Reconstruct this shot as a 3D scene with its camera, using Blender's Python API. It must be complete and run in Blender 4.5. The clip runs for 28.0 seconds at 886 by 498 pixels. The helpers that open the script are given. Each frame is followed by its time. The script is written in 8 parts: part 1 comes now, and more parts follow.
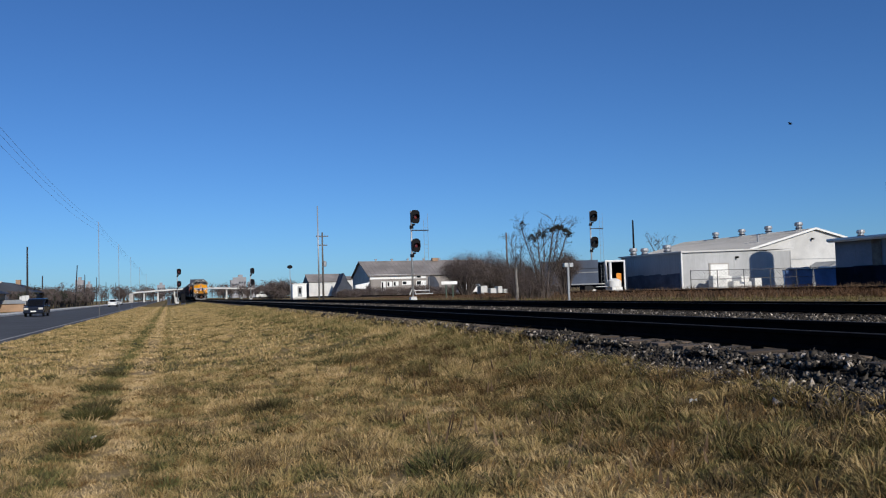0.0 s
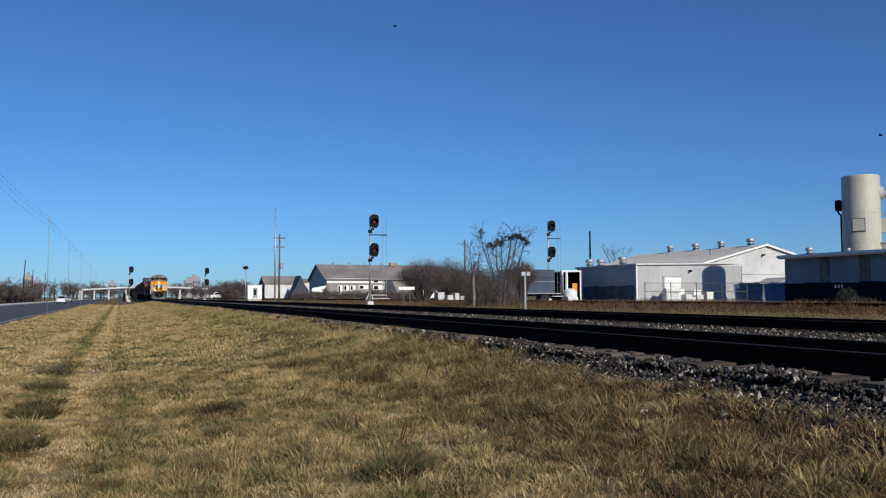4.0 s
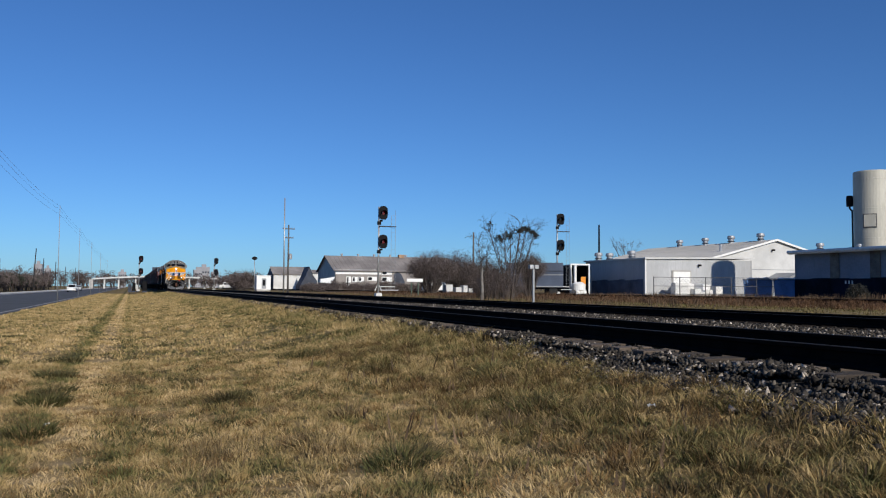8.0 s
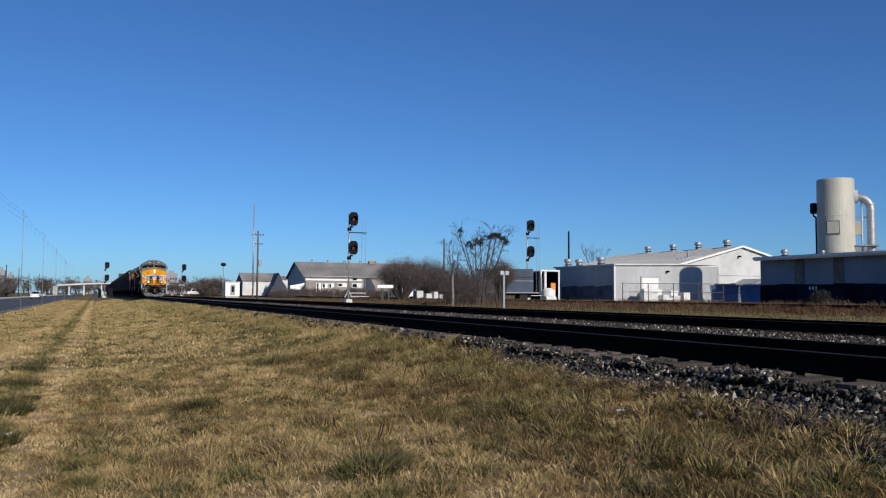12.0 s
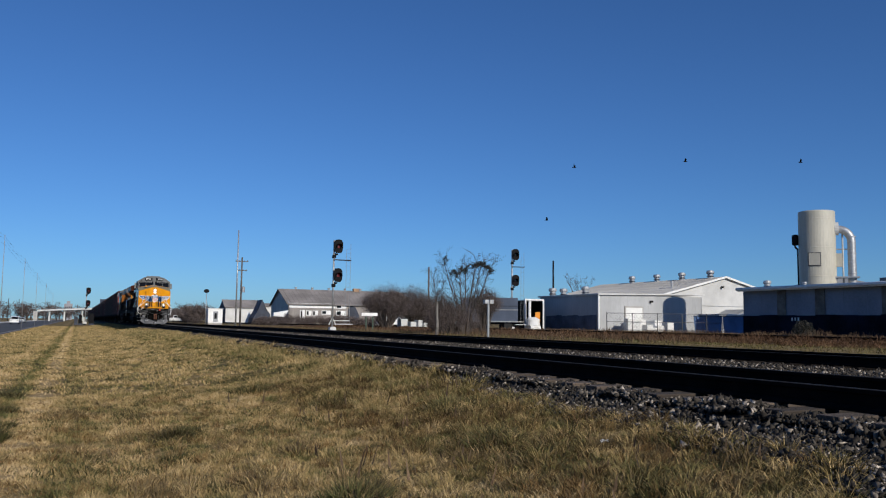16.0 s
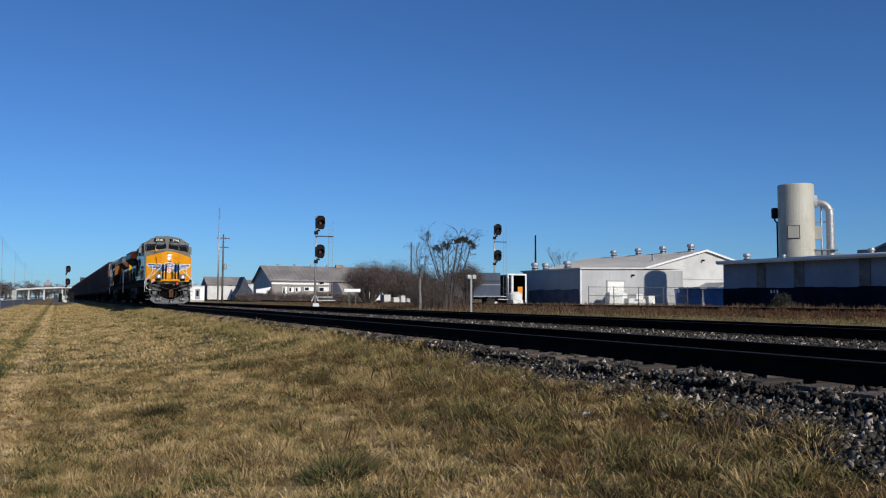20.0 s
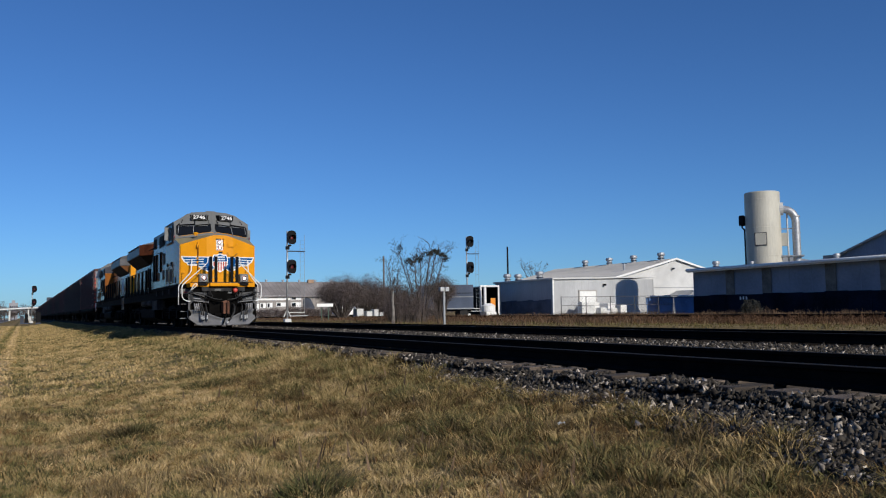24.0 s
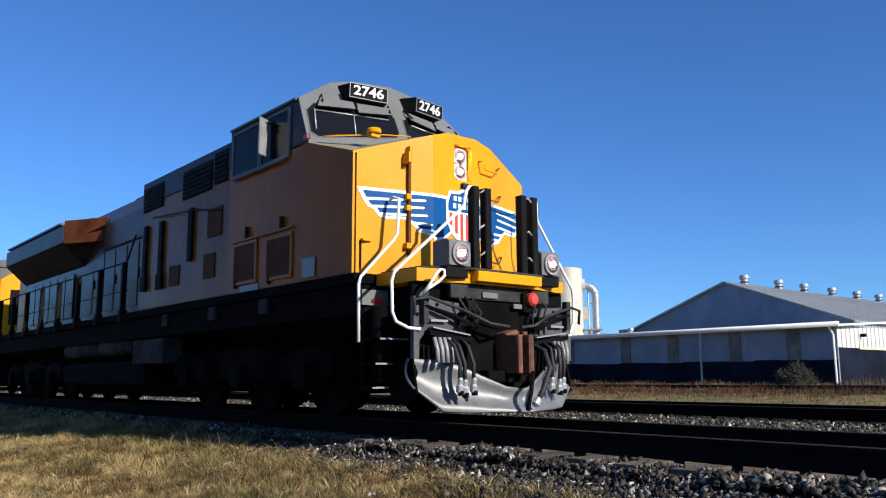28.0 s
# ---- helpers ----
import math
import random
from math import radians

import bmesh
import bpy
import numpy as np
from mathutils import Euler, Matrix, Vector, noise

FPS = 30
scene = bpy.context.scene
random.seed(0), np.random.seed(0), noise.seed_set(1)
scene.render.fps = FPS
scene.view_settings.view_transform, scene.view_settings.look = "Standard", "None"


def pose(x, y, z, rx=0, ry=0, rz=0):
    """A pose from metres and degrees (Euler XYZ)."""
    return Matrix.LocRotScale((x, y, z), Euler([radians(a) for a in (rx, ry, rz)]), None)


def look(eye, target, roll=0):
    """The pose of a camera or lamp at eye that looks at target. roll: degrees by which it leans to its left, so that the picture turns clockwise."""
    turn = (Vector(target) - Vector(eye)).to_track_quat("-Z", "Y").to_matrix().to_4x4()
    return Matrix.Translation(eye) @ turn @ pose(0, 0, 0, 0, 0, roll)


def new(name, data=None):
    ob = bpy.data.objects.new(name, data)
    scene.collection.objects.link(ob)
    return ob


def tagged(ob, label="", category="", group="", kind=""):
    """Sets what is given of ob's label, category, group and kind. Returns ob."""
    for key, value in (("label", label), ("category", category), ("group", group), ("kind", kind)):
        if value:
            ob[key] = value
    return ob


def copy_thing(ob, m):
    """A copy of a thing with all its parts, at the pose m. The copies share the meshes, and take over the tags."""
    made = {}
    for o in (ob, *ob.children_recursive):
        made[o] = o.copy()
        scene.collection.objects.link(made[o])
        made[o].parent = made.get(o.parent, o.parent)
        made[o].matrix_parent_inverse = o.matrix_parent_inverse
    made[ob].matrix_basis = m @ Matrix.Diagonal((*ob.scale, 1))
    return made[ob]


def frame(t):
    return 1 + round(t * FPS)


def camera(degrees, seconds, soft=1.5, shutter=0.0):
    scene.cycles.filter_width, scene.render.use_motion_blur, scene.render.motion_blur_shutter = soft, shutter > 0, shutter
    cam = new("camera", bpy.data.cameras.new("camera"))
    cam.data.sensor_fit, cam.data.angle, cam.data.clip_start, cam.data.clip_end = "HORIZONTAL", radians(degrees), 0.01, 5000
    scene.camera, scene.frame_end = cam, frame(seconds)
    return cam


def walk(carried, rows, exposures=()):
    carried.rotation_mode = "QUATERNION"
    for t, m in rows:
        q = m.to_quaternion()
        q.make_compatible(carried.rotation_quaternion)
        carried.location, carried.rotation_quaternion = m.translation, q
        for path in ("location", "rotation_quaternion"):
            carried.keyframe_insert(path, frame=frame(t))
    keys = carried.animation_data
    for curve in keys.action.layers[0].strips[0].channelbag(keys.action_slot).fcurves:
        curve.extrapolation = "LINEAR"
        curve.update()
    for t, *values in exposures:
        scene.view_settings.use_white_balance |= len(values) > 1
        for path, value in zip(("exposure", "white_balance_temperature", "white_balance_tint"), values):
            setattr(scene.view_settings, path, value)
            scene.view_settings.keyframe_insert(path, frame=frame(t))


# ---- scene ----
cam = camera(57.14, 28.0, soft=1.15)
EYE = (0.0, 0.0, 0.522)    # above the rail tops, which lie at z = 0
TURNS = [   # seconds, yaw, pitch, roll of the hand-held camera, which stays on one spot
    (0, -18.59, 2.95, 1.69),
    (0.5, -18.12, 2.29, 2.45),
    (1, -18.27, 3.77, 2.19),
    (1.5, -18.71, 3.42, 1.84),
    (2, -18.89, 3.36, 2.17),
    (2.5, -21.42, 4.11, 2.38),
    (4.5, -21.46, 3.14, -0.08),
    (5, -21.71, 3.20, 0.43),
    (5.5, -22.07, 3.01, 0.74),
    (6, -22.05, 3.32, 0.19),
    (6.5, -23.03, 3.76, 1.06),
    (7, -21.95, 3.78, 0.21),
    (7.5, -20.71, 3.06, -0.31),
    (8, -21.03, 2.77, -0.38),
    (8.5, -21.29, 2.72, -0.22),
    (9, -21.58, 2.97, -0.03),
    (9.5, -21.98, 3.08, -0.20),
    (10, -22.52, 3.20, 0.02),
    (10.5, -22.92, 3.55, -0.36),
    (11, -23.25, 3.55, -0.16),
    (11.5, -23.20, 3.49, 0.00),
    (12, -23.10, 3.22, -0.31),
    (12.5, -22.18, 3.53, -0.02),
    (14.5, -21.10, 3.26, 0.20),
    (15, -23.08, 4.41, -0.91),
    (15.5, -24.11, 6.24, -0.09),
    (16, -24.20, 5.22, -0.73),
    (16.5, -24.58, 2.79, 0.12),
    (17, -22.61, 4.35, -1.06),
    (17.5, -22.67, 4.66, -0.27),
    (18, -23.02, 4.65, -0.20),
    (18.5, -23.83, 3.89, -0.06),
    (19, -24.10, 3.96, 0.28),
    (19.5, -24.44, 3.59, -0.13),
    (20, -25.40, 3.50, -0.23),
    (20.5, -25.52, 4.10, 0.35),
    (21, -24.67, 4.09, 0.16),
    (21.5, -24.25, 4.06, -0.72),
    (23.5, -26.34, 4.63, 0.21),
    (24, -27.28, 4.38, 0.91),
    (24.5, -29.11, 4.17, 0.40),
    (25, -30.69, 5.06, 0.08),
    (25.5, -31.28, 5.52, -0.26),
    (26, -31.57, 5.70, -0.42),
    (26.5, -32.87, 6.37, -0.72),
    (27, -34.45, 6.86, -1.02),
    (27.5, -36.56, 6.99, -0.41),
    (28, -40.23, 8.97, 0.30),
]
walk(cam, [(t, pose(*EYE, 90 + p, r, y)) for t, y, p, r in TURNS],
     exposures=[(0.0, -0.08), (2.5, -0.04), (8.0, 0.0), (12.5, 0.0), (14.5, -0.08), (16.0, -0.14), (17.0, -0.03), (18.0, -0.08), (19.0, -0.02), (21.0, -0.08),
                (24.0, -0.05), (25.0, 0.08), (26.0, 0.02), (27.0, 0.13), (27.5, 0.36), (28.0, 0.70)])

# ---- sky and sun ----
SUN_SIDE, SUN_HIGH = 8.0, 25.6      # degrees off the track's axis, degrees above the ground
world = bpy.data.worlds.new("sky")
scene.world = world
world.use_nodes = True
wn = world.node_tree.nodes
sky = wn.new("ShaderNodeTexSky")
sky.sky_type = "NISHITA"
sky.sun_disc = False
sky.sun_elevation = radians(SUN_HIGH)
sky.sun_rotation = radians(180 - SUN_SIDE)
sky.air_density, sky.dust_density, sky.ozone_density = 0.85, 0.25, 4.0
wn["Background"].inputs["Strength"].default_value = 0.092
clear = wn.new("ShaderNodeVectorMath")          # a clear, deep blue winter sky
clear.operation = "MULTIPLY"
clear.inputs[1].default_value = (0.45, 0.735, 1.07)
world.node_tree.links.new(sky.outputs[0], clear.inputs[0])
world.node_tree.links.new(clear.outputs[0], wn["Background"].inputs["Color"])
sun_data = bpy.data.lights.new("sun", "SUN")
sun_data.energy, sun_data.angle, sun_data.color = 4.2, radians(0.55), (1.0, 0.93, 0.82)
sun = new("sun", sun_data)
_s = Vector((math.sin(radians(SUN_SIDE)) * math.cos(radians(SUN_HIGH)),
             -math.cos(radians(SUN_SIDE)) * math.cos(radians(SUN_HIGH)), math.sin(radians(SUN_HIGH))))
sun.matrix_world = look(tuple(_s * 60), (0, 0, 0))
scene.view_settings.exposure = 0.0

# ---- materials ----
def material(name, colour, rough=0.7, metal=0.0, spread=0.12, scale=3.0, fine=40.0, bump=0.15, second=None,
             emit=None, stretch=(1, 1, 1), island=0.0, obj_random=0.0, spec=0.5, sparkle=False):
    """A surface with stains at one scale and grain at another; second: the stain's colour."""
    m = bpy.data.materials.new(name)
    m.use_nodes = True
    nt = m.node_tree
    n, l = nt.nodes, nt.links
    b = n["Principled BSDF"]
    b.inputs["Roughness"].default_value = rough
    b.inputs["Metallic"].default_value = metal
    b.inputs["Specular IOR Level"].default_value = spec
    co = n.new("ShaderNodeTexCoord")
    mp = n.new("ShaderNodeMapping")
    mp.inputs["Scale"].default_value = stretch
    l.new(co.outputs["Object"], mp.inputs[0])
    big = n.new("ShaderNodeTexNoise")
    big.inputs["Scale"].default_value, big.inputs["Detail"].default_value = scale, 6
    small = n.new("ShaderNodeTexNoise")
    small.inputs["Scale"].default_value, small.inputs["Detail"].default_value = fine, 4
    l.new(mp.outputs[0], big.inputs["Vector"])
    l.new(mp.outputs[0], small.inputs["Vector"])
    ramp = n.new("ShaderNodeValToRGB")
    c = Vector(colour)
    s2 = Vector(second) if second else c * (1 - 2 * spread)
    ramp.color_ramp.elements[0].position, ramp.color_ramp.elements[1].position = 0.36, 0.64
    ramp.color_ramp.elements[0].color = (*s2, 1)
    ramp.color_ramp.elements[1].color = (*(c * (1 + spread * 0.4)), 1)
    l.new(big.outputs["Fac"], ramp.inputs[0])
    mix = n.new("ShaderNodeMix")
    mix.data_type, mix.blend_type = "RGBA", "MULTIPLY"
    mix.inputs["Factor"].default_value = min(1.0, spread * 3)
    g = n.new("ShaderNodeMapRange")
    g.inputs["From Min"].default_value, g.inputs["From Max"].default_value = 0.25, 0.75
    g.inputs["To Min"].default_value, g.inputs["To Max"].default_value = 0.55, 1.25
    l.new(small.outputs["Fac"], g.inputs["Value"])
    l.new(ramp.outputs[0], mix.inputs["A"])
    l.new(g.outputs[0], mix.inputs["B"])
    out = mix.outputs["Result"]
    if island or obj_random:
        hsv = n.new("ShaderNodeHueSaturation")
        r = n.new("ShaderNodeMapRange")
        if island:
            src = n.new("ShaderNodeNewGeometry").outputs["Random Per Island"]
        else:
            src = n.new("ShaderNodeObjectInfo").outputs["Random"]
        k = island or obj_random
        r.inputs["To Min"].default_value, r.inputs["To Max"].default_value = 1 - k, 1 + k
        if sparkle:     # most pieces dark, a few pale
            pw = n.new("ShaderNodeMath")
            pw.operation = "POWER"
            pw.inputs[1].default_value = 9.0
            l.new(src, pw.inputs[0])
            src = pw.outputs[0]
            r.inputs["To Min"].default_value, r.inputs["To Max"].default_value = 0.40, 4.6
        l.new(src, r.inputs["Value"])
        l.new(r.outputs[0], hsv.inputs["Value"])
        l.new(out, hsv.inputs["Color"])
        out = hsv.outputs[0]
    l.new(out, b.inputs["Base Color"])
    if bump:
        bp = n.new("ShaderNodeBump")
        bp.inputs["Strength"].default_value, bp.inputs["Distance"].default_value = bump, 0.02
        l.new(small.outputs["Fac"], bp.inputs["Height"])
        l.new(bp.outputs[0], b.inputs["Normal"])
    if emit:
        b.inputs["Emission Color"].default_value = (*emit[0], 1)
        b.inputs["Emission Strength"].default_value = emit[1]
    return m


M = {}
# Near-black: shade on the rail's near side is put into the colour.
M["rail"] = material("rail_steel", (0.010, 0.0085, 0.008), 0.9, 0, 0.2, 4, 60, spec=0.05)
M["rail_top"] = material("rail_running_top", (0.030, 0.028, 0.026), 0.75, 0.3, 0.15, 6, 90, 0.05, spec=0.2)
M["tie"] = material("weathered_tie", (0.105, 0.080, 0.062), 0.95, 0, 0.35, 2, 30, 0.5, stretch=(0.3, 4, 4), obj_random=0.5)
# Ties blackened to stand for the shade beside the rails.
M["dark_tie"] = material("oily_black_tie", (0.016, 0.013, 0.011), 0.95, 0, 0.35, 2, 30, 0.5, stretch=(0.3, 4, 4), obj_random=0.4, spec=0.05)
M["stone"] = material("ballast_stone", (0.168, 0.146, 0.122), 0.85, 0, 0.3, 6, 50, 0.3, spec=0.15, island=0.85, sparkle=True)
M["bed"] = material("ballast_bed", (0.055, 0.048, 0.042), 0.95, 0, 0.45, 9, 30, 1.0, spec=0.1)
M["gravel"] = material("pale_grey_gravel", (0.20, 0.185, 0.165), 0.95, 0, 0.45, 14, 45, 1.0, spec=0.1)
# Oily stone, darkened further for the shade between the rails.
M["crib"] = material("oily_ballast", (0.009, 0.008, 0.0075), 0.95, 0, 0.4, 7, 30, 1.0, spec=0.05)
M["asphalt"] = material("asphalt", (0.075, 0.077, 0.082), 0.9, 0, 0.15, 0.5, 80, 0.3)
M["kerb_white"] = material("sun_bleached_concrete", (0.66, 0.64, 0.59), 0.85, 0, 0.1, 1, 25, 0.2)
M["concrete"] = material("concrete", (0.45, 0.43, 0.40), 0.85, 0, 0.12, 1, 25, 0.2)
M["white_metal"] = material("white_sheet_metal", (0.60, 0.60, 0.585), 0.5, 0, 0.08, 0.6, 6, 0.05)
M["grey_metal"] = material("grey_sheet_metal", (0.30, 0.315, 0.33), 0.5, 0.1, 0.1, 0.6, 6, 0.05)
M["roof_light"] = material("pale_sheet_roof", (0.43, 0.42, 0.40), 0.55, 0, 0.12, 0.5, 5, 0.05, stretch=(1, 0.2, 1))
M["roof_brown"] = material("weathered_roof", (0.30, 0.27, 0.25), 0.8, 0, 0.15, 0.3, 6, 0.1)
M["dark_wall"] = material("dark_blue_wall", (0.035, 0.045, 0.07), 0.7, 0, 0.2, 0.6, 8, 0.1)
M["pale_grey_metal"] = material("pale_grey_sheet_metal", (0.43, 0.44, 0.45), 0.55, 0, 0.08, 0.5, 5, 0.04, stretch=(1, 1, 0.3))
M["silo"] = material("cream_steel", (0.48, 0.455, 0.38), 0.55, 0, 0.07, 0.8, 8, 0.04, stretch=(1, 1, 0.25))
M["black"] = material("black_paint", (0.008, 0.008, 0.010), 0.75, 0, 0.2, 3, 30, 0.1, spec=0.15)
M["galv"] = material("galvanised_steel", (0.45, 0.46, 0.47), 0.5, 0.6, 0.12, 5, 50, 0.1)
M["dark_galv"] = material("dull_fence_steel", (0.10, 0.10, 0.105), 0.7, 0.2, 0.12, 5, 50, 0.1)
# Weathered wood, paled in its colour for distant haze.
M["wood_pole"] = material("weathered_pole", (0.13, 0.118, 0.108), 0.9, 0, 0.2, 3, 30, 0.3, stretch=(3, 3, 0.3))
M["dark_pole"] = material("creosoted_pole", (0.030, 0.028, 0.030), 0.9, 0, 0.2, 3, 30, 0.3, stretch=(3, 3, 0.3))
M["bark"] = material("bare_bark", (0.10, 0.08, 0.07), 0.95, 0, 0.2, 3, 30, 0.3)
M["twig"] = material("bare_twigs", (0.130, 0.102, 0.094), 0.95, 0, 0.2, 2, 20, 0.0, island=0.3)
M["leaf_dark"] = material("evergreen_leaf", (0.035, 0.042, 0.024), 0.8, 0, 0.2, 0.4, 5, 0.0, island=0.4)
M["vine"] = material("dark_vine_leaf", (0.022, 0.024, 0.018), 0.8, 0, 0.2, 1, 8, 0.0, island=0.4)
M["red_lamp"] = material("red_signal_lens", (0.09, 0.006, 0.010), 0.3, 0, 0.05, 3, 30, 0.0, emit=((1, 0.03, 0.02), 0.03))
M["orange"] = material("orange_plastic", (0.75, 0.27, 0.02), 0.5, 0, 0.08)
M["glass_dark"] = material("dark_glass", (0.015, 0.018, 0.02), 0.08, 0, 0.05, 2, 30, 0.0)
M["brick"] = material("tan_brick", (0.38, 0.25, 0.16), 0.85, 0, 0.12, 1, 12, 0.2)

# ---- mesh helpers ----
def part(name, bm, mat, parent=None, label="", smooth=False, m=None):
    """Links a bmesh as one mesh object, under a thing or a part where one is given."""
    me = bpy.data.meshes.new(name)
    bm.normal_update()
    bm.to_mesh(me)
    bm.free()
    for x in (mat if isinstance(mat, (list, tuple)) else [mat]):
        me.materials.append(x)
    if smooth:
        me.shade_smooth()
    ob = new(name, me)
    if m is not None:
        ob.matrix_basis = m
    if parent is not None:
        ob.parent = parent
    if label:
        tagged(ob, label)
    return ob


def again(ob, m, name=None, parent=None):
    """One more object on the same mesh."""
    o = new(name or ob.name.split(".")[0], ob.data)
    o.parent = parent if parent is not None else ob.parent
    o.matrix_basis = m
    return o


def thing(name, m, label, category, group="", kind=""):
    ob = new(name)
    ob.matrix_basis = m
    return tagged(ob, label, category, group, kind)


def bm_box(bm, x0, x1, y0, y1, z0, z1, bevel=0.0, mat=0):
    vs = [bm.verts.new((x, y, z)) for z in (z0, z1) for x, y in ((x0, y0), (x1, y0), (x1, y1), (x0, y1))]
    fs = []
    for q in ((3, 2, 1, 0), (4, 5, 6, 7), (0, 1, 5, 4), (1, 2, 6, 5), (2, 3, 7, 6), (3, 0, 4, 7)):
        f = bm.faces.new([vs[i] for i in q])
        f.material_index = mat
        fs.append(f)
    if bevel:
        es = list({e for f in fs for e in f.edges})
        bmesh.ops.bevel(bm, geom=es, offset=bevel, segments=2, affect="EDGES", profile=0.6)
    return vs


def box(x0, x1, y0, y1, z0, z1, bevel=0.0):
    bm = bmesh.new()
    bm_box(bm, x0, x1, y0, y1, z0, z1, bevel)
    return bm


def bm_tube(bm, pts, r, sides=8, r1=None, caps=True):
    """A round bar along a line of points, tapering from r to r1."""
    pts = [Vector(p) for p in pts]
    rings = []
    n = len(pts)
    up = None
    for i, p in enumerate(pts):
        a = pts[max(i - 1, 0)]
        b = pts[min(i + 1, n - 1)]
        d = (b - a).normalized()
        if up is None:
            up = Vector((1, 0, 0)) if abs(d.x) < 0.9 else Vector((0, 1, 0))
        u = (up - d * up.dot(d)).normalized()
        v = d.cross(u)
        up = u
        rad = r if r1 is None else r + (r1 - r) * i / (n - 1)
        rings.append([bm.verts.new(p + (u * math.cos(2 * math.pi * k / sides) + v * math.sin(2 * math.pi * k / sides)) * rad)
                      for k in range(sides)])
    for a, b in zip(rings, rings[1:]):
        for k in range(sides):
            bm.faces.new((a[k], a[(k + 1) % sides], b[(k + 1) % sides], b[k]))
    if caps:
        bm.faces.new(rings[0][::-1])
        bm.faces.new(rings[-1])


def tube(pts, r, sides=8, r1=None):
    bm = bmesh.new()
    bm_tube(bm, pts, r, sides, r1)
    return bm


def prism(outline, axis, a0, a1, bevel=0.0):
    """An outline in the two other axes, extruded along axis (0, 1 or 2) from a0 to a1."""
    bm = bmesh.new()
    bm_prism(bm, outline, axis, a0, a1)
    if bevel:
        bmesh.ops.bevel(bm, geom=list(bm.edges), offset=bevel, segments=2, affect="EDGES", profile=0.6)
    return bm


def bm_prism(bm, outline, axis, a0, a1):
    def at(u, v, a):
        return ((a, u, v), (u, a, v), (u, v, a))[axis]
    lo = [bm.verts.new(at(u, v, a0)) for u, v in outline]
    hi = [bm.verts.new(at(u, v, a1)) for u, v in outline]
    k = len(outline)
    fs = [bm.faces.new(lo), bm.faces.new(hi)]
    for i in range(k):
        fs.append(bm.faces.new((lo[i], lo[(i + 1) % k], hi[(i + 1) % k], hi[i])))
    bmesh.ops.recalc_face_normals(bm, faces=fs)


def lathe(profile, sides=24, axis=2):
    """A profile of (radius, height) turned round an axis."""
    bm = bmesh.new()
    rings = []
    for r, h in profile:
        ring = []
        for k in range(sides):
            a = 2 * math.pi * k / sides
            u, v = r * math.cos(a), r * math.sin(a)
            ring.append(bm.verts.new(((h, u, v), (u, h, v), (u, v, h))[axis]))
        rings.append(ring)
    for a, b in zip(rings, rings[1:]):
        for k in range(sides):
            bm.faces.new((a[k], a[(k + 1) % sides], b[(k + 1) % sides], b[k]))
    bm.faces.new(rings[0])
    bm.faces.new(rings[-1])
    bmesh.ops.recalc_face_normals(bm, faces=list(bm.faces))
    return bm


def mesh_from(name, verts, faces, mat, parent=None):
    """One mesh out of numpy arrays: verts (n, 3), faces (m, 3 or 4)."""
    me = bpy.data.meshes.new(name)
    k = faces.shape[1]
    me.vertices.add(len(verts))
    me.vertices.foreach_set("co", verts.astype(np.float32).ravel())
    me.loops.add(faces.size)
    me.loops.foreach_set("vertex_index", faces.astype(np.int32).ravel())
    me.polygons.add(len(faces))
    me.polygons.foreach_set("loop_start", np.arange(0, faces.size, k, dtype=np.int32))
    me.polygons.foreach_set("loop_total", np.full(len(faces), k, dtype=np.int32))
    me.update(calc_edges=True)
    for x in (mat if isinstance(mat, (list, tuple)) else [mat]):
        me.materials.append(x)
    ob = new(name, me)
    if parent is not None:
        ob.parent = parent
    return ob

# ---- ground ----
TRACK = 6.70          # centre line of the near track
TRACK_2 = 14.15       # second track
TRACK_3 = 34.0        # track by the sheds
GAUGE = 0.7535        # half of the distance between rail centres


def lerp_profile(x, prof):
    for (a, za), (b, zb) in zip(prof, prof[1:]):
        if x <= b:
            k = (x - a) / (b - a)
            return za + (zb - za) * max(0.0, k)
    return prof[-1][1]


PROFILE = [(-3000, 0.2), (-60, -0.2), (-40, -0.45), (-24, -0.60), (-17.2, -0.72), (-17.0, -0.88), (-5.7, -0.93), (-5.3, -0.86), (-3.0, -0.98), (0.5, -0.97),
           (3.0, -0.74), (4.2, -0.52), (4.7, -0.41), (5.0, -0.37), (5.3, -0.42), (18, -0.40), (24, -0.25), (32, -0.2), (45, -0.15), (3000, 0.2)]


def ground_z(x, y):
    z = lerp_profile(x, PROFILE)
    if -5.6 < x < 5.0 or 21 < x < 60:
        w = 1.0 if x < 3.4 else max(0.0, (5.0 - x) / 1.6) if x < 5.0 else 0.5
        z += w * (0.055 * noise.noise((x * 0.35, y * 0.25, 0)) + 0.05 * noise.noise((x * 1.3, y * 1.1, 5)))
    return z


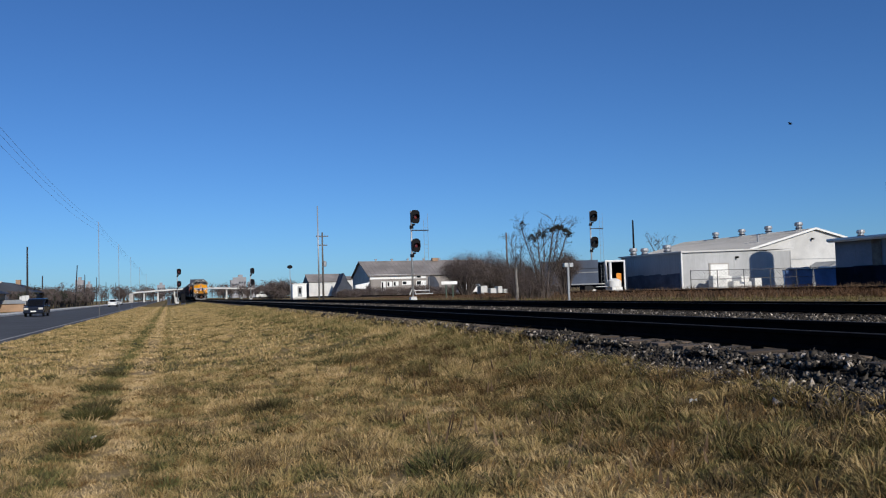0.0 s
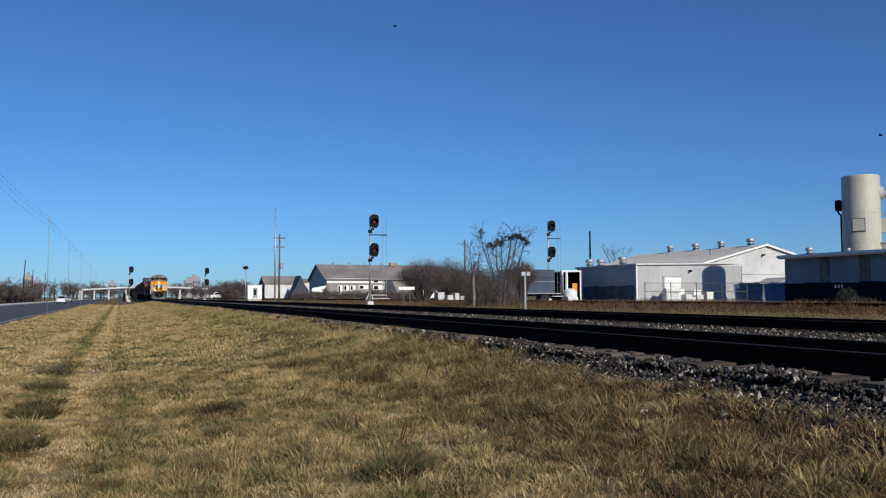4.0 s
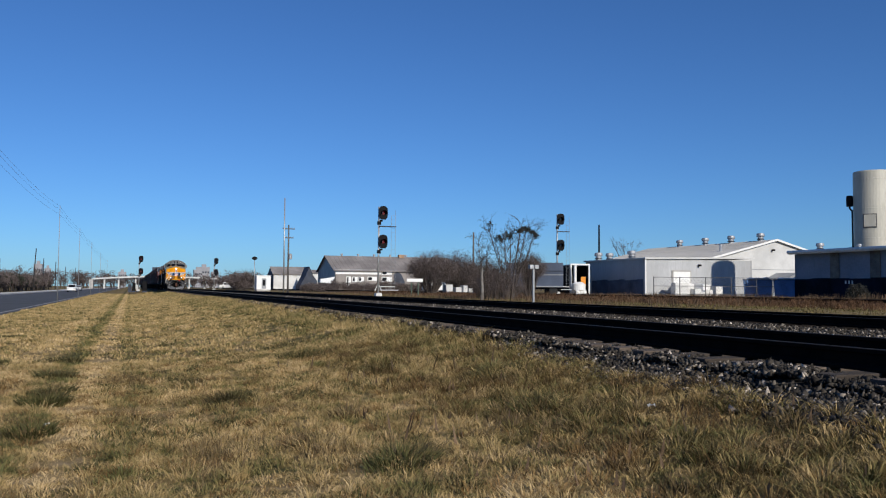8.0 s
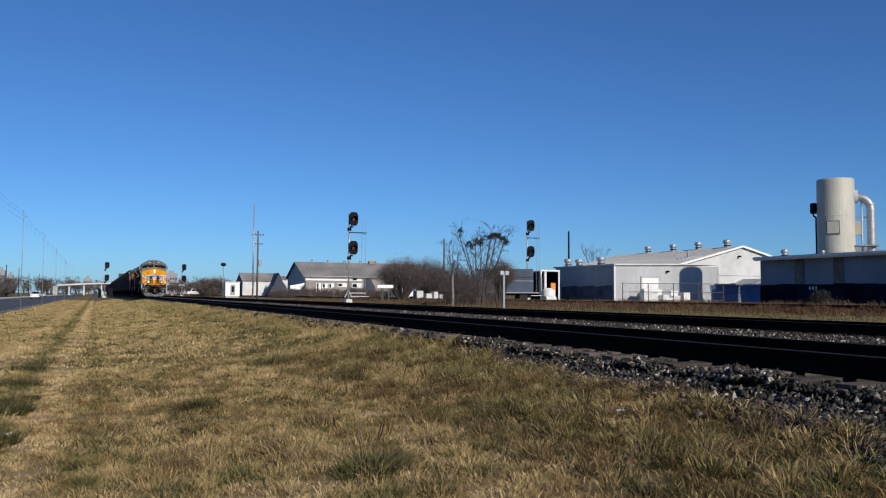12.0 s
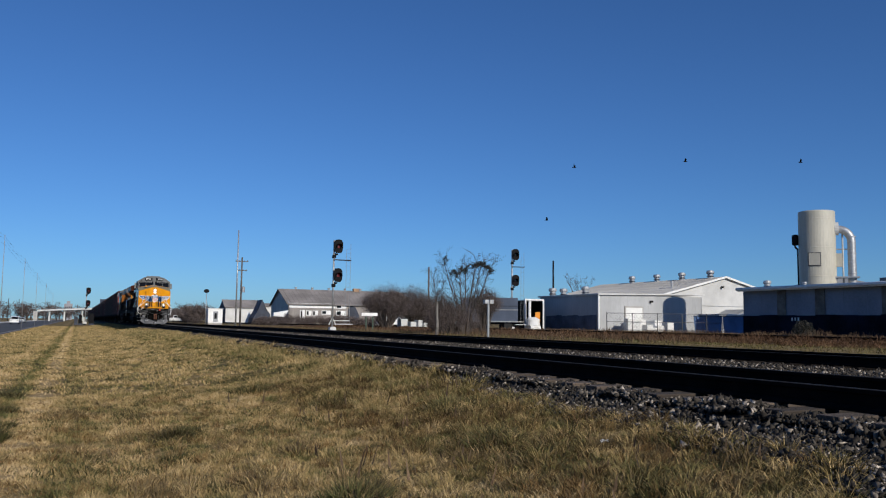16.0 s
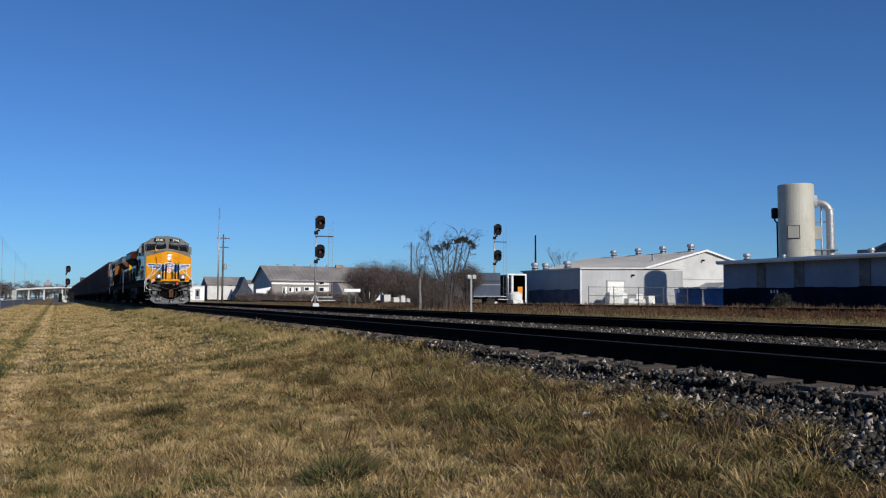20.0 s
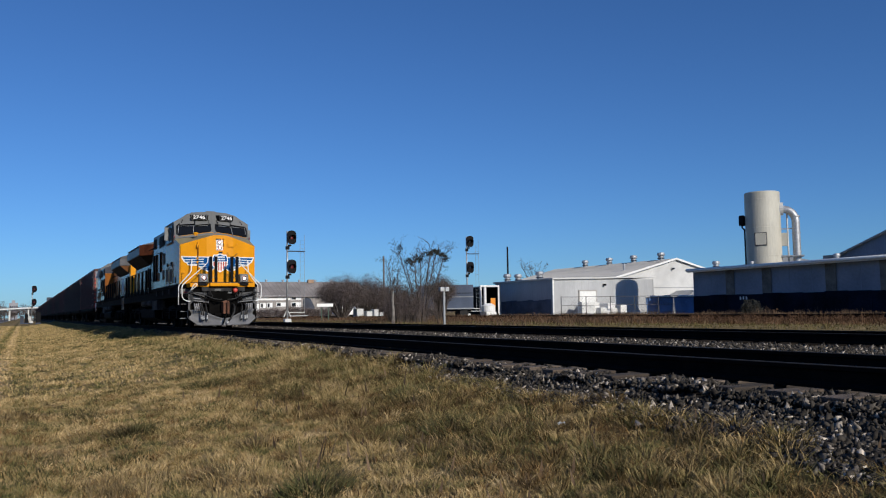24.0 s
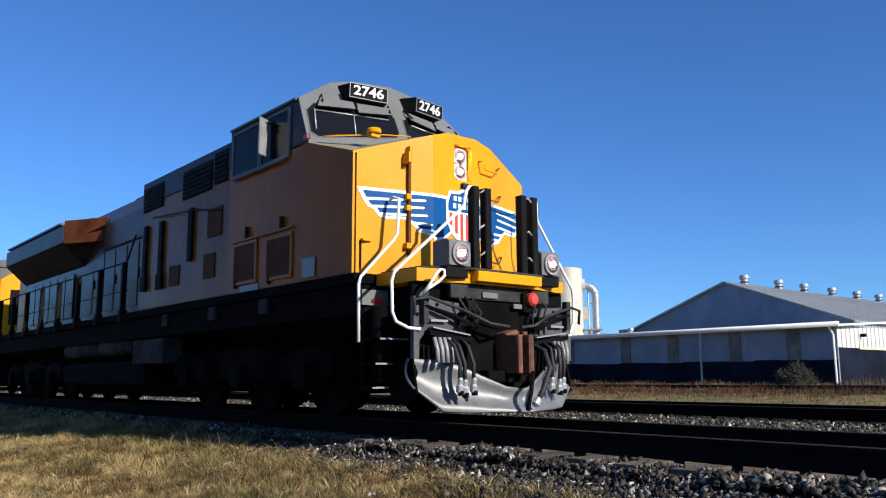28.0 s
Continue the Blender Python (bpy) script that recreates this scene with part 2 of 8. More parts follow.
def build_ground():
    xs = [-3000, -800, -250, -90, -60, -40, -24, -17.2, -17.0, -11.6, -5.7, -5.3, -5.0] + [-4.6 + 0.4 * i for i in range(25)] + \
         [5.1, 5.3, 8, 12, 16, 20, 21, 22, 23, 24, 26, 28, 30, 32, 36, 40, 45, 60, 90, 160, 400, 1000, 3000]
    ys = [-400, -120, -50, -20, -8] + [-4 + 0.6 * i for i in range(80)] + [46, 50, 55, 60, 66, 72, 80, 90, 100, 120, 140, 170, 210, 260, 330, 450, 700, 1200, 2500, 4500]
    verts = np.array([(x, y, ground_z(x, y)) for y in ys for x in xs])
    w = len(xs)
    faces = np.array([(j * w + i, j * w + i + 1, (j + 1) * w + i + 1, (j + 1) * w + i)
                      for j in range(len(ys) - 1) for i in range(w - 1)])
    m = bpy.data.materials.new("dry_grass_ground")
    m.use_nodes = True
    n, l = m.node_tree.nodes, m.node_tree.links
    b = n["Principled BSDF"]
    b.inputs["Roughness"].default_value = 0.95
    b.inputs["Specular IOR Level"].default_value = 0.1
    col = grass_colour(n, l, 0.80)
    l.new(col, b.inputs["Base Color"])
    fine = n.new("ShaderNodeTexNoise")
    fine.inputs["Scale"].default_value, fine.inputs["Detail"].default_value = 12, 8
    bp = n.new("ShaderNodeBump")
    bp.inputs["Strength"].default_value, bp.inputs["Distance"].default_value = 0.5, 0.05
    l.new(fine.outputs["Fac"], bp.inputs["Height"])
    co = n.new("ShaderNodeTexCoord")
    l.new(co.outputs["Object"], fine.inputs["Vector"])
    l.new(bp.outputs[0], b.inputs["Normal"])
    ob = mesh_from("ground", verts, faces, m)
    ob.data.shade_smooth()
    tagged(ob, "dry winter grass verge sloping up to the ballast", "ground", kind="structure")


def grass_colour(n, l, gain=1.0, island=False):
    """Straw, olive and green in patches, by place."""
    co = n.new("ShaderNodeTexCoord")
    big = n.new("ShaderNodeTexNoise")
    big.inputs["Scale"].default_value, big.inputs["Detail"].default_value, big.inputs["Roughness"].default_value = 1.5, 7, 0.66
    l.new(co.outputs["Object"], big.inputs["Vector"])
    small = n.new("ShaderNodeTexNoise")
    small.inputs["Scale"].default_value, small.inputs["Detail"].default_value = 6.0, 5
    l.new(co.outputs["Object"], small.inputs["Vector"])
    add = n.new("ShaderNodeMath")
    add.operation = "MULTIPLY_ADD"
    add.inputs[1].default_value = 0.45
    l.new(small.outputs["Fac"], add.inputs[0])
    l.new(big.outputs["Fac"], add.inputs[2])
    # a worn wheel track: a pale strip, a greener one beside it, and greener grass toward the ballast
    sep = n.new("ShaderNodeSeparateXYZ")
    l.new(co.outputs["Object"], sep.inputs[0])
    last = add.outputs[0]
    for at, half, gain_ in ((-0.53, 0.36, 0.15), (-1.02, 0.40, -0.15), (-0.04, 0.26, -0.07), (-1.85, 0.5, 0.08), (2.9, 1.5, 0.0), (4.3, 1.8, -0.075)):
        off = n.new("ShaderNodeMath")
        off.operation = "SUBTRACT"
        off.inputs[1].default_value = at
        l.new(sep.outputs["X"], off.inputs[0])
        ab = n.new("ShaderNodeMath")
        ab.operation = "ABSOLUTE"
        l.new(off.outputs[0], ab.inputs[0])
        mr = n.new("ShaderNodeMapRange")
        mr.interpolation_type = "SMOOTHSTEP"
        mr.inputs["From Min"].default_value, mr.inputs["From Max"].default_value = half, 0.0
        mr.inputs["To Min"].default_value, mr.inputs["To Max"].default_value = 0.0, gain_
        l.new(ab.outputs[0], mr.inputs["Value"])
        sm = n.new("ShaderNodeMath")
        sm.operation = "ADD"
        l.new(last, sm.inputs[0])
        l.new(mr.outputs[0], sm.inputs[1])
        last = sm.outputs[0]
    if island:
        g = n.new("ShaderNodeNewGeometry")
        ad2 = n.new("ShaderNodeMath")
        ad2.operation = "MULTIPLY_ADD"
        ad2.inputs[1].default_value = 0.15
        l.new(g.outputs["Random Per Island"], ad2.inputs[0])
        sub = n.new("ShaderNodeMath")
        sub.operation = "SUBTRACT"
        sub.inputs[1].default_value = 0.075
        l.new(last, sub.inputs[0])
        l.new(sub.outputs[0], ad2.inputs[2])
        last = ad2.outputs[0]
    r = n.new("ShaderNodeValToRGB")
    e = r.color_ramp.elements
    cs = [(0.53, (0.078, 0.076, 0.028)), (0.61, (0.146, 0.120, 0.048)), (0.70, (0.230, 0.170, 0.075)), (0.80, (0.296, 0.212, 0.098)), (0.92, (0.390, 0.288, 0.152))]
    while len(e) < len(cs):
        e.new(0.5)
    for k, (p, c) in zip(e, cs):
        k.position = p
        k.color = (*[v * gain for v in c], 1)
    l.new(last, r.inputs[0])
    return r.outputs[0]


build_ground()


def strip(name, x0, x1, z0, z1, mat, label, category="", y0=-150, y1=1500, kind="structure", thick=0.06):
    bm = bmesh.new()
    bm_prism(bm, [(x0, z0), (x1, z1), (x1, z1 - thick), (x0, z0 - thick)], 1, y0, y1)
    return tagged(part(name, bm, mat), label, category or name, kind=kind)


# the street beyond the verge, its kerb and footway
strip("road", -17.0, -5.65, -0.85, -0.900, M["asphalt"], "worn grey asphalt street beside the grass verge", "road")
strip("kerb", -17.25, -16.98, -0.66, -0.68, M["kerb_white"], "pale concrete kerb along the street", "kerb", thick=0.3)
strip("pavement", -19.4, -17.26, -0.62, -0.675, M["kerb_white"], "pale concrete footway beyond the kerb", "pavement", thick=0.2)
strip("road_line", -6.28, -6.16, -0.884, -0.886, M["concrete"], "worn white edge line on the street", "road marking", thick=0.008)


# ---- tracks ----
def rail_mesh(y0, y1):
    """A flat-bottom rail, its foot at z = -0.18 and its head at z = 0."""
    half = [(0.08, -0.19), (0.08, -0.165), (0.012, -0.14), (0.010, -0.05), (0.036, -0.038), (0.037, -0.006), (0.030, 0.0)]
    prof = half + [(-x, z) for x, z in reversed(half)]
    bm = bmesh.new()
    bm_prism(bm, prof, 1, y0, y1)
    for f in bm.faces:
        c = f.calc_center_median()
        f.material_index = 1 if c.z > -0.004 else 0
    return bm


def bed_height(u):
    """Height of the ballast at a distance u from a track's centre line."""
    a = abs(u)
    return -0.275 if a < 1.36 else max(-0.275 - (a - 1.36) * 0.45, -0.50)


def build_track(name, x, y0, y1, near0, near1, label, dz=0.0, wood="tie", side="bed"):
    tr = thing(name, pose(x, 0, dz), label, "railway track", kind="structure")
    for s in (-1, 1):
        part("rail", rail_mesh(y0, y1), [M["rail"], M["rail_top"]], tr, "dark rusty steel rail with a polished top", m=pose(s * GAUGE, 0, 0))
    rnd = random.Random(int(x * 10))
    tie = None
    far = bmesh.new()
    y = y0
    while y < y1:
        off, tilt = rnd.uniform(-0.05, 0.05), rnd.uniform(-1.2, 1.2)
        if near0 <= y <= near1:
            if tie is None:
                bm = bmesh.new()
                bm_box(bm, -1.3, 1.3, -0.115, 0.115, -0.40, -0.192, 0.012)
                tie = part("tie", bm, M[wood], tr, m=pose(off, y, 0, 0, 0, tilt))
            else:
                again(tie, pose(off, y, 0, 0, 0, tilt))
        elif abs(y) < 320:
            bm_box(far, -1.3 + off, 1.3 + off, y - 0.115, y + 0.115, -0.40, -0.192)
        y += 0.53
    part("ties_far", far, M[wood], tr, "weathered wooden ties")["kind"] = "stuff"
    bed = bmesh.new()
    prof = [(u, bed_height(u)) for u in (-2.0, -1.8, -1.6, -1.36, -1.06, 0, 1.06, 1.36, 1.6, 1.8, 2.0)]
    bm_prism(bed, prof + [(2.0, -0.7), (-2.0, -0.7)], 1, y0, y1)
    # The bed's middle takes the oily, shade-darkened stone.
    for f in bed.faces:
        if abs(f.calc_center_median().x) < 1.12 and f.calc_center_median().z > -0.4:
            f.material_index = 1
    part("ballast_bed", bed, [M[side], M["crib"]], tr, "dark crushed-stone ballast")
    return tr


build_track("track_near", TRACK, -60, 900, -6, 72, "straight railway track on dark ballast with rusty rails", dz=0.03)
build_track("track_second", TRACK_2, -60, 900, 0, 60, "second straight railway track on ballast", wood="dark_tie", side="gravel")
build_track("track_third", TRACK_3, -60, 500, 20, 60, "railway track in brown grass before the sheds", dz=0.12)
strip("ballast_between_tracks", TRACK + 1.98, 11.2, -0.38, -0.235, M["gravel"], "grey crushed stone between the two tracks", "ballast", thick=0.3)
strip("ballast_between_tracks", 11.204, TRACK_2 - 1.31, -0.235, -0.228, M["gravel"], "grey crushed stone level with the ties of the second track", "ballast", thick=0.3)


def stones(name, count, area, seed, size, label, parent=None):
    """Crushed stone: one mesh of many small sharp-edged lumps. area(rnd) gives a place."""
    rs = np.random.RandomState(seed)
    base = np.array([(1, 0, 0), (-1, 0, 0), (0, 1, 0), (0, -1, 0), (0, 0, 1), (0, 0, -1)], float)
    fc = np.array([(0, 2, 4), (2, 1, 4), (1, 3, 4), (3, 0, 4), (2, 0, 5), (1, 2, 5), (3, 1, 5), (0, 3, 5)])
    pos = area(rs, count)
    count = len(pos)
    v = np.repeat(base[None], count, 0) * rs.uniform(0.7, 1.15, (count, 6, 1)) + rs.uniform(-0.45, 0.45, (count, 6, 3))
    v *= np.stack([rs.uniform(0.8, 1.6, count), rs.uniform(0.6, 1.1, count), rs.uniform(0.4, 0.9, count)], -1)[:, None]
    q = rs.normal(size=(count, 4))
    q /= np.linalg.norm(q, axis=1)[:, None]
    w, x, y, z = q.T
    rot = np.stack([1 - 2 * (y * y + z * z), 2 * (x * y - z * w), 2 * (x * z + y * w), 2 * (x * y + z * w), 1 - 2 * (x * x + z * z),
                    2 * (y * z - x * w), 2 * (x * z - y * w), 2 * (y * z + x * w), 1 - 2 * (x * x + y * y)], -1).reshape(count, 3, 3)
    grade = size[0] + (size[1] - size[0]) * rs.rand(count, 1, 1) ** 1.6
    v = np.einsum("nij,nkj->nki", rot, v * grade) + pos[:, None]
    f = (fc[None] + 6 * np.arange(count)[:, None, None]).reshape(-1, 3)
    return tagged(mesh_from(name, v.reshape(-1, 3), f, M["stone"]), label, "ballast", kind="stuff")


def ballast_edge(y):
    """Where the grass ends beside the near track: it closes in on the ties further along the line."""
    return np.interp(y, [2.5, 3.5, 4.3, 6.0, 7.5, 9.5, 12.0, 16.0, 24.0], [4.34, 4.56, 4.70, 4.74, 4.84, 5.02, 5.22, 5.36, 5.40]) + 0.07 * np.sin(y * 1.3) + 0.06 * np.sin(y * 3.1 + 1)


def surface_z(x, y):
    """Top of the ground or of the ballast, whichever lies higher."""
    z = ground_z(x, y)
    return max(z, bed_height(x - TRACK) + 0.03) if abs(x - TRACK) < 1.95 else z


def shoulder(rs, n, y0=1.2, run=44.0):
    y = y0 + run * rs.rand(n) ** 1.5
    x = TRACK - (0.98 + 1.45 * rs.rand(n))
    keep = x > ballast_edge(y) - 0.22 * rs.rand(n) ** 2
    x, y = x[keep], y[keep]
    u = np.abs(x - TRACK)
    z = np.array([surface_z(a, b) for a, b in zip(x, y)])
    heap = np.array([noise.noise((a * 2.5, b * 1.6, 31)) + 0.6 * noise.noise((a * 5, b * 4, 37)) for a, b in zip(x, y)])
    z += np.where(u < 1.45, 0.025 + 0.075 * np.clip(heap + 0.5 * (u - 1.0), -0.25, 0.7), 0.004) + 0.026 * rs.rand(len(x))       # heaps that bury some tie ends and bare others
    return np.stack([x, y, z], -1)


def between(rs, n):
    y = 2 + 75 * rs.rand(n) ** 1.4
    gap = TRACK_2 - TRACK
    u = 0.98 + (gap - 2.28) * rs.rand(n) ** 0.6
    z = np.array([max(bed_height(a), -0.37 + 0.145 * min(1.0, max(0.0, (a - 1.98) / 2.52))) for a in u])
    heap = np.array([noise.noise((a * 2.5, b * 1.6, 41)) + 0.6 * noise.noise((a * 5, b * 4, 47)) for a, b in zip(u, y)])
    z += np.where(u < 1.45, 0.06 + 0.06 * np.clip(heap, -0.5, 0.6), 0.012 * np.clip(heap, -0.5, 0.6))
    return np.stack([TRACK + u, y, z + 0.015 * rs.rand(n)], -1)


stones("ballast_stones", 84000, shoulder, 3, (0.011, 0.044), "dark grey crushed stones on the ballast shoulder")
stones("ballast_stones", 22000, lambda rs, n: shoulder(rs, n, 1.2, -13.0), 5, (0.011, 0.044), "dark grey crushed stones on the ballast shoulder")
stones("ballast_stones", 36000, between, 4, (0.018, 0.05), "grey crushed stones between the tracks")


# ---- grass ----
def grass():
    m = bpy.data.materials.new("dry_grass_blades")
    m.use_nodes = True
    n, l = m.node_tree.nodes, m.node_tree.links
    b = n["Principled BSDF"]
    b.inputs["Roughness"].default_value = 0.8
    b.inputs["Specular IOR Level"].default_value = 0.15
    l.new(grass_colour(n, l, 1.48, True), b.inputs["Base Color"])
    rs = np.random.RandomState(11)

    def blades(name, x, y, h, a, lean, width, label, mat=None):
        """One mesh of bent blades rooted at x, y: height h, leaning by lean in the direction a."""
        k = len(x)
        z = np.array([surface_z(p, q) for p, q in zip(x, y)]) - 0.01
        dx, dy = np.cos(a) * lean * h, np.sin(a) * lean * h
        pa = rs.rand(k) * np.pi
        w = width * rs.uniform(0.6, 1.4, k) * (1 + np.clip(y - 8, 0, 70) * 0.05)
        px, py = np.cos(pa) * w, np.sin(pa) * w
        root = np.stack([x, y, z], -1)
        mid = h * np.clip(0.66 - 0.16 * lean, 0.2, 0.66)
        v = np.stack([root + np.stack([-px, -py, 0 * px], -1), root + np.stack([px, py, 0 * px], -1),
                      root + np.stack([dx * 0.35 + px * 0.7, dy * 0.35 + py * 0.7, mid], -1),
                      root + np.stack([dx * 0.35 - px * 0.7, dy * 0.35 - py * 0.7, mid], -1),
                      root + np.stack([dx, dy, h * np.clip(1.05 - 0.34 * lean, 0.22, 1)], -1)], 1)
        base = 5 * np.arange(k)[:, None]
        tri = np.concatenate([base + np.array([[0, 1, 2]]), base + np.array([[0, 2, 3]]), base + np.array([[3, 2, 4]])])
        tagged(mesh_from(name, v.reshape(-1, 3), tri, mat or m), label, "grass", kind="stuff")

    def patchy(x, y):
        return np.array([noise.noise((a * 0.9, c * 0.9, 3)) + 0.6 * noise.noise((a * 2.7, c * 2.7, 9)) for a, c in zip(x, y)])

    def sow(name, count, x0, x1, y0, y1, power, length, width, label, mat=None, spots=None):
        """Blades strewn over a field, or crowded round a number of spots."""
        y = y0 + (y1 - y0) * rs.rand(count) ** power
        x = x0 + (x1 - x0) * rs.rand(count)
        if spots:
            cx, cy = x[:spots], y[:spots]
            pick = rs.randint(0, spots, count)
            size = rs.uniform(0.07, 0.26, spots)[pick]
            x, y = cx[pick] + rs.normal(0, 1, count) * size, cy[pick] + rs.normal(0, 1, count) * size * 1.3
        clump = patchy(x, y)
        keep = rs.rand(count) < 0.62 + 0.9 * np.clip(clump + 0.25, 0, 1)
        if x1 < 6:
            keep &= x < ballast_edge(y) + 0.04
        x, y, clump = x[keep], y[keep], clump[keep]
        k = len(x)
        h = length * np.clip(0.9 + 0.5 * clump, 0.45, 1.6) * rs.uniform(0.6, 1.3, k) * (1 - 0.4 * np.exp(-((x + 0.53) / 0.26) ** 2))
        a = rs.rand(k) * 2 * np.pi
        blades(name, x, y, h, a, 0.3 + np.abs(rs.normal(0.0, 0.95, k)), width, label, mat)

    def tussocks(name, count, per, x0, x1, y0, y1, power, length, width, label, mat=None, spots=()):
        """Shaggy tufts: blades rise from a small base and fall outward all round."""
        cy = y0 + (y1 - y0) * rs.rand(count) ** power
        cx = x0 + (x1 - x0) * rs.rand(count)
        if spots:
            cx, cy = np.array([q[0] for q in spots]), np.array([q[1] for q in spots])
            count = len(spots)
        spread = np.array([q[2] for q in spots]) if spots else rs.uniform(0.05, 0.17, count)
        tall = rs.uniform(0.6, 1.35, count) * np.clip(1 + 0.5 * patchy(cx, cy), 0.6, 1.5) * (1 - 0.4 * np.exp(-((cx + 0.53) / 0.26) ** 2))
        face = rs.rand(count) * 2 * np.pi            # the tuft as a whole leans one way
        pick = np.repeat(np.arange(count), per)
        n_ = len(pick)
        u, a = np.sqrt(rs.rand(n_)), rs.rand(n_) * 2 * np.pi
        r_ = u * spread[pick]
        x, y = cx[pick] + np.cos(a) * r_, cy[pick] + np.sin(a) * r_
        lean = 0.15 + 0.75 * u + np.abs(rs.normal(0, 0.35, n_))
        a = np.arctan2(np.sin(a) + 0.45 * np.sin(face[pick]) + rs.normal(0, 0.45, n_), np.cos(a) + 0.45 * np.cos(face[pick]) + rs.normal(0, 0.45, n_))
        h = length * tall[pick] * rs.uniform(0.5, 1.25, n_)
        keep = x < ballast_edge(y) + 0.12
        blades(name, x[keep], y[keep], h[keep], a[keep], lean[keep], width, label, mat)

    brown = material("brown_winter_grass", (0.215, 0.155, 0.080), 0.95, 0, 0.25, 0.35, 6, 0.0, second=(0.125, 0.090, 0.047), island=0.35, spec=0.1)
    green = material("green_weed_leaf", (0.088, 0.088, 0.033), 0.85, 0, 0.25, 1.5, 8, 0.0, second=(0.085, 0.070, 0.034), island=0.4, spec=0.1)
    straw = material("bleached_straw", (0.44, 0.33, 0.18), 0.9, 0, 0.2, 1.5, 8, 0.0, second=(0.36, 0.25, 0.125), island=0.3, spec=0.1)
    rust_straw = material("russet_dead_grass", (0.25, 0.150, 0.062), 0.9, 0, 0.2, 1.5, 8, 0.0, second=(0.17, 0.105, 0.046), island=0.35, spec=0.1)
    sow("grass", 210000, -5.4, 5.0, 1.6, 16, 0.9, 0.060, 0.0040, "short dry tan winter grass with green tufts")
    sow("grass", 90000, -5.4, 5.0, -9, 1.6, 0.8, 0.060, 0.0055, "short dry tan winter grass with green tufts")
    sow("grass", 110000, -3.6, 4.4, 1.7, 9, 1.0, 0.055, 0.0030, "short dry tan winter grass with green tufts")
    sow("grass", 150000, -5.6, 5.5, 16, 75, 1.0, 0.085, 0.008, "dry tan winter grass along the verge")
    sow("grass", 60000, -5.6, 5.6, 75, 170, 0.9, 0.085, 0.012, "dry tan winter grass far along the verge")
    tussocks("grass_tussock", 3000, 60, -5.3, 5.0, 1.7, 17, 0.9, 0.095, 0.0034, "shaggy tan grass tussocks on the verge")
    tussocks("grass_tussock", 700, 60, -4.5, 4.8, 15, 50, 1.0, 0.10, 0.004, "shaggy tan grass tussocks along the verge")
    tussocks("russet_tussock", 760, 46, -3.6, 4.7, 1.8, 16, 0.9, 0.095, 0.0032, "russet dead grass tussocks on the verge", rust_straw)
    tussocks("straw_tussock", 190, 40, -4.6, 4.7, 1.8, 16, 0.9, 0.10, 0.0028, "bleached straw tussocks on the verge", straw)
    tussocks("straw_tussock", 1, 60, 0, 1, 0, 1, 1, 0.11, 0.0032, "bleached straw tussocks on the verge", straw, ((1.88, 6.25, 0.17), (2.15, 6.9, 0.12), (0.9, 8.9, 0.15), (3.6, 8.2, 0.14), (3.1, 5.0, 0.12)))
    tussocks("green_tussock", 1, 420, 0, 1, 0, 1, 1, 0.15, 0.005, "dark green weed patches in the dry grass", green,
             ((2.42, 11.8, 0.40), (1.95, 5.9, 0.26), (3.3, 11.4, 0.32), (4.15, 9.0, 0.34), (-0.98, 12.6, 0.30), (-0.95, 11.2, 0.26), (-0.9, 9.1, 0.24), (-1.08, 14.5, 0.28), (-1.1, 17.5, 0.26), (3.7, 7.0, 0.26), (1.2, 10.3, 0.25), (2.9, 14.5, 0.4)))
    tussocks("brown_tussock", 1, 150, 0, 1, 0, 1, 1, 0.15, 0.004, "dead brown weed tufts in the grass", brown, ((2.14, 8.35, 0.16), (2.29, 7.5, 0.15), (3.2, 5.6, 0.18), (2.9, 6.6, 0.14), (4.2, 6.0, 0.16), (1.4, 7.2, 0.14), (4.1, 4.3, 0.16)))
    olive = material("olive_brown_grass", (0.120, 0.098, 0.038), 0.9, 0, 0.25, 1.2, 8, 0.0, second=(0.150, 0.092, 0.044), island=0.4, spec=0.1)
    tussocks("edge_tussock", 420, 60, 3.5, 5.3, 2.4, 16, 0.8, 0.14, 0.0032, "taller olive grass tufts along the ballast edge")
    tussocks("edge_tussock", 520, 60, 3.0, 5.3, 2.4, 15, 0.8, 0.125, 0.0034, "olive brown grass tufts along the ballast edge", olive)
    sow("grass", 34000, 4.3, 5.5, 11, 62, 1.0, 0.17, 0.0045, "tall dry grass growing into the ballast")
    sow("green_tuft", 26000, -5.0, 4.7, 1.9, 18, 1.0, 0.10, 0.005, "low dark green weed tufts in the dry grass", green, 130)
    sow("green_tuft", 11000, -5.2, 4.8, 14, 60, 1.0, 0.10, 0.006, "low dark green weed tufts in the dry grass", green, 120)
    sow("brown_tuft", 14000, -4.0, 4.7, 1.9, 16, 1.0, 0.14, 0.004, "dead brown weed tufts in the grass", brown, 70)
    far_olive = material("olive_field_grass", (0.150, 0.130, 0.050), 0.95, 0, 0.25, 0.35, 6, 0.0, second=(0.115, 0.090, 0.040), island=0.3, spec=0.1)
    red_brown = material("red_brown_dead_stalks", (0.120, 0.068, 0.038), 0.95, 0, 0.25, 0.35, 6, 0.0, second=(0.085, 0.050, 0.030), island=0.35, spec=0.1)
    sow("grass", 64000, 16.4, 28, 8, 110, 0.9, 0.10, 0.008, "olive dry grass beyond the second track", far_olive)
    sow("grass", 46000, 26.5, 33.2, 12, 110, 0.9, 0.27, 0.006, "taller red-brown dead grass before the third track", red_brown)
    sow("grass", 24000, 31.8, 33.2, 12, 110, 0.9, 0.40, 0.006, "tall red-brown dead grass against the third track", red_brown)
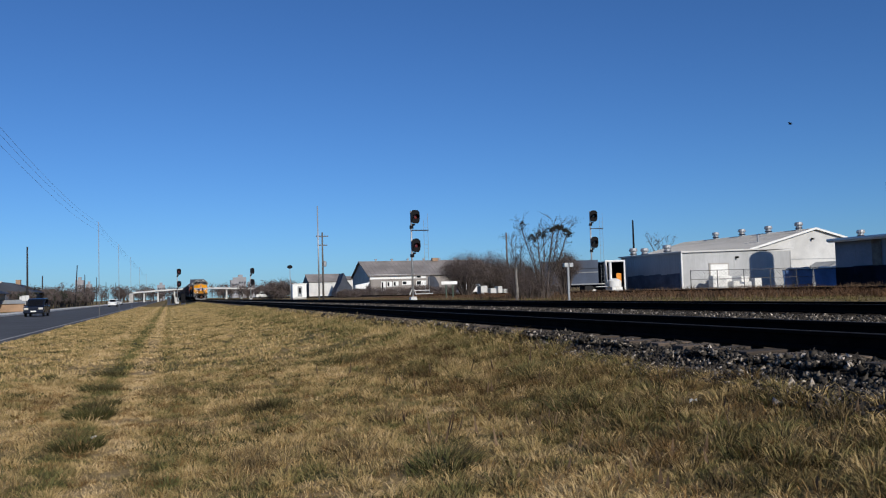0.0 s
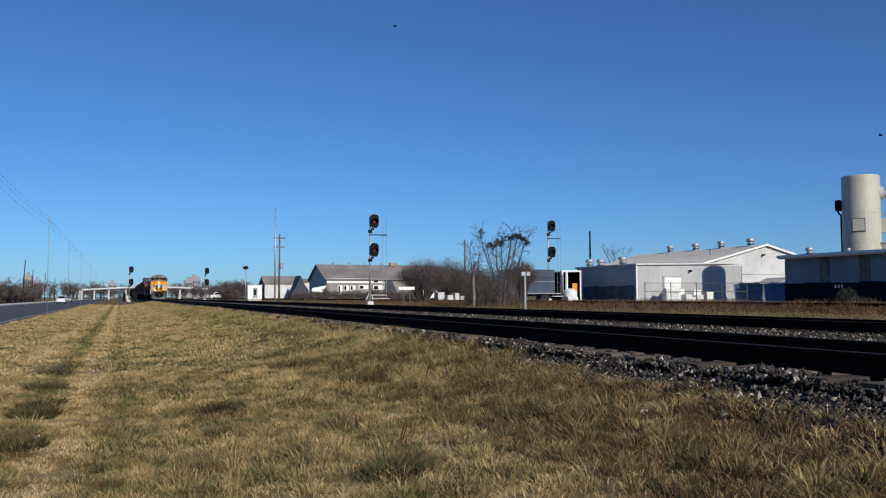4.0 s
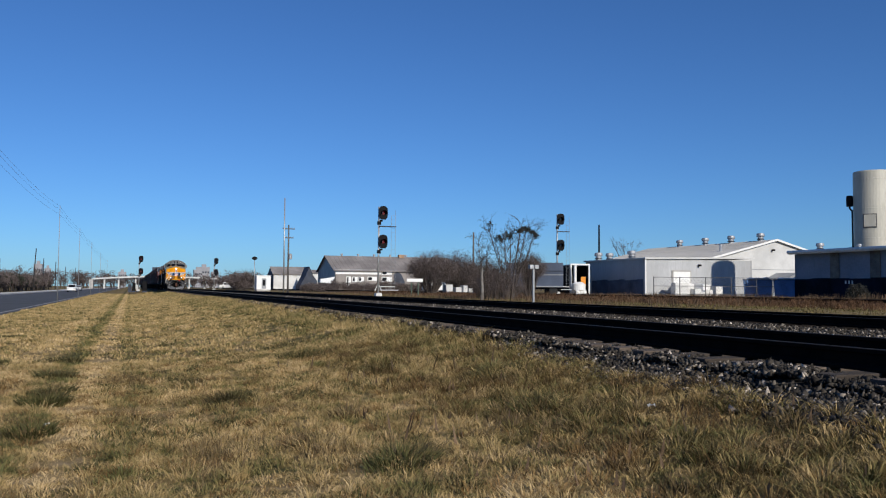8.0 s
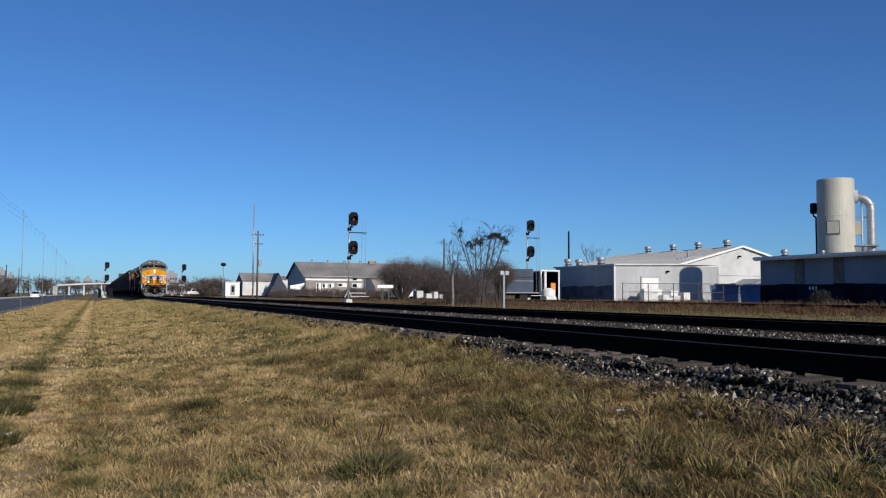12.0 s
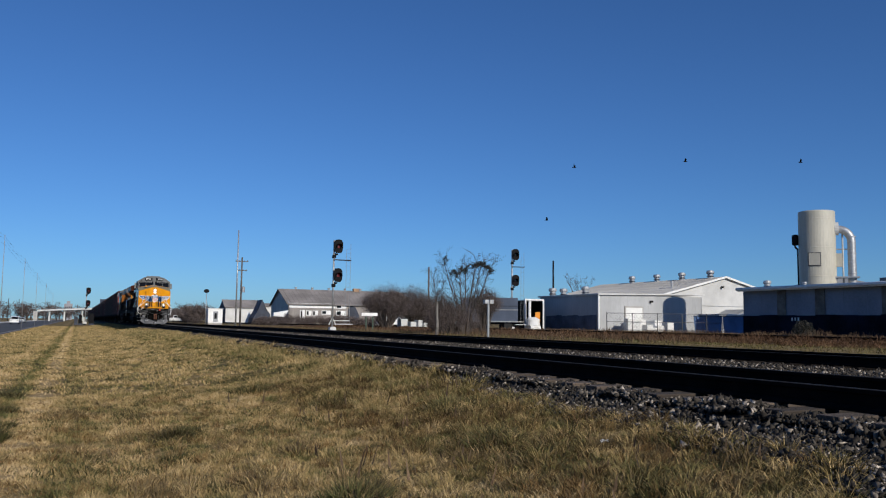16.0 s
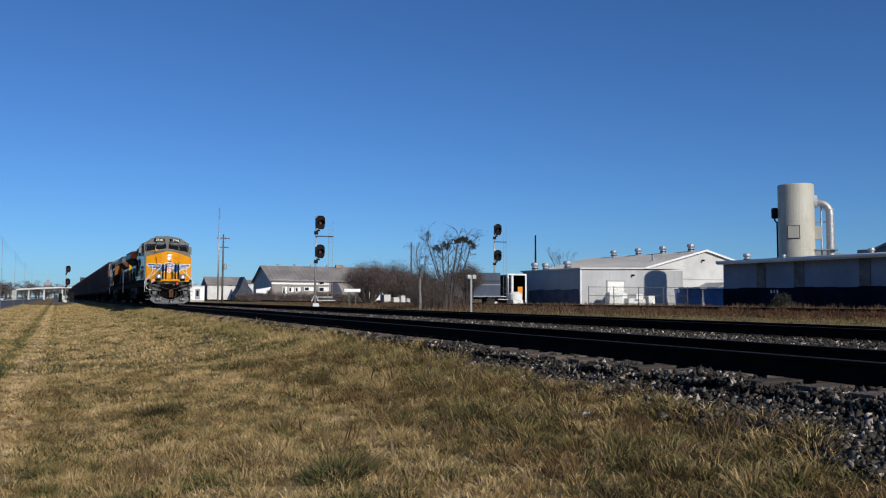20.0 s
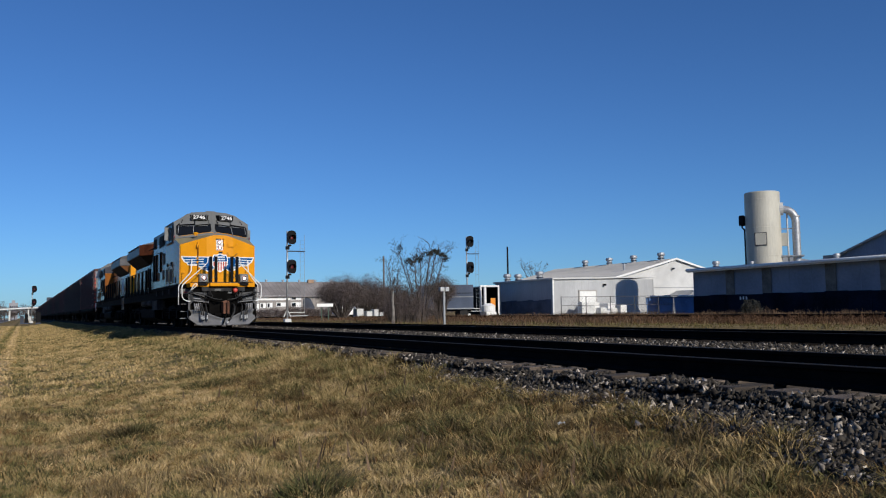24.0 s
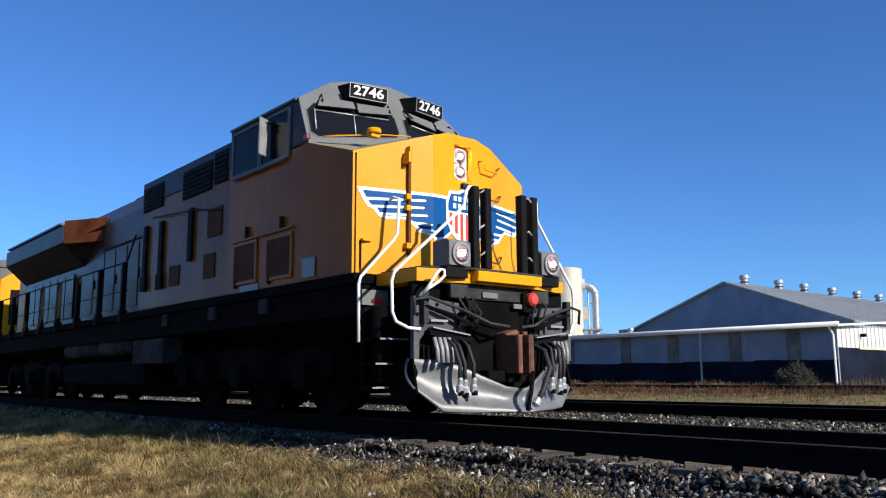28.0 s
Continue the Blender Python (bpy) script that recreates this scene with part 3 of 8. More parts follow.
    sow("grass", 24000, 35.8, 48, 10, 110, 0.9, 0.24, 0.008, "brown dry weeds before the sheds", brown)


grass()

# ---- the train ----
M["yellow"] = material("yellow_gloss_paint", (0.72, 0.295, 0.008), 0.34, 0, 0.04, 1.2, 20, 0.0, second=(0.64, 0.258, 0.008), spec=0.13)
M["loco_grey"] = material("grey_gloss_paint", (0.155, 0.157, 0.155), 0.3, 0, 0.06, 1.5, 20, 0.0, spec=0.05)
M["plow_grey"] = material("worn_grey_plow_paint", (0.150, 0.150, 0.155), 0.42, 0.0, 0.15, 2.5, 25, 0.03)
M["pilot_grey"] = material("grimy_pilot_paint", (0.085, 0.086, 0.09), 0.5, 0.0, 0.2, 2.5, 25, 0.03, spec=0.2)
# Near-black for grime and for the shade under the train, both in the colour.
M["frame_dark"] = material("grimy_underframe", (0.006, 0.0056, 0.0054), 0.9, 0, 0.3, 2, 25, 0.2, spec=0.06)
M["loco_black"] = material("black_gloss_paint", (0.006, 0.006, 0.007), 0.7, 0, 0.15, 3, 30, 0.05, spec=0.1)
M["white_paint"] = material("white_handrail_paint", (0.82, 0.82, 0.80), 0.45, 0, 0.06, 4, 40, 0.03)
M["emblem_blue"] = material("blue_emblem", (0.004, 0.075, 0.25), 0.45, 0, 0.05, 3, 30, 0.0, spec=0.08)
M["emblem_red"] = material("red_emblem", (0.50, 0.05, 0.03), 0.4, 0, 0.05, 3, 30, 0.01)
M["rust"] = material("rusty_coupler", (0.16, 0.065, 0.035), 0.8, 0.1, 0.25, 6, 50, 0.3)
M["lens_lit"] = material("lit_lamp_bulb", (0.9, 0.88, 0.8), 0.2, 0, 0.05, 4, 40, 0.0, emit=((1.0, 0.88, 0.78), 90.0))
M["reflector"] = material("lamp_reflector", (0.30, 0.20, 0.20), 0.3, 0.9, 0.35, 30, 80, 0.5)
M["screen"] = material("dark_intake_screen", (0.030, 0.018, 0.014), 0.8, 0, 0.2, 3, 60, 0.3, spec=0.15)
# Yellow as it looks in shade: the sides' shade is put into these colours.
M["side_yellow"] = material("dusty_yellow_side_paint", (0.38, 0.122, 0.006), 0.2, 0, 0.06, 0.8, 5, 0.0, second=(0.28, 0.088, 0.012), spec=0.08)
M["shaded_side"] = material("grimy_hood_side_paint", (0.140, 0.056, 0.018), 0.2, 0, 0.12, 0.8, 5, 0.0, second=(0.080, 0.042, 0.026), spec=0.07)
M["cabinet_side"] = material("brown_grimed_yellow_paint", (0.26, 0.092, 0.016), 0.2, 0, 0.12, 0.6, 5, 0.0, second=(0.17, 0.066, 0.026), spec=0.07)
# Shaded copy of the cab grey; the shade is in the colour.
M["cab_shade"] = material("dark_grey_cab_side_paint", (0.055, 0.057, 0.070), 0.35, 0, 0.12, 1.5, 20, 0.0, spec=0.06)
M["side_glass"] = material("dark_side_glass", (0.005, 0.006, 0.010), 0.2, 0, 0.05, 1, 10, 0.0, spec=0.06)
# Nose top: the lack of sun is put into this duller yellow.
M["nose_top"] = material("dull_anti_glare_paint", (0.27, 0.235, 0.14), 0.8, 0, 0.08, 2, 20, 0.02, spec=0.15)
M["wing_grey"] = material("pale_grey_wing_paint", (0.25, 0.25, 0.255), 0.4, 0, 0.08, 1.5, 20, 0.02)
M["wing_dark"] = material("grimy_grey_wing_paint", (0.095, 0.097, 0.105), 0.45, 0, 0.15, 1.5, 20, 0.02, spec=0.2)
# Yellow front in the cab's shade, put in as red-brown colour.
M["wing_shade"] = material("rusty_red_radiator_screen", (0.15, 0.045, 0.018), 0.7, 0, 0.25, 2.0, 30, 0.1, spec=0.1)
M["dull_grey"] = material("grimy_grey_box", (0.045, 0.045, 0.046), 0.8, 0, 0.25, 3, 30, 0.1, spec=0.1)
M["screen_door"] = material("brown_screen_door", (0.10, 0.040, 0.014), 0.6, 0, 0.15, 3, 60, 0.1, spec=0.05)
# Brown holds the hinge's shadow line on the yellow nose.
M["hinge_brown"] = material("rusty_brown_hinge_paint", (0.14, 0.050, 0.008), 0.6, 0, 0.15, 3, 40, 0.05, spec=0.1)
M["lens_off"] = material("clear_lamp_lens", (0.75, 0.72, 0.66), 0.15, 0.3, 0.08, 8, 60, 0.2)
M["windshield"] = material("tinted_windshield", (0.008, 0.009, 0.011), 0.1, 0, 0.05, 1, 10, 0.0, spec=0.22)
# Worn steel, blackened further for the shade around the wheels.
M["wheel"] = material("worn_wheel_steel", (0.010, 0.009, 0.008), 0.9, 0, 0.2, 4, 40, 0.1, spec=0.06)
M["rubber"] = material("black_rubber_hose", (0.012, 0.012, 0.012), 0.7, 0, 0.1, 8, 60, 0.1)


M["car_maroon"] = material("maroon_car_paint", (0.075, 0.020, 0.020), 0.6, 0, 0.2, 0.8, 12, 0.05, second=(0.06, 0.022, 0.02))
M["car_brown"] = material("brown_car_paint", (0.050, 0.026, 0.023), 0.65, 0, 0.2, 0.8, 12, 0.05, second=(0.05, 0.03, 0.025))
M["car_grey"] = material("grey_car_paint", (0.22, 0.22, 0.21), 0.6, 0, 0.2, 0.8, 12, 0.05)


def half_mirror(pts):
    return pts + [(-x, z) for x, z in reversed(pts)]


def wheelset(parent, y, r, name="wheelset"):
    w = new(name)
    w.matrix_basis = pose(0, y, r + 0.0)
    w.parent = parent
    prof = [(0.09, -0.03), (0.16, -0.03), (0.18, 0.0), (r - 0.09, 0.01), (r - 0.06, -0.035), (r, -0.03), (r + 0.005, 0.07), (r + 0.028, 0.085), (r + 0.024, 0.105),
            (r - 0.06, 0.105), (r - 0.09, 0.06), (0.18, 0.05), (0.09, 0.06)]
    for s in (-1, 1):
        wheel = part("wheel", lathe(prof, 28, 0), M["wheel"], w, m=pose(s * 0.79, 0, 0, 0, 0, 0 if s < 0 else 180), smooth=False)
    part("axle", tube([(-0.95, 0, 0), (0.95, 0, 0)], 0.085, 10), M["wheel"], w)
    return w


def loco_truck(parent, y, sets):
    """A three-axle truck: side frames, journal boxes, springs."""
    for s in (-1, 1):
        x = s * 1.12
        bm = bmesh.new()
        bm_prism(bm, [(-2.45, 0.55), (-2.45, 0.80), (-1.9, 0.92), (-1.2, 0.78), (-0.5, 0.92), (0.5, 0.92), (1.2, 0.78), (1.9, 0.92), (2.45, 0.80), (2.45, 0.55),
                      (1.9, 0.50), (1.1, 0.44), (0.5, 0.50), (-0.5, 0.50), (-1.1, 0.44), (-1.9, 0.50)], 0, x - 0.07, x + 0.07)
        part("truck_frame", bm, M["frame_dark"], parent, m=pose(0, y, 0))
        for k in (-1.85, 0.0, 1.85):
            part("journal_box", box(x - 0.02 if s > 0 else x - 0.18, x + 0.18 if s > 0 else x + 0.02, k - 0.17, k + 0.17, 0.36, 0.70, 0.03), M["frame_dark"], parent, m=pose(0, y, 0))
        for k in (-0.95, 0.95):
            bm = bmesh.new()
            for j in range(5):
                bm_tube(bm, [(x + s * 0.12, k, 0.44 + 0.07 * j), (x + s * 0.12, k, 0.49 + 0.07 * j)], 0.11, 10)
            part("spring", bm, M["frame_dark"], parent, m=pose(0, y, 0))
    for k in (-1.85, 0.0, 1.85):
        sets.append(wheelset(parent, y + k, 0.53))


def text_part(name, words, size, mat, parent, m, label=""):
    cu = bpy.data.curves.new(name, "FONT")
    cu.body, cu.size, cu.extrude, cu.align_x, cu.align_y = words, size, 0.004, "CENTER", "CENTER"
    cu.offset = 0.0035
    tmp = new(name, cu)
    me = bpy.data.meshes.new_from_object(tmp.evaluated_get(bpy.context.evaluated_depsgraph_get()))
    bpy.data.objects.remove(tmp)
    me.materials.clear()
    me.materials.append(mat)
    ob = new(name, me)
    ob.parent = parent
    ob.matrix_basis = m
    if label:
        tagged(ob, label)
    return ob


def nose_y(x):
    """The nose is folded: a flat middle that stands ahead of two swept-back sides."""
    return -0.30 if abs(x) < 0.5 else 0.04 - 0.34 * (1.43 - abs(x)) / 0.93


def cab_y(x, z):
    """The cab front leans back and is folded at its middle."""
    return 0.80 + (z - 3.5) * 0.42 + 0.17 * abs(x)


def flat(outline, y, thick=0.004):
    """A thin plate on the folded nose, y in front of it."""
    bm = prism(outline, 1, y - thick, y)
    for x in (-0.5, 0.5):
        bmesh.ops.bisect_plane(bm, geom=list(bm.verts) + list(bm.edges) + list(bm.faces), plane_co=(x, 0, 0), plane_no=(1, 0, 0))
    for v in bm.verts:
        v.co.y += nose_y(v.co.x)
    return bm


def emblem(parent):
    """Blue wings with white edges and feather lines on each side of a striped shield, painted on the nose."""
    wing = [(0.20, 2.722), (0.48, 2.725), (0.96, 2.735), (1.40, 2.748), (1.34, 2.61), (1.275, 2.51), (1.20, 2.475), (1.16, 2.405), (1.05, 2.372), (0.84, 2.382), (0.74, 2.315), (0.66, 2.23),
            (0.55, 2.20), (0.47, 2.15), (0.33, 2.165), (0.20, 2.27)]
    inner = [(0.22, 2.682), (0.48, 2.686), (0.96, 2.697), (1.335, 2.708), (1.295, 2.625), (1.245, 2.545), (1.17, 2.505), (1.13, 2.437), (1.04, 2.407), (0.825, 2.415), (0.715, 2.35),
             (0.64, 2.265), (0.535, 2.235), (0.46, 2.187), (0.34, 2.20), (0.23, 2.285)]
    for s in (-1, 1):
        part("wing_outline", flat([(s * x, z) for x, z in wing], -0.002), M["white_paint"], parent, "white-edged wing emblem")
        part("wing", flat([(s * x, z) for x, z in inner], -0.006), M["emblem_blue"], parent, "blue wing emblem")
        for x0, x1, z0, z1 in ((1.30, 0.60, 2.605, 2.625), (1.255, 0.62, 2.515, 2.535), (1.165, 0.58, 2.428, 2.440), (0.735, 0.52, 2.343, 2.330), (0.655, 0.48, 2.262, 2.256)):
            part("feather_line", flat([(s * x0, z0 + 0.016), (s * x1, z1 + 0.014), (s * (x1 - 0.012), z1), (s * x1, z1 - 0.014), (s * x0, z0 - 0.016)], -0.010), M["white_paint"], parent)
    sh = [(0, 2.87), (0.10, 2.81), (0.25, 2.80), (0.30, 2.66), (0.295, 2.42), (0.20, 2.24), (0, 2.12)]
    ring = sh + [(-x, z) for x, z in reversed(sh[1:-1])]
    part("shield_outline", flat(ring, -0.008), M["white_paint"], parent, "white shield emblem")
    part("shield_top", flat([(-0.22, 2.765), (-0.09, 2.77), (0, 2.815), (0.09, 2.77), (0.22, 2.765), (0.265, 2.65), (0.265, 2.545), (-0.265, 2.545), (-0.265, 2.65)], -0.013),
         M["emblem_blue"], parent, "blue shield top with illegible lettering")
    for z, a in ((2.71, 0.19), (2.615, 0.20)):
        for k in range(5):
            x = -a + 2 * a * k / 5
            part("lettering_bar", flat([(x + 0.01, z + 0.030), (x + 0.058, z + 0.030), (x + 0.058, z - 0.030), (x + 0.01, z - 0.030)], -0.017), M["white_paint"], parent)
    for k in range(6):
        x = -0.225 + 0.09 * k
        lo = 2.36 if abs(x) > 0.2 else 2.26 if abs(x) > 0.1 else 2.18
        part("shield_stripe", flat([(x - 0.023, 2.525), (x + 0.023, 2.525), (x + 0.023, lo), (x - 0.023, lo + 0.02)], -0.013), M["emblem_red"], parent, "red stripe")


def pipe_part(name, pts, r, mat, parent, label="", sides=8):
    return part(name, tube(pts, r, sides), mat, parent, label, smooth=True)


def locomotive(label, lead=True):
    """Nose at y = 0, facing -y; rail tops at z = 0."""
    L = thing("locomotive", pose(0, 0, 0), label, "locomotive", "locomotives of the train")
    sets = []
    G, Y, K, W = M["loco_grey"], M["yellow"], M["frame_dark"], M["white_paint"]
    # nose: folded front whose top rises to a flat middle, and a sunk headlight well
    bm = bmesh.new()
    front = [(-1.43, 1.66), (-1.43, 3.18), (-0.50, 3.47), (-0.24, 3.55), (0.24, 3.55), (0.50, 3.47), (1.43, 3.18), (1.43, 1.66), (0.50, 1.66), (-0.50, 1.66)]
    back = [(-1.46, 1.66), (-1.46, 3.53), (-0.52, 3.66), (-0.24, 3.70), (0.24, 3.70), (0.52, 3.66), (1.46, 3.53), (1.46, 1.66), (0.52, 1.66), (-0.52, 1.66)]
    a = [bm.verts.new((x, nose_y(x), z)) for x, z in front]
    b = [bm.verts.new((x, 1.15, z)) for x, z in back]
    well = [(-0.15, 2.96), (-0.15, 3.42), (0.15, 3.42), (0.15, 2.96)]
    h0 = [bm.verts.new((x, nose_y(x), z)) for x, z in well]
    h1 = [bm.verts.new((x, nose_y(x) + 0.11, z)) for x, z in well]
    bm.faces.new((a[0], a[1], a[2], a[9]))
    bm.faces.new((a[8], a[5], a[6], a[7]))
    bm.faces.new((a[9], a[2], a[3], h0[1], h0[0]))
    bm.faces.new((a[3], a[4], h0[2], h0[1]))
    bm.faces.new((a[4], a[5], a[8], h0[3], h0[2]))
    bm.faces.new((a[8], a[9], h0[0], h0[3]))
    for i in range(4):
        bm.faces.new((h0[i], h0[(i + 1) % 4], h1[(i + 1) % 4], h1[i]))
    bm.faces.new(h1)
    bm.faces.new(b)
    for i in range(10):
        bm.faces.new((a[i], a[(i + 1) % 10], b[(i + 1) % 10], b[i]))
    bmesh.ops.recalc_face_normals(bm, faces=list(bm.faces))
    es = [e for e in bm.edges if all(v.co.y < 0.06 and abs(v.co.x) > 0.2 for v in e.verts) and not all(abs(abs(v.co.x) - 0.5) < 0.01 for v in e.verts)
          and not all(v.co.z < 1.7 for v in e.verts)]
    bmesh.ops.bevel(bm, geom=es, offset=0.03, segments=2, affect="EDGES")
    bm.normal_update()
    # Flank faces take the shade-toned yellow, upward faces the duller unlit tone.
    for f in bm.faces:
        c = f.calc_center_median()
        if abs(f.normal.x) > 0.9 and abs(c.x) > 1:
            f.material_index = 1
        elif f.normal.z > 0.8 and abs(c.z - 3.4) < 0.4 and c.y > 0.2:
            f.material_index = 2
    part("nose", bm, [Y, M["side_yellow"], M["nose_top"]], L, "yellow painted nose, its shaded flanks and unlit top coloured darker")
    # cab: folded, raked front, upright sides, chamfered roof
    bm = bmesh.new()
    sec = [(1.46, 3.50), (1.46, 4.19), (1.15, 4.39), (0.95, 4.53), (0.60, 4.62), (0, 4.65)]
    sec = sec + [(-x, z) for x, z in reversed(sec[:-1])]
    a = [bm.verts.new((x, cab_y(x, z), z)) for x, z in sec]
    foot = bm.verts.new((0, cab_y(0, 3.5), 3.5))
    b = [bm.verts.new((x, 3.3, z)) for x, z in sec]
    bm.faces.new([foot] + a[:6])
    bm.faces.new([foot] + a[5:])
    bm.faces.new(b)
    for i in range(len(sec) - 1):
        bm.faces.new((a[i], a[i + 1], b[i + 1], b[i]))
    bm.faces.new((foot, a[0], b[0], b[-1], a[-1]))
    bmesh.ops.recalc_face_normals(bm, faces=list(bm.faces))
    bm.normal_update()
    # Side faces take the shaded grey, the rest the plain one.
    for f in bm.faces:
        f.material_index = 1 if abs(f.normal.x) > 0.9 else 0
    part("cab", bm, [G, M["cab_shade"]], L, "grey cab top with a folded front, shade-toned sides and chamfered roof")
    part("cab_side", box(-1.46, 1.46, 1.15, 3.3, 1.66, 3.52), M["side_yellow"], L, "yellow cab side with its shade in the colour")

    def on_cab(x, z, out=0.012):
        return (x, cab_y(x, z) - out, z)

    def cab_plate(pts, out, mat, name, lab="", thick=0.01, parent=None):
        bm = bmesh.new()
        f = [bm.verts.new(on_cab(x, z, out)) for x, z in pts]
        g = [bm.verts.new(on_cab(x, z, out - thick)) for x, z in pts]
        bm.faces.new(f)
        bm.faces.new(g)
        for i in range(len(pts)):
            bm.faces.new((f[i], f[(i + 1) % len(pts)], g[(i + 1) % len(pts)], g[i]))
        bmesh.ops.recalc_face_normals(bm, faces=list(bm.faces))
        return part(name, bm, mat, parent or L, lab)
    for s in (-1, 1):
        pane = [(0.10, 3.90), (0.14, 3.83), (0.67, 3.745), (1.30, 3.655), (1.36, 3.70), (1.345, 4.00), (1.25, 4.105), (0.22, 4.155), (0.11, 4.10)]
        rim = [(0.055, 3.87), (0.11, 3.79), (0.67, 3.70), (1.32, 3.605), (1.415, 3.67), (1.40, 4.02), (1.28, 4.15), (0.20, 4.20), (0.065, 4.13)]
        seal = [(x + (0.75 - x) * 0.025, z + (3.9 - z) * 0.06) for x, z in rim]
        cab_plate([(s * x, z) for x, z in rim], 0.008, G, "window_frame", "grey raised windshield frame", 0.012)
        gas = cab_plate([(s * x, z) for x, z in seal], 0.016, M["loco_black"], "window_gasket", "black rubber gasket")
        cab_plate([(s * x, z) for x, z in pane], 0.022, M["windshield"], "windshield", "dark tinted windshield", parent=gas)
        # sun visor: a grey flap in two leaves on dark brackets
        for x0, x1 in ((1.27, 0.72), (0.68, 0.17)):
            bm = bmesh.new()
            q = [on_cab(s * x0, 4.07, 0.10), on_cab(s * x1, 4.12, 0.10), on_cab(s * x1, 4.24, 0.085), on_cab(s * (x0 - (0.08 if x0 > 1 else 0)), 4.22, 0.085)]
            top = [bm.verts.new(v) for v in q]
            low = [bm.verts.new((v[0], v[1] + 0.012, v[2])) for v in q]
            bm.faces.new(top)
            bm.faces.new(low)
            for i in range(4):
                bm.faces.new((top[i], top[(i + 1) % 4], low[(i + 1) % 4], low[i]))
            bmesh.ops.recalc_face_normals(bm, faces=list(bm.faces))
            part("sun_visor", bm, G, L, "grey sun visor leaf over the windshield")
            pipe_part("visor_edge", [on_cab(s * x0, 4.06, 0.10), on_cab(s * x1, 4.11, 0.10)], 0.010, M["loco_black"], L, sides=6)
        for x0 in (1.19, 0.70, 0.20):
            pipe_part("visor_bracket", [on_cab(s * x0, 4.15, 0.11), on_cab(s * (x0 - 0.06), 4.29, 0.02)], 0.014, M["loco_black"], L, "dark visor bracket", sides=6)
        # wipers: a pale bar across and two short arms
        pipe_part("wiper_bar", [on_cab(s * 1.28, 4.02, 0.035), on_cab(s * 0.20, 4.055, 0.035)], 0.010, M["galv"], L, "pale wiper bar", sides=6)
        for k in (1.29, 0.73):
            pipe_part("wiper", [on_cab(s * k, 4.04, 0.04), on_cab(s * (k + 0.04), 3.72, 0.034)], 0.011, M["galv"], L, "pale wiper arm", sides=6)
        nb = part("number_board", prism([(-0.27, -0.02), (-0.40, 0.34), (0.40, 0.34), (0.31, -0.02)] if s < 0 else [(-0.31, -0.02), (-0.40, 0.34), (0.40, 0.34), (0.27, -0.02)], 2, -0.118, 0.118, 0.012),
                  M["loco_black"], L, "black number board with white digits", m=pose(s * 0.535, cab_y(0.535, 4.37) - 0.20, 4.375, 4, 0, s * 9.6) @ Matrix.Scale(0.93, 4))
        part("number_panel", box(-0.30, 0.30, -0.030, -0.022, -0.10, 0.10, 0.003), M["loco_black"], nb)
        for z0, z1, x0, x1 in ((0.100, 0.109, -0.309, 0.309), (-0.109, -0.100, -0.309, 0.309), (-0.10, 0.10, -0.309, -0.300), (-0.10, 0.10, 0.300, 0.309)):
            part("number_frame", box(x0, x1, -0.036, -0.020, z0, z1), M["wing_grey"], nb, "thin grey board frame")
        if lead:
            text_part("number", "2746", 0.20, W, nb, pose(0, -0.034, 0.002, 90, 0, 0) @ Matrix.Diagonal((1.24, 1, 1, 1)))
        part("marker_light", box(s * 1.47 - 0.03, s * 1.47 + 0.02, 1.02, 1.12, 3.54, 3.62, 0.01), M["red_lamp"], L, "small red marker light")
        # rail along the top of the nose
        pipe_part("nose_top_rail", [(s * 1.32, 0.92, 3.58), (s * 1.15, 0.86, 3.61), (s * 0.50, 0.72, 3.71), (s * 0.10, 0.68, 3.755), (s * 0.02, 0.68, 3.70)], 0.008, Y, L, "thin yellow rail on the nose top")
        # cab side: dark sliding windows behind a pale deflector, then the cabinet's intakes
        x = s * 1.465
        for y0, y1 in ((1.56, 2.28), (2.40, 3.16)):
            sw = part("side_window", box(min(x, x + s * 0.012), max(x, x + s * 0.012), y0, y1, 3.45, 4.07), M["side_glass"], L, "dark cab side window")
            for a0, a1, z0, z1 in ((y0 - 0.05, y1 + 0.05, 4.07, 4.11), (y0 - 0.05, y1 + 0.05, 3.41, 3.45), (y0 - 0.05, y0, 3.45, 4.07), (y1, y1 + 0.05, 3.45, 4.07)):
                part("window_frame", box(min(x, x + s * 0.025), max(x, x + s * 0.025), a0, a1, z0, z1), G, sw)
        # Pale grey stands in for the sky reflected by the deflector's glass.
        part("wind_deflector", box(-0.13, 0.13, -0.008, 0.008, -0.26, 0.26), M["galv"], L, "glass wind deflector, pale grey for the reflected sky", m=pose(s * 1.60, 1.98, 3.76, 0, 0, s * -28))
        part("mirror_arm", tube([(s * 1.47, 1.98, 3.97), (s * 1.60, 1.98, 3.97)], 0.012, 6), M["loco_black"], L)
        part("drip_rail", box(min(x, x + s * 0.03), max(x, x + s * 0.03), 1.36, 3.28, 4.155, 4.19, 0.008), G, L)
        part("armrest", box(min(x, x + s * 0.07), max(x, x + s * 0.07), 1.6, 3.1, 3.37, 3.41, 0.01), G, L)
        for y0, y1, z0, z1 in ((1.43, 2.05, 1.84, 2.34), (2.40, 3.03, 1.86, 2.37)):
            part("access_door", box(min(x, x + s * 0.014), max(x, x + s * 0.014), y0, y1, z0, z1, 0.004), M["screen_door"], L, "brown screened door")
            part("door_latch", box(min(x, x + s * 0.03), max(x, x + s * 0.03), y1 - 0.08, y1 - 0.04, z0 - 0.09, z0 + 0.02), M["loco_black"], L)
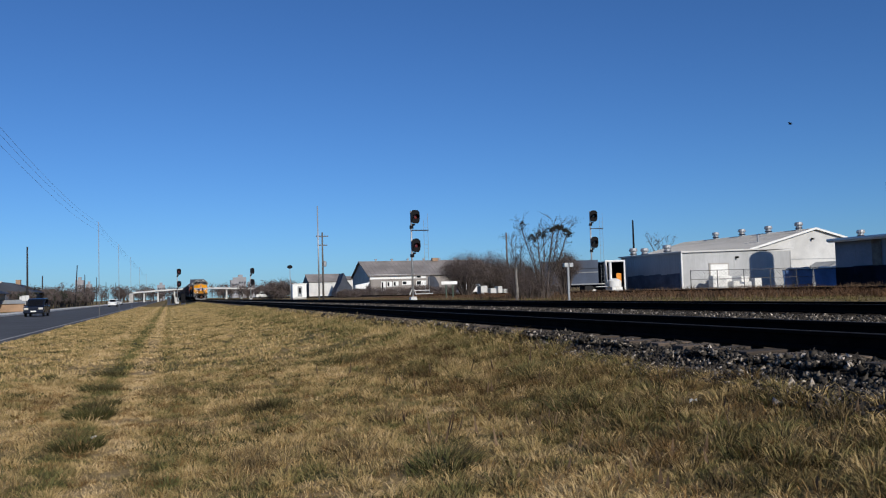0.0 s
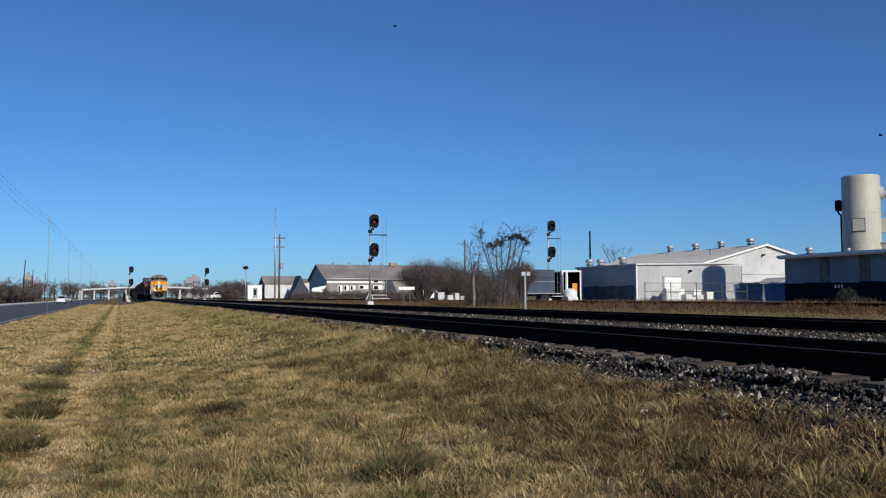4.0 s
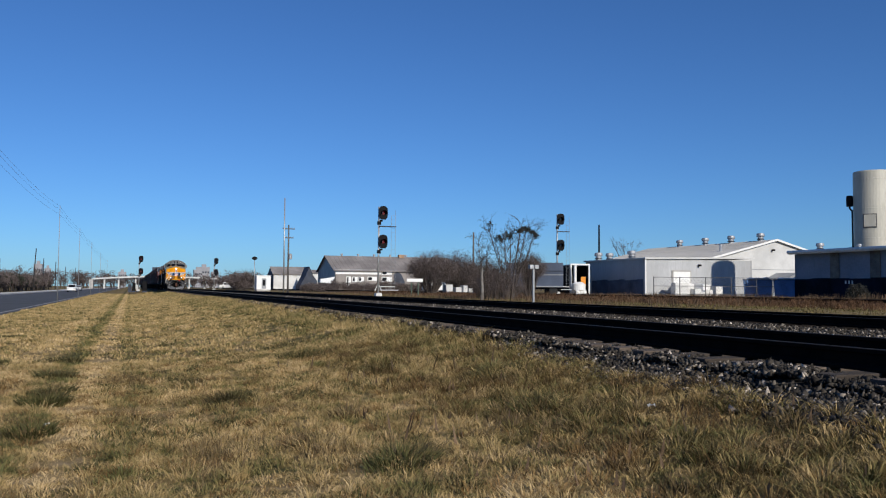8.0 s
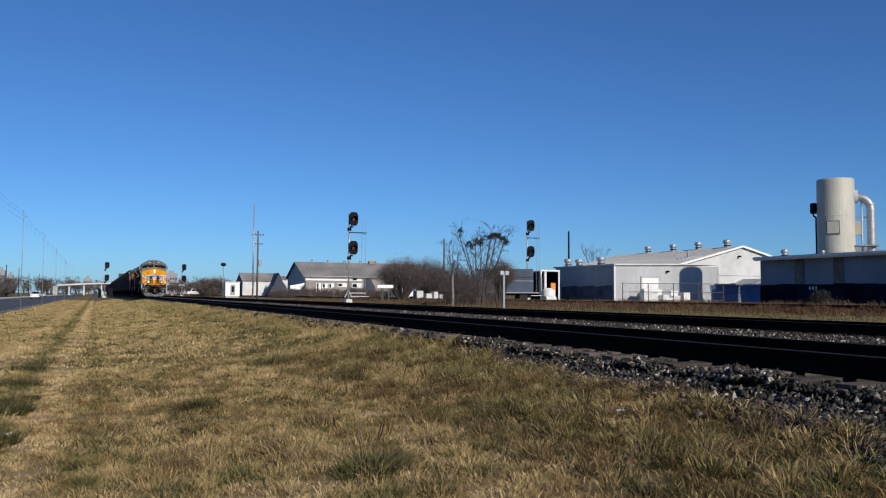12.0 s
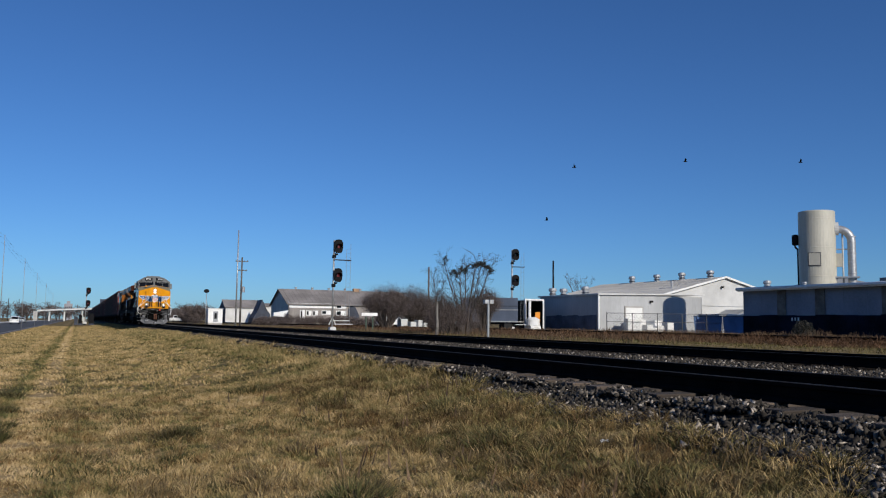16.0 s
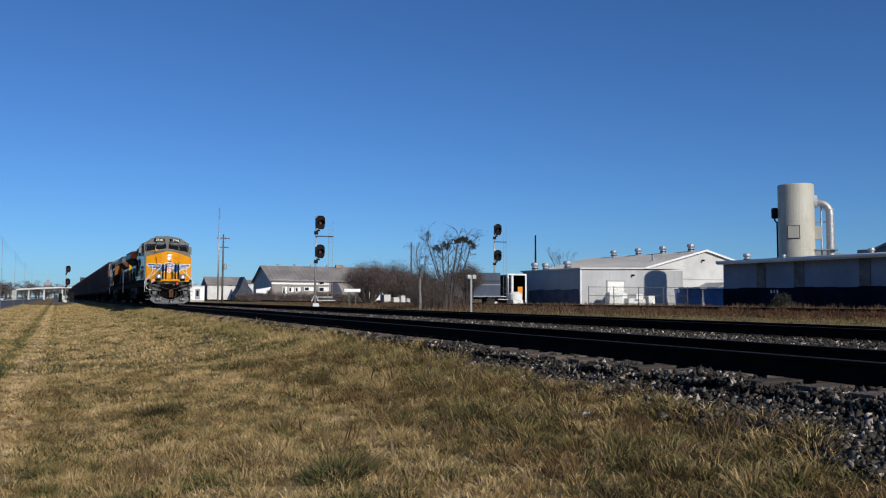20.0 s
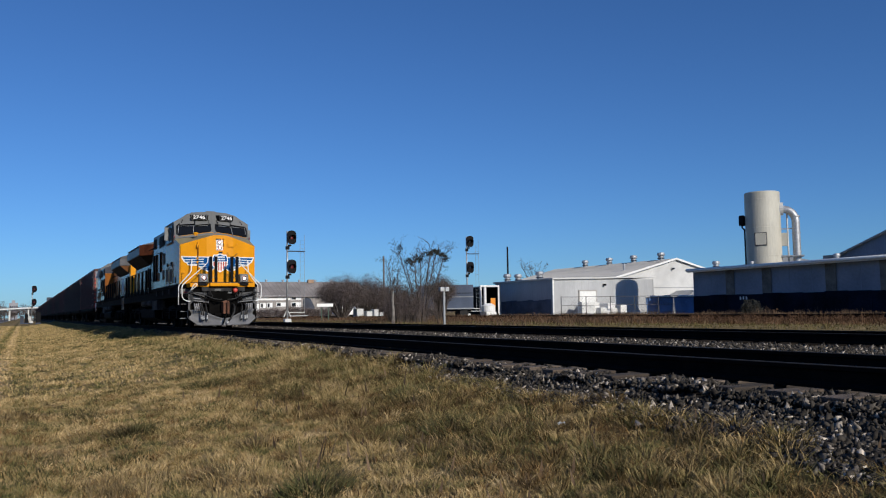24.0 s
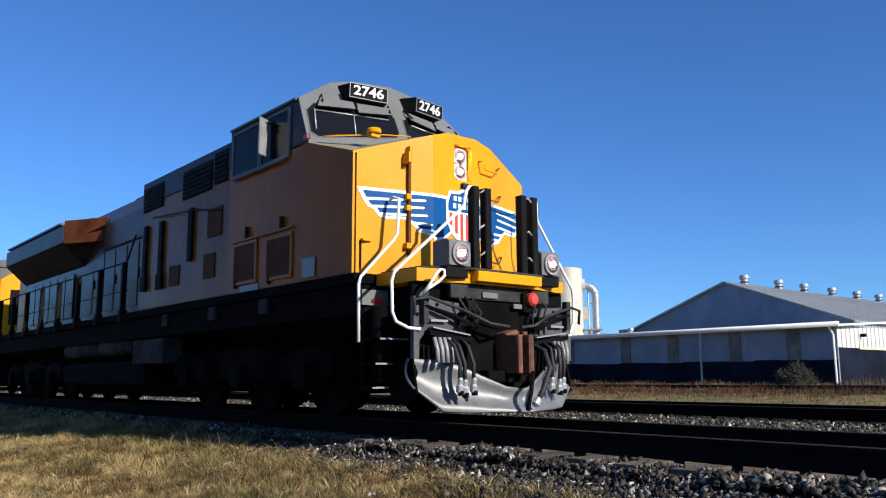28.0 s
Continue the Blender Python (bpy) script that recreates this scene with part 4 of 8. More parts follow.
            for a0, a1, c, d in ((y0 - 0.05, y1 + 0.05, z1, z1 + 0.05), (y0 - 0.05, y1 + 0.05, z0 - 0.05, z0), (y0 - 0.05, y0, z0, z1), (y1, y1 + 0.05, z0, z1)):
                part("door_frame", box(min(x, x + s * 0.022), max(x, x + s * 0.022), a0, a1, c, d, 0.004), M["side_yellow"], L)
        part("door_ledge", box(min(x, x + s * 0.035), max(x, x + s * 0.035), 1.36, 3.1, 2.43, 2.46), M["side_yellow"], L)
        for y0 in (1.62, 2.62):
            part("door_hook", box(min(x, x + s * 0.05), max(x, x + s * 0.05), y0, y0 + 0.05, 2.46, 2.62, 0.006), M["screen"], L)
        part("builder_plate", box(min(x, x + s * 0.01), max(x, x + s * 0.01), 0.83, 1.13, 1.75, 1.99), M["wing_grey"], L, "pale plate with small illegible writing")
        part("drain_stain_plate", box(min(x, x + s * 0.008), max(x, x + s * 0.008), 2.30, 2.85, 1.68, 1.79), M["wing_grey"], L)
    # roof details
    part("roof_antenna", box(-0.18, 0.18, 1.5, 2.3, 4.63, 4.70, 0.03), G, L)
    part("air_conditioner", box(-0.6, 0.6, 2.45, 3.25, 4.60, 4.74, 0.04), G, L)
    bl = part("beacon", lathe([(0.05, 0.0), (0.05, 0.05), (0.12, 0.055), (0.13, 0.10), (0.11, 0.13), (0.03, 0.15)], 18), Y, L, "yellow beacon on the nose top", m=pose(-0.74, 0.62, 3.62) @ Matrix.Scale(0.78, 4))
    part("beacon_base", box(-0.09, 0.09, -0.06, 0.06, -0.02, 0.03, 0.01), Y, bl)
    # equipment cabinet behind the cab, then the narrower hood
    # Cabinet and hood are coloured darker to stand for their shade.
    part("equipment_cabinet", prism([(-1.44, 1.70), (-1.44, 3.62), (1.44, 3.62), (1.44, 1.70)], 1, 3.302, 6.9, 0.02), M["cabinet_side"], L, "full-width yellow equipment cabinet with its shade in the colour")
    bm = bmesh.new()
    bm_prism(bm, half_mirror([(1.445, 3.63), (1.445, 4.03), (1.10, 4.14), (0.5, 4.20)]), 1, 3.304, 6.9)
    part("cabinet_roof", bm, M["cab_shade"], L, "grey cabinet roof with its shade in the colour")
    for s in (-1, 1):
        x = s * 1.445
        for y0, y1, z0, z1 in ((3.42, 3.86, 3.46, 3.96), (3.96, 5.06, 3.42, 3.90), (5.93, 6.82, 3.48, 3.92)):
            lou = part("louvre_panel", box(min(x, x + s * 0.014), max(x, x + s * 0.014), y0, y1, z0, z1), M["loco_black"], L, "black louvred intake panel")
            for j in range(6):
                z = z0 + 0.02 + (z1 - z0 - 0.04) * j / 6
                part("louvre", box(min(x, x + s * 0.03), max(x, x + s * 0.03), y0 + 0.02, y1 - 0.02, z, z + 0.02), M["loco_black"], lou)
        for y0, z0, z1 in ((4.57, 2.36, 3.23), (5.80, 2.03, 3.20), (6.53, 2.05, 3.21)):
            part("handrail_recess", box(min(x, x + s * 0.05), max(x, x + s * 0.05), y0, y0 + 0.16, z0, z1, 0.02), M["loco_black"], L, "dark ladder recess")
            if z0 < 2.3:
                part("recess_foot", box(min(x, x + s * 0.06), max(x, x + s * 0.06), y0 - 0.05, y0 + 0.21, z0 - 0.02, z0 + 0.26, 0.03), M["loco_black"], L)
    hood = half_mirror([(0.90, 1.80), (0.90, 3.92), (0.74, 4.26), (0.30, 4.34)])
    part("hood", prism(hood, 1, 6.9, 12.2, 0.015), M["shaded_side"], L, "yellow engine hood with its shade in the colour")
    for s in (-1, 1):
        x = s * 0.90
        for k in range(7):
            y0 = 7.1 + 0.7 * k
            part("hood_door", box(min(x, x + s * 0.016), max(x, x + s * 0.016), y0, y0 + 0.62, 1.95, 3.25, 0.004), M["shaded_side"], L)
            if k % 2:
                part("hood_latch", box(min(x, x + s * 0.035), max(x, x + s * 0.035), y0 + 0.54, y0 + 0.58, 2.5, 2.7), M["loco_black"], L)
        part("hood_seam", box(min(x, x + s * 0.02), max(x, x + s * 0.02), 6.95, 10.6, 3.30, 3.34), M["screen"], L)
        part("handrail_arm", tube([(s * 1.47, 3.6, 3.02), (s * 1.50, 4.4, 3.16), (s * 1.50, 6.2, 3.30)], 0.012, 6), M["screen"], L, "thin dark grab rail on the cabinet side")
        for y0, y1, z0, z1 in ((3.75, 4.15, 2.02, 2.40), (5.10, 5.50, 2.02, 2.36), (3.55, 4.05, 2.65, 3.1)):
            xx = s * 1.445
            part("side_vent", box(min(xx, xx + s * 0.014), max(xx, xx + s * 0.014), y0, y1, z0, z1, 0.004), M["screen_door"], L, "small brown vent panel")
        for y0 in (2.0, 3.6, 5.4):
            part("sill_box", box(min(s * 1.45, s * 1.50), max(s * 1.45, s * 1.50), y0, y0 + 0.22, 1.36, 1.56, 0.01), M["dull_grey"], L)
    part("exhaust_stack", box(-0.45, 0.45, 9.2, 10.2, 4.32, 4.48, 0.05), M["frame_dark"], L, "sooty exhaust stack")
    for y0 in (7.2, 8.2, 10.4):
        part("roof_hatch", box(-0.5, 0.5, y0, y0 + 0.9, 4.32, 4.39, 0.02), G, L)
    # radiator section with flared wings
    bm = bmesh.new()        # the body flares from the hood's width to the wings
    rings = []
    for y, flare, zt in ((10.7, 0.0, 3.92), (11.9, 1.0, 3.58), (17.2, 1.0, 3.58)):
        half = [(0.905, 1.80), (0.905 + 0.02 * flare, 3.45 - 0.35 * flare), (0.905 + 0.53 * flare, zt - 0.02), (0.905 + 0.53 * flare, zt)]
        rings.append([bm.verts.new((x, y, z)) for x, z in half_mirror(half)])
    for p, q in zip(rings, rings[1:]):
        for i in range(8):
            bm.faces.new((p[i], p[(i + 1) % 8], q[(i + 1) % 8], q[i]))
    bm.faces.new(rings[0])
    bm.faces.new(rings[-1])
    bmesh.ops.recalc_face_normals(bm, faces=list(bm.faces))
    # The flare's underside gets the screen colour, which also holds its shade.
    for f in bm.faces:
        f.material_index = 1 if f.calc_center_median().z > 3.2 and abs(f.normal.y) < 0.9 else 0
    part("radiator_body", bm, [M["shaded_side"], M["screen"]], L, "yellow radiator body coloured as in shade, with dark intake screens under the wings")
    part("radiator_wing", prism(half_mirror([(1.48, 3.59), (1.48, 3.98), (1.35, 4.08)]), 1, 11.8, 17.2, 0.02), M["wing_dark"], L, "grimy grey radiator wing")
    part("radiator_nose", prism([(-1.47, 11.79), (1.47, 11.79), (0.86, 10.75), (-0.86, 10.75)], 2, 3.56, 4.10, 0.01), M["wing_shade"], L, "sloped radiator front, red-brown for yellow in the cab's shade")
    part("radiator_roof", prism(half_mirror([(1.46, 4.06), (1.44, 4.12), (0.6, 4.36)]), 1, 12.22, 17.25, 0.02), M["wing_dark"], L, "grimy grey radiator roof")
    for s in (-1, 1):
        x = s * 1.485
        for k in range(6):
            part("radiator_door", box(min(s * 0.95, s * 0.965), max(s * 0.95, s * 0.965), 12.6 + 0.68 * k, 13.2 + 0.68 * k, 1.95, 3.0, 0.004), M["shaded_side"], L)
    part("rear_end", prism(half_mirror([(0.93, 1.66), (0.93, 3.6), (0.5, 3.9)]), 1, 17.2, 17.9, 0.03), Y, L, "yellow rear hood end")
    part("rear_panel", box(-0.62, 0.62, 17.9, 17.93, 2.2, 3.3), M["loco_black"], L, "dark rear louvres")
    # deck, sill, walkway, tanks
    # Walkway edge and sill coloured near-black for the shade below the body.
    part("deck", box(-1.50, 1.50, -0.08, 18.9, 1.58, 1.70, 0.01), K, L, "walkway edge with its shade as near-black colour")
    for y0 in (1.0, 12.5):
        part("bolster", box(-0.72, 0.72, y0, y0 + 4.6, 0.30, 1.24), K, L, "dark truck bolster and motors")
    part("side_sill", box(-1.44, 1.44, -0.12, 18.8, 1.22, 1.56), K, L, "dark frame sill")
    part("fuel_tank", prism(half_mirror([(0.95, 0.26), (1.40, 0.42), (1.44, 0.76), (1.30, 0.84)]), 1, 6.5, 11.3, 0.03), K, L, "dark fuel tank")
    for s in (-1, 1):
        for y0, y1 in ((7.35, 9.0), (9.2, 11.3)):
            part("air_reservoir", tube([(s * 1.29, y0, 1.10), (s * 1.29, y1, 1.10)], 0.15, 14), M["dull_grey"], L, "grey air reservoir", smooth=True)
        part("battery_box", box(min(s * 1.1, s * 1.46), max(s * 1.1, s * 1.46), 5.62, 7.02, 0.76, 1.18, 0.02), M["dull_grey"], L, "grey battery box")
        for y0 in (7.57, 8.93, 10.33, 11.73, 13.15, 14.5, 15.9, 17.3):
            st = part("stanchion", prism([(-0.045, -0.05), (0.045, -0.05), (0.045, 0.05), (-0.045, 0.05)], 2, 1.56, 2.66, 0.012), M["loco_black"], L, "black handrail stanchion", m=pose(s * 1.49, y0, 0))
            part("stanchion_foot", box(-0.07, 0.07, -0.08, 0.08, 1.54, 1.78, 0.03), M["loco_black"], st)
        pipe_part("side_handrail", [(s * 1.49, 7.05, 3.12), (s * 1.49, 7.45, 2.66), (s * 1.49, 17.9, 2.66)], 0.016, M["loco_black"], L)
        pipe_part("side_handrail", [(s * 1.49, 7.3, 2.12), (s * 1.49, 17.9, 2.12)], 0.009, M["loco_black"], L)
        # rear steps and grab irons
        pipe_part("grab_iron", [(s * 1.47, 18.8, 0.9), (s * 1.47, 18.8, 2.7)], 0.02, W, L, "white grab iron")
        for z in (0.42, 0.80, 1.18):
            part("rear_step", box(min(s * 1.05, s * 1.48), max(s * 1.05, s * 1.48), 18.35, 18.75, z, z + 0.035), K, L)
    loco_truck(L, 3.3, sets)
    loco_truck(L, 14.8, sets)
    # front platform: anticlimber, plow, steps, coupler, hoses, lamps, gates, handrails
    front_end(L, lead)
    return L, sets


def front_end(L, lead):
    """Pilot, plow, steps, coupler, hoses, lamps, gates and handrails ahead of the nose."""
    P, G, Y, K, W, B = M["plow_grey"], M["loco_grey"], M["yellow"], M["frame_dark"], M["white_paint"], M["loco_black"]
    Z = M["galv"]
    # platform: a wide shelf whose middle stands further out
    part("anticlimber", prism([(-1.00, 1.57), (-1.12, 1.575), (-1.13, 1.69), (-1.00, 1.71)], 0, -0.52, 0.52, 0.008), Y, L, "yellow anticlimber lip")
    part("platform_edge", prism([(-1.20, -0.10), (-1.20, -0.86), (-0.56, -1.00), (0.56, -1.00), (1.20, -0.86), (1.20, -0.10)], 2, 1.55, 1.70, 0.01), Y, L, "yellow front platform")
    part("platform_tread", prism([(-1.14, -0.12), (-1.14, -0.83), (-0.53, -1.09), (0.53, -1.09), (1.14, -0.83), (1.14, -0.12)], 2, 1.70, 1.725, 0.004), M["dull_grey"], L, "grimy grey tread plate")
    # Shade inside the pilot opening is put in as near-black plates.
    part("pilot_back", box(-1.22, 1.22, -0.80, -0.74, 0.36, 1.55), K, L, "grimy pilot back, near-black for the shade in the opening")
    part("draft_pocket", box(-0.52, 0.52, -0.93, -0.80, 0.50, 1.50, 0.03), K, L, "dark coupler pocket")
    # Dark strip where the platform's shade falls.
    part("buffer_beam", box(-0.80, 0.80, -0.97, -0.90, 1.38, 1.54, 0.015), M["dull_grey"], L, "grimy buffer beam darkened for the platform's shade")
    for x0, x1, z0, z1 in ((-0.34, -0.10, 1.40, 1.47), (0.16, 0.30, 1.30, 1.36)):
        part("casting_boss", box(x0, x1, -1.00, -0.965, z0, z1, 0.012), M["loco_grey"], L)
    # plow: hollow-faced blade that comes to a low prow under the coupler
    cols = ((0.0, 0.36), (0.20, 0.39), (0.45, 0.50), (0.70, 0.62), (0.95, 0.68), (1.20, 0.70), (1.27, 0.70))
    for s in (-1, 1):
        bm = bmesh.new()
        grid = []
        for x, top in cols:
            low = 0.13 if x < 0.93 else 0.13 + (x - 0.93) * 0.82
            col = []
            for k in range(7):
                v = k / 6
                z = low + (top - low) * v
                y = -1.40 + 0.40 * x + 0.09 * (1 - (2 * v - 1) ** 2) + 0.10 * v
                col.append(bm.verts.new((s * x, y, z)))
            grid.append(col)
        for a, b in zip(grid, grid[1:]):
            for k in range(6):
                bm.faces.new((a[k], b[k], b[k + 1], a[k + 1]))
        bmesh.ops.recalc_face_normals(bm, faces=list(bm.faces))
        bmesh.ops.solidify(bm, geom=list(bm.faces), thickness=0.025)
        part("plow_wing", bm, P, L, "worn grey snow plow wing", smooth=True)
        part("plow_end", prism([(-0.92, 0.34), (-0.84, 0.72), (-0.30, 0.62), (-0.30, 0.40), (-0.70, 0.20)], 0, min(s * 1.225, s * 1.25), max(s * 1.225, s * 1.25)), K, L, "dark plow side brace")
        # pilot plate over the plow, with the opening between them
        part("pilot_plate", prism([(s * 0.50, 1.00), (s * 0.50, 1.22), (s * 0.62, 1.33), (s * 1.27, 1.38), (s * 1.27, 0.70), (s * 1.20, 0.70), (s * 1.19, 0.90), (s * 1.12, 0.98)], 1, -0.90, -0.84, 0.004), M["pilot_grey"], L, "worn dark grey pilot plate")
        for bx, bz in ((1.23, 1.33), (1.23, 1.18), (1.23, 1.03), (1.10, 1.31), (0.95, 1.30)):
            part("bolt", lathe([(0.020, 0.0), (0.020, -0.014), (0.010, -0.020)], 8, 1), K, L, m=pose(s * bx, -0.902, bz))
        part("pilot_bracket", box(min(s * 1.12, s * 1.19), max(s * 1.12, s * 1.19), -0.98, -0.90, 1.08, 1.44, 0.01), M["dull_grey"], L, "dark lever bracket")
        # steps in their well
        part("step_well", box(min(s * 0.96, s * 1.40), max(s * 0.96, s * 1.40), -0.14, -0.10, 0.34, 1.55), K, L, "dark step well")
        part("step_side", prism([(-0.74, 0.36), (-0.74, 1.54), (-0.12, 1.54), (-0.12, 0.30)], 0, min(s * 0.98, s * 1.00), max(s * 0.98, s * 1.00)), K, L)
        for z, y in ((0.38, -0.42), (0.64, -0.48), (0.91, -0.56)):
            st = part("step", box(min(s * 1.0, s * 1.47), max(s * 1.0, s * 1.47), y, -0.15, z, z + 0.025), K, L, "dark step tread")
            part("step_edge", box(min(s * 1.07, s * 1.475), max(s * 1.07, s * 1.475), y - 0.012, y, z + 0.004, z + 0.024), M["wing_grey"], st, "worn grey step edge")
        part("step_panel", box(min(s * 1.08, s * 1.45), max(s * 1.08, s * 1.45), -0.18, -0.15, 1.32, 1.50, 0.008), G, L, "grey plate over the steps")
        part("reflector", box(min(s * 1.17, s * 1.32), max(s * 1.17, s * 1.32), -0.195, -0.18, 1.355, 1.395), M["red_lamp"], L, "small red reflector")
        part("sand_pipe", tube([(s * 1.25, -0.30, 1.30), (s * 1.25, -0.32, 0.45)], 0.13, 12), K, L, "dark sand pipe casing", smooth=True)
        # ditch light in its box on a dark stool
        dl = part("ditch_light", prism([(-0.78, 1.73), (-0.78, 2.02), (-1.00, 2.04), (-1.07, 2.00), (-1.07, 1.73)], 0, s * 0.745 - 0.16, s * 0.745 + 0.16, 0.012), G, L, "grey ditch light box")
        part("lens", lathe([(0.0, 0.0), (0.105, 0.0), (0.105, -0.03), (0.085, -0.036), (0.0, -0.042)], 20, 1), M["reflector"], dl, "round ditch light reflector", m=pose(s * 0.745, -1.072, 1.87))
        part("bulb", lathe([(0.0, 0.0), (0.034, 0.0), (0.03, -0.016), (0.0, -0.024)], 14, 1), M["lens_lit"], dl, "lit ditch light bulb", m=pose(s * 0.745, -1.112, 1.87))
        part("lens_ring", lathe([(0.105, 0.0), (0.130, 0.0), (0.130, -0.028), (0.105, -0.028)], 24, 1), M["wing_grey"], dl, "pale lamp ring", m=pose(s * 0.745, -1.070, 1.87))
        part("light_stool", box(min(s * 0.60, s * 0.92), max(s * 0.60, s * 0.92), -1.04, -0.80, 1.60, 1.73, 0.01), B, L, "dark ditch light stool")
        # padded gate posts in pairs with thin hooks between
        for x in (0.295, 0.485):
            part("gate_post", prism([(-0.05, -0.04), (-0.035, -0.055), (0.035, -0.055), (0.05, -0.04), (0.05, 0.05), (-0.05, 0.05)], 2, 1.73, 2.68, 0.008), B, L, "black padded gate post", m=pose(s * x, -1.02, 0))
        for z in (2.63, 2.22, 1.90):
            pipe_part("gate_hook", [(s * 0.33, -1.02, z), (s * 0.37, -1.07, z + 0.02), (s * 0.42, -1.07, z - 0.02), (s * 0.45, -1.02, z)], 0.009, Z, L, "thin gate hook", sides=6)
        pipe_part("gate_chain", [(s * 0.22, -1.02, 2.46)] + [(s * (0.22 - 0.22 * i / 5), -1.02, 2.46 - 0.05 * math.sin(math.pi * i / 10)) for i in range(1, 6)], 0.007, B, L, "thin safety chain", sides=5)
        # white handrails
        pipe_part("handrail", [(s * 1.50, -0.19, 0.90), (s * 1.50, -0.18, 1.55), (s * 1.48, -0.19, 1.64), (s * 1.12, -0.33, 2.08), (s * 1.08, -0.35, 2.16), (s * 1.05, -0.34, 2.58), (s * 1.05, -0.24, 2.61), (s * 1.05, -0.16, 2.60)],
                  0.019, W, L, "white front handrail")
        pipe_part("handrail", [(s * 1.20, -0.93, 1.02), (s * 1.31, -0.86, 1.03), (s * 1.42, -0.78, 1.10), (s * 1.47, -0.78, 1.20), (s * 1.48, -0.78, 1.54), (s * 1.45, -0.79, 1.64), (s * 0.66, -0.96, 2.38), (s * 0.60, -0.98, 2.46),
                               (s * 0.585, -1.00, 2.62), (s * 0.54, -1.01, 2.68), (s * 0.48, -1.02, 2.67)], 0.019, W, L, "white front handrail")
        # uncoupling lever: from the bracket to the coupler, with a square handle outside
        pipe_part("cut_lever", [(s * 1.33, -0.99, 1.16), (s * 1.34, -1.00, 1.33), (s * 1.16, -1.02, 1.36), (s * 0.70, -1.06, 1.24), (s * 0.36, -1.14, 1.10), (s * 0.10, -1.18, 1.07)], 0.018, M["dull_grey"], L, "grey uncoupling lever")
        pipe_part("lever_pipe", [(s * 1.18, -0.96, 1.27), (s * 0.80, -1.00, 1.18), (s * 0.46, -1.02, 1.05)], 0.024, K, L, "dark pipe under the lever")
        part("pilot_grip", box(min(s * 0.84, s * 1.08), max(s * 0.84, s * 1.08), -0.96, -0.90, 1.105, 1.130), M["wing_grey"], L, "pale grip bar")
        part("hose_rack", prism([(s * 0.54, 0.962), (s * 0.54, 0.978), (s * 1.08, 1.048), (s * 1.08, 1.032)], 1, -1.00, -0.92), M["wing_grey"], L, "grey hose rack edge")
        part("hose_rack_bar", prism([(s * 0.50, 0.88), (s * 0.50, 0.93), (s * 1.12, 1.01), (s * 1.12, 0.96)], 1, -0.99, -0.91), K, L)
        for k in range(4):      # pale pipe stubs side by side, then the black hoses with their couplings
            x0 = 1.06 - 0.068 * k
            part("pipe_stub", tube([(s * x0, -0.99, 0.93), (s * (x0 - 0.01), -1.03, 0.80), (s * (x0 - 0.02), -1.03, 0.66)], 0.024, 8), M["wing_grey"], L, "pale pipe stub", smooth=True)
        for k, (x, d) in enumerate(((0.86, 0.02), (0.79, 0.0), (0.66, 0.02))):
            h = pipe_part("air_hose", [(s * x, -0.97, 0.92), (s * (x + 0.01), -1.10, 0.84), (s * (x - 0.02), -1.16, 0.64), (s * (x - 0.03), -1.14, 0.44 + d)], 0.022, M["rubber"], L, "black air hose")
            part("hose_end", lathe([(0.018, 0.12), (0.030, 0.10), (0.030, 0.05), (0.042, 0.03), (0.040, -0.03), (0.02, -0.05)], 10), Z, h, "pale metal hose coupling", m=pose(s * (x - 0.03), -1.14, 0.36 + d, 8, 0, 0))
            part("coupling_lug", box(-0.018, 0.018, -0.055, 0.02, -0.075, -0.02, 0.008), B, h, m=pose(s * (x - 0.03), -1.14, 0.36 + d))
        for k in range(3):
            x0 = 0.48 + 0.10 * k
            pipe_part("train_line", [(s * x0, -0.94, 1.42), (s * (x0 + 0.02), -1.02, 1.34), (s * (x0 - 0.06), -1.05, 1.22), (s * (x0 + 0.03), -0.96, 1.02)], 0.015, B if k % 2 else M["dull_grey"], L)
        part("valve_box", box(min(s * 0.52, s * 0.68), max(s * 0.52, s * 0.68), -1.02, -0.92, 1.06, 1.22, 0.02), K, L)
        # folding grab irons on the nose door and beside the headlight
        for x, z in ((0.50, 3.24), (0.50, 2.86), (0.50, 2.05)) if s > 0 else ():
            y = nose_y(0.5) - 0.005
            pipe_part("nose_grab", [(0.27, y, z + 0.02), (0.28, y - 0.07, z), (0.30, y - 0.08, z - 0.10), (0.52, y - 0.08, z - 0.12), (0.62, y - 0.03, z - 0.02), (0.68, y + 0.07, z)], 0.010, M["rust"] if z < 3 else Y, L, "thin folding grab iron")
    # looped jumper cable at one side of the pilot
    pipe_part("cable_loop", [(-1.22, -0.98, 1.38), (-1.17, -1.06, 1.50), (-1.12, -1.09, 1.60), (-1.06, -1.10, 1.66), (-1.01, -1.10, 1.66), (-1.00, -1.10, 1.60), (-1.06, -1.07, 1.53), (-1.18, -1.00, 1.44), (-1.24, -0.96, 1.37)],
              0.018, W, L, "looped white jumper cable")
    # hinge, latch and bracket on the nose
    # Hinge post coloured as its own shadow line.
    part("hinge_post", box(-0.825, -0.785, -0.235, -0.185, 1.95, 3.16, 0.008), M["hinge_brown"], L, "door hinge post, brown for its shadow line")
    part("nose_bracket", box(-0.87, -0.82, -0.30, -0.15, 3.06, 3.20, 0.015), M["yellow"], L, "yellow bracket")
    part("nose_bracket", box(-0.83, -0.79, -0.27, -0.17, 3.14, 3.28, 0.01), M["yellow"], L)
